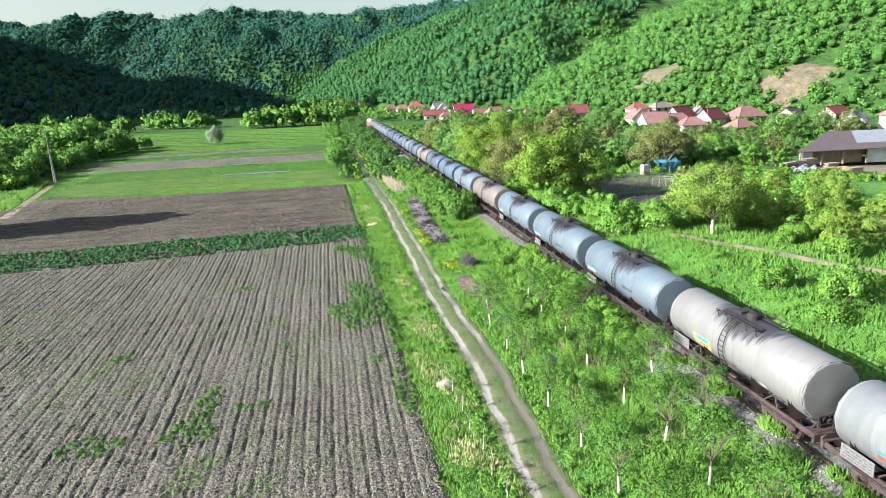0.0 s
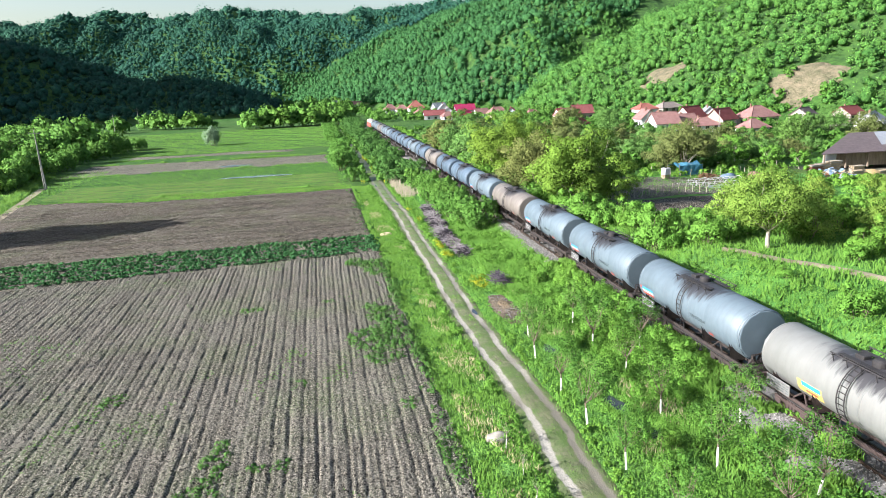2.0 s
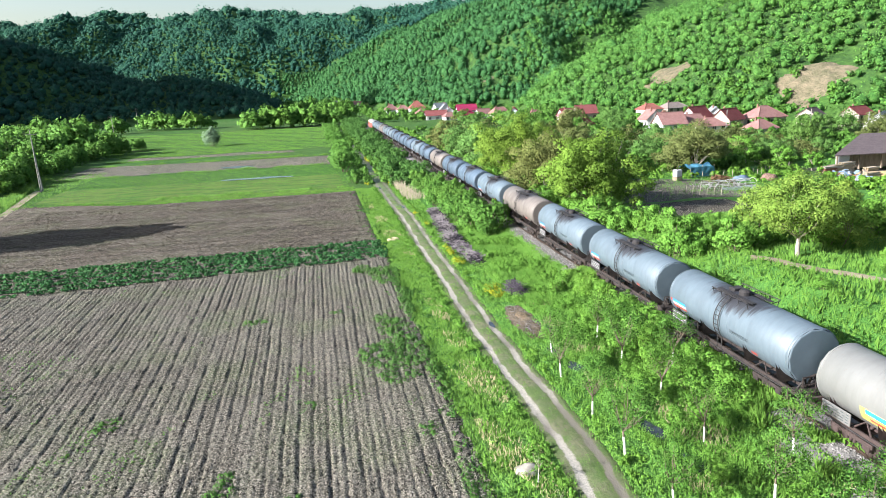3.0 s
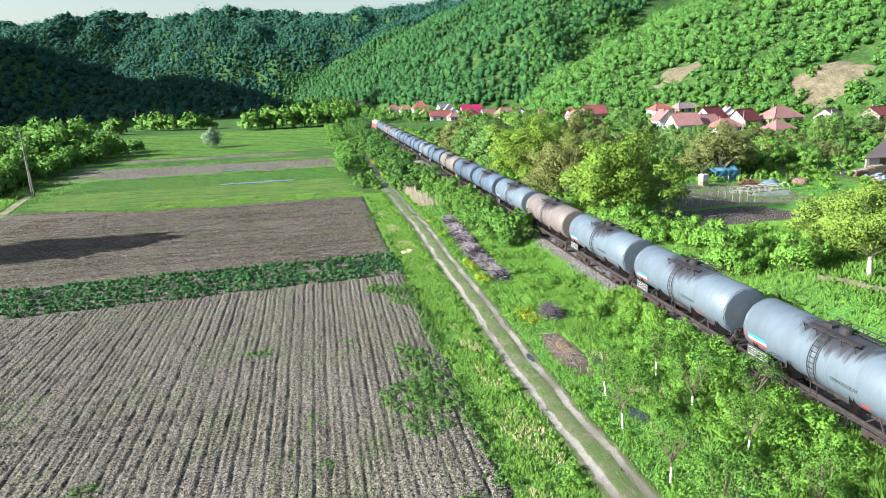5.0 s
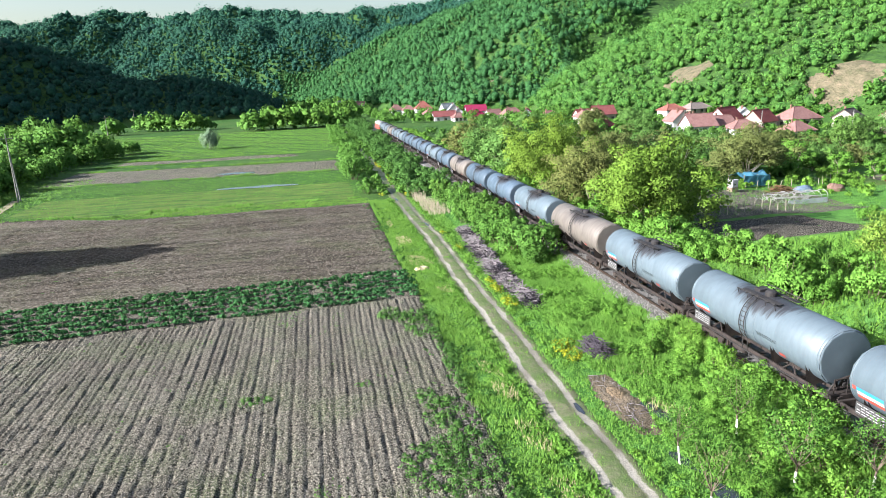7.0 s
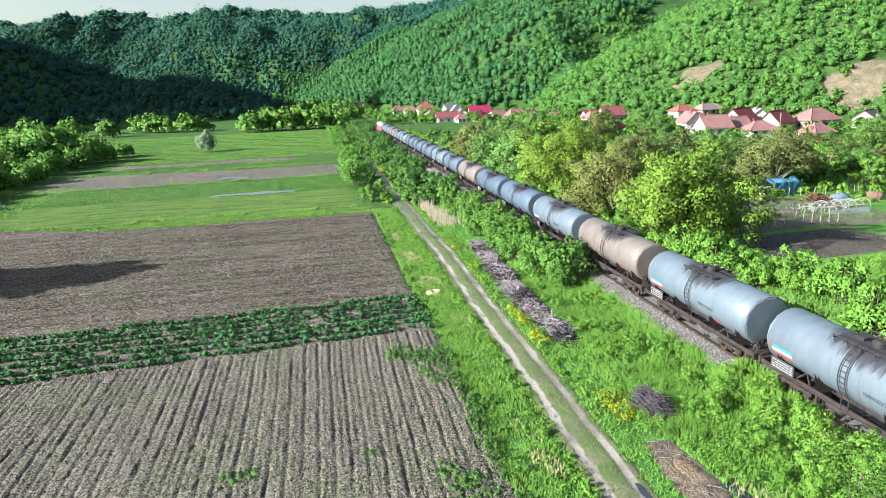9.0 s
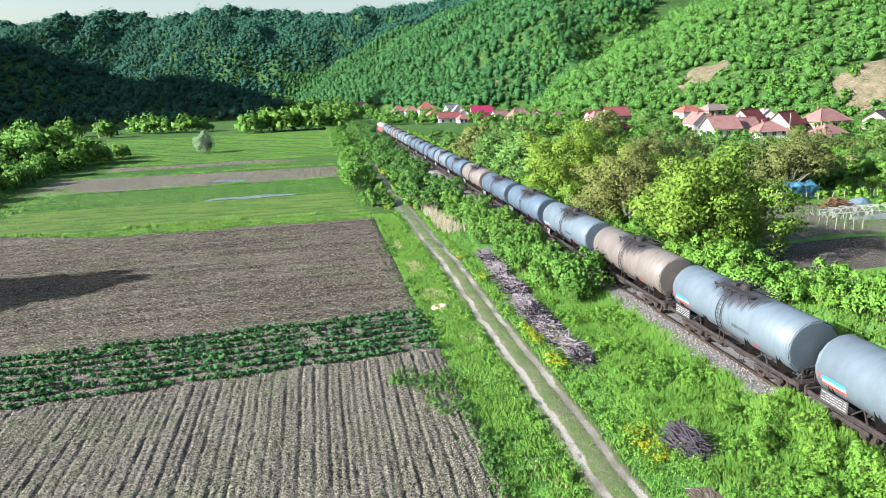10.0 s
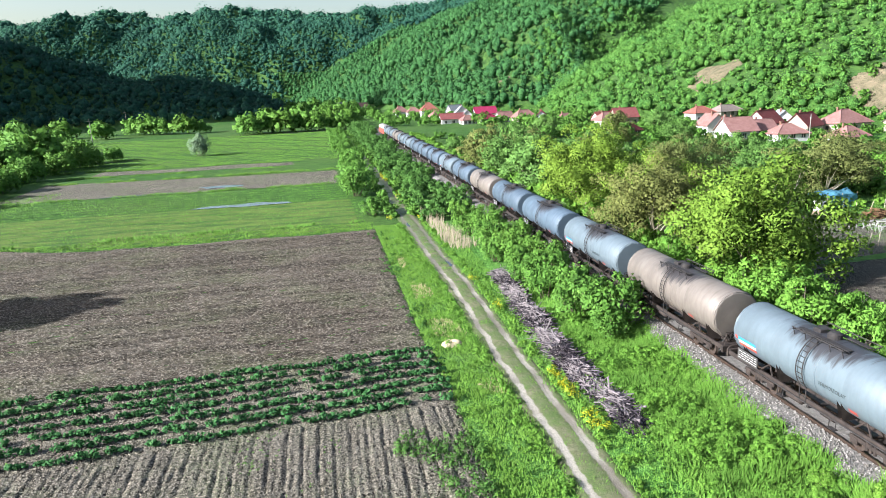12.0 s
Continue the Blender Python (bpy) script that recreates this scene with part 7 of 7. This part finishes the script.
def tarp_shelter(x, y):
    z = float(land(x, y))
    t = thing("tarp_shelter", "turquoise tarpaulin shelter on wooden poles under a tree", "shelter", "", pose(x, y, z, 0, 0, 5))
    tarp = plain("turquoise_tarp", (0.03, 0.13, 0.21), (0.08, 0.24, 0.36), 1.6, 0.6, 0, 0.8, 0.15, 6)
    us, vs = np.linspace(-2.6, 2.6, 17), np.linspace(-2, 2, 9)
    U, V = np.meshgrid(us, vs)
    Z = 2.3 - 0.35 * np.abs(V) + 0.3 * waves(U, V, 2.2, 51)
    i = np.arange(8)[:, None] * 17 + np.arange(16)[None]
    F = np.stack([i, i + 1, i + 18, i + 17], -1).reshape(-1, 4)
    part("roof_sheet", Geo().put(np.stack([U, V, Z], -1), F), tarp, t, "", True)
    Z2 = 0.1 + (V + 2) / 4 * 1.9
    part("side_sheet", Geo().put(np.stack([U, -2.0 + 0.12 * waves(U, V, 1.6, 52), Z2], -1), F), tarp, t, "", True)
    for px in (-2.5, 0, 2.5):
        for py in (-1.9, 1.9):
            part("pole", Geo().tube([(px, py, 0), (px, py, 2.2)], 0.05, 6), TIMBER, t)


tarp_shelter(67.5, 123)
boulder("brick_mound", "small heap of reddish rubble in the garden", 76, 113.5, 1.7, 1.1, 1.2, plain("reddish_rubble", (0.2, 0.115, 0.09), (0.36, 0.235, 0.19), 2.5, 0.95, 0, 1.0, 0.3, 9), 9, "heap")
stick_heap("brown_wood_heap", "heap of rusty brown poles and branches in the garden", [(67, 114, 2.3, 1.1, 1.3, 170)], plain("rusty_brown_wood", (0.08, 0.045, 0.025), (0.22, 0.13, 0.07), 1.2, 0.9), 405, 1.6, (1.0, 0.2), 0.7, 1.6)
boulder("covered_heap", "low heap under a dull blue sheet in the garden", 71.3, 114.8, 1.6, 1.0, 1.0, plain("dull_blue_sheet", (0.1, 0.15, 0.23), (0.2, 0.27, 0.36), 1.8, 0.6, 0, 0.8, 0.2, 5), 10, "heap")
for i, (x, y, h) in enumerate([(80, 131, 5.2), (85.5, 134, 5.8), (90.5, 129.5, 5.0), (75.5, 134.5, 5.4), (95, 126, 4.6), (88, 140, 6.0)]):
    stock.place("g%d" % (i % 2), lambda i=i: tree("garden_tree", "fresh green garden tree on a bare slanting trunk", 160 + i, 5.0, 2.6, 0.11, 0.36, 50, 70, 0.14, LEAF_BRIGHT, PALE_BARK, 0, "tree", "", 0.26, 5), x, y, h / 5.0, rng.uniform(0, 6.28))
STAVE = Geo().tube([(0, 0, -0.1), (0.02, 0, 1.3)], [0.06, 0.045], 6).mesh("post", PALE_BARK)


def fence(label, pts, gap, scale=1.0):
    x0, y0 = pts[0]
    f = thing("fence", label, "fence", "", pose(x0, y0, float(land(x0, y0))))
    line = Geo()
    rr = np.random.default_rng(int(x0 * 10))
    for (ax, ay), (bx, by) in zip(pts, pts[1:]):
        n = int(math.hypot(bx - ax, by - ay) / gap)
        for k in range(n):
            t = k / n
            x, y = ax + (bx - ax) * t, ay + (by - ay) * t
            p = new("post", STAVE)
            p.parent = f
            p.matrix_basis = Matrix.Translation((x - x0, y - y0, float(land(x, y) - land(x0, y0)))) @ pose(0, 0, 0, rr.normal(0, 5), rr.normal(0, 5), rr.uniform(0, 360)) @ Matrix.Diagonal((scale, scale, scale * rr.uniform(0.8, 1.15), 1))
        q = [(ax + (bx - ax) * t - x0, ay + (by - ay) * t - y0, float(land(ax + (bx - ax) * t, ay + (by - ay) * t) - land(x0, y0))) for t in np.linspace(0, 1, max(2, n // 2))]
        for hgt in (0.4, 0.8, 1.1):
            line.tube([(a, b, c + hgt * scale) for a, b, c in q], 0.012, 3)
    part("wire", line, RAIL, f)


fence("old garden fence of pale wooden posts and wire", [(28.2, 92), (28.6, 140), (28.4, 190)], 3.0)
fence("low garden fence of thin posts by the plot", [(38, 97), (47, 98), (58, 98.5)], 1.2, 1.0)
fence("garden fence of thin posts behind the beds", [(60, 122), (76, 118), (92, 128)], 1.8)

# ---- power line ----
CONCRETE = plain("pole_concrete", (0.2, 0.195, 0.19), (0.3, 0.29, 0.28), 2, 0.9)


def power_pole(x, y, h, yaw, strut):
    p = thing("power_pole", "grey concrete power pole with cross-arm and insulators", "utility pole", "power line poles", pose(x, y, float(land(x, y)), 0, 0, yaw))
    part("mast", Geo().tube([(0, 0, -0.3), (0, 0, h)], [0.15, 0.08], 8), CONCRETE, p)
    if strut:
        part("strut", Geo().tube([(0.0, 1.9, -0.3), (0, 0.1, h * 0.86)], [0.14, 0.08], 8), CONCRETE, p)
    part("cross_arm", Geo().box(-1.1, 1.1, -0.07, 0.07, h - 0.9, h - 0.76), CONCRETE, p)
    for k in (-1, 0, 1):
        z = h if k == 0 else h - 0.76
        part("insulator", Geo().tube([(k, 0, z), (k, 0, z + 0.08), (k, 0, z + 0.22)], [0.05, 0.08, 0.03], 8), PLATE, p)


POLES = [(-33.5, 49.4, 12.0), (-57, 153.5, 12.2), (-85, 310, 11), (-112, 462, 11)]
for k, (x, y, h) in enumerate(POLES):
    power_pole(x, y, h, 10, k == 1)
for (ax, ay, ah), (bx, by, bh) in zip(POLES, POLES[1:]):
    for k in (-1, 0, 1):
        za, zb = float(land(ax, ay)) + ah + (0.2 if k == 0 else -0.55), float(land(bx, by)) + bh + (0.2 if k == 0 else -0.55)
        span = Geo().tube([(ax + k + (bx - ax) * t, ay + (by - ay) * t, za + (zb - za) * t - 4.4 * t * (1 - t)) for t in np.linspace(0, 1, 14)], 0.012, 3)
        tagged(part("power_cable", span, RAIL), "thin overhead cable sagging between concrete poles", "cable", "overhead cables")
for x, y, h in ((139, 181, 8), (118, 190, 7.5), (98, 196, 7.5), (150, 172, 8)):
    power_pole(x, y, h, 60, False)

# ---- sleepers ----
SLEEP = Geo().box(-1.25, 1.25, -0.12, 0.12, RAIL_TOP - 0.3, RAIL_TOP - 0.16, cut=0.015).mesh("sleeper", SLEEPER)
bed_ob = bpy.data.objects["ballast_bed"]
for k in range(190):
    s = new("sleeper", SLEEP)
    s.parent = bed_ob
    s.matrix_basis = pose(TRACK + random.uniform(-0.03, 0.03), 12 + k * 0.62, random.uniform(-0.01, 0.0), 0, 0, random.uniform(-0.6, 0.6))
rest = Geo()
for k in range(360):
    rest.box(TRACK - 1.25, TRACK + 1.25, 129.9 + k * 0.6, 130.14 + k * 0.6, RAIL_TOP - 0.3, RAIL_TOP - 0.17)
tagged(part("far_sleeper", rest, SLEEPER, bed_ob), "", "", "", "stuff")


def ballast_stones():
    """Loose crushed stones along the near shoulder."""
    r = np.random.default_rng(371)
    n = 11000
    x, y = r.uniform(18.4, 20.5, n), r.uniform(16, 104, n)
    ok = (y > 58) | (waves(x, y, 4, 79) < 0.3)
    x, y = x[ok], y[ok]
    z = land(x, y) + ballast(x, y)
    eight = np.array([(1, 0, 0), (-1, 0, 0), (0, 1, 0), (0, -1, 0), (0, 0, 1), (0, 0, -1)], float)
    tri = np.array([(0, 2, 4), (2, 1, 4), (1, 3, 4), (3, 0, 4), (2, 0, 5), (1, 2, 5), (3, 1, 5), (0, 3, 5)])
    s = r.uniform(0.03, 0.075, (len(x), 1, 1)) * r.uniform(0.6, 1.3, (len(x), 6, 1))
    v = np.stack([x, y, z + 0.015], 1)[:, None] + eight[None] * s
    g = Geo().put(v.reshape(-1, 3), (tri[None] + 6 * np.arange(len(x))[:, None, None]).reshape(-1, 3))
    stone = Nodes("loose_ballast")
    tone = stone.add("ShaderNodeNewGeometry").outputs["Random Per Island"]
    stone = stone.surface(stone.ramp(tone, (0.0, (0.1, 0.095, 0.09)), (0.6, (0.19, 0.184, 0.18)), (1.0, (0.31, 0.3, 0.295))), 0.95, 0, None, 0.1)
    tagged(part("ballast_stones", g, stone), "loose grey crushed stones beside the rail", "gravel", "", "stuff")


ballast_stones()
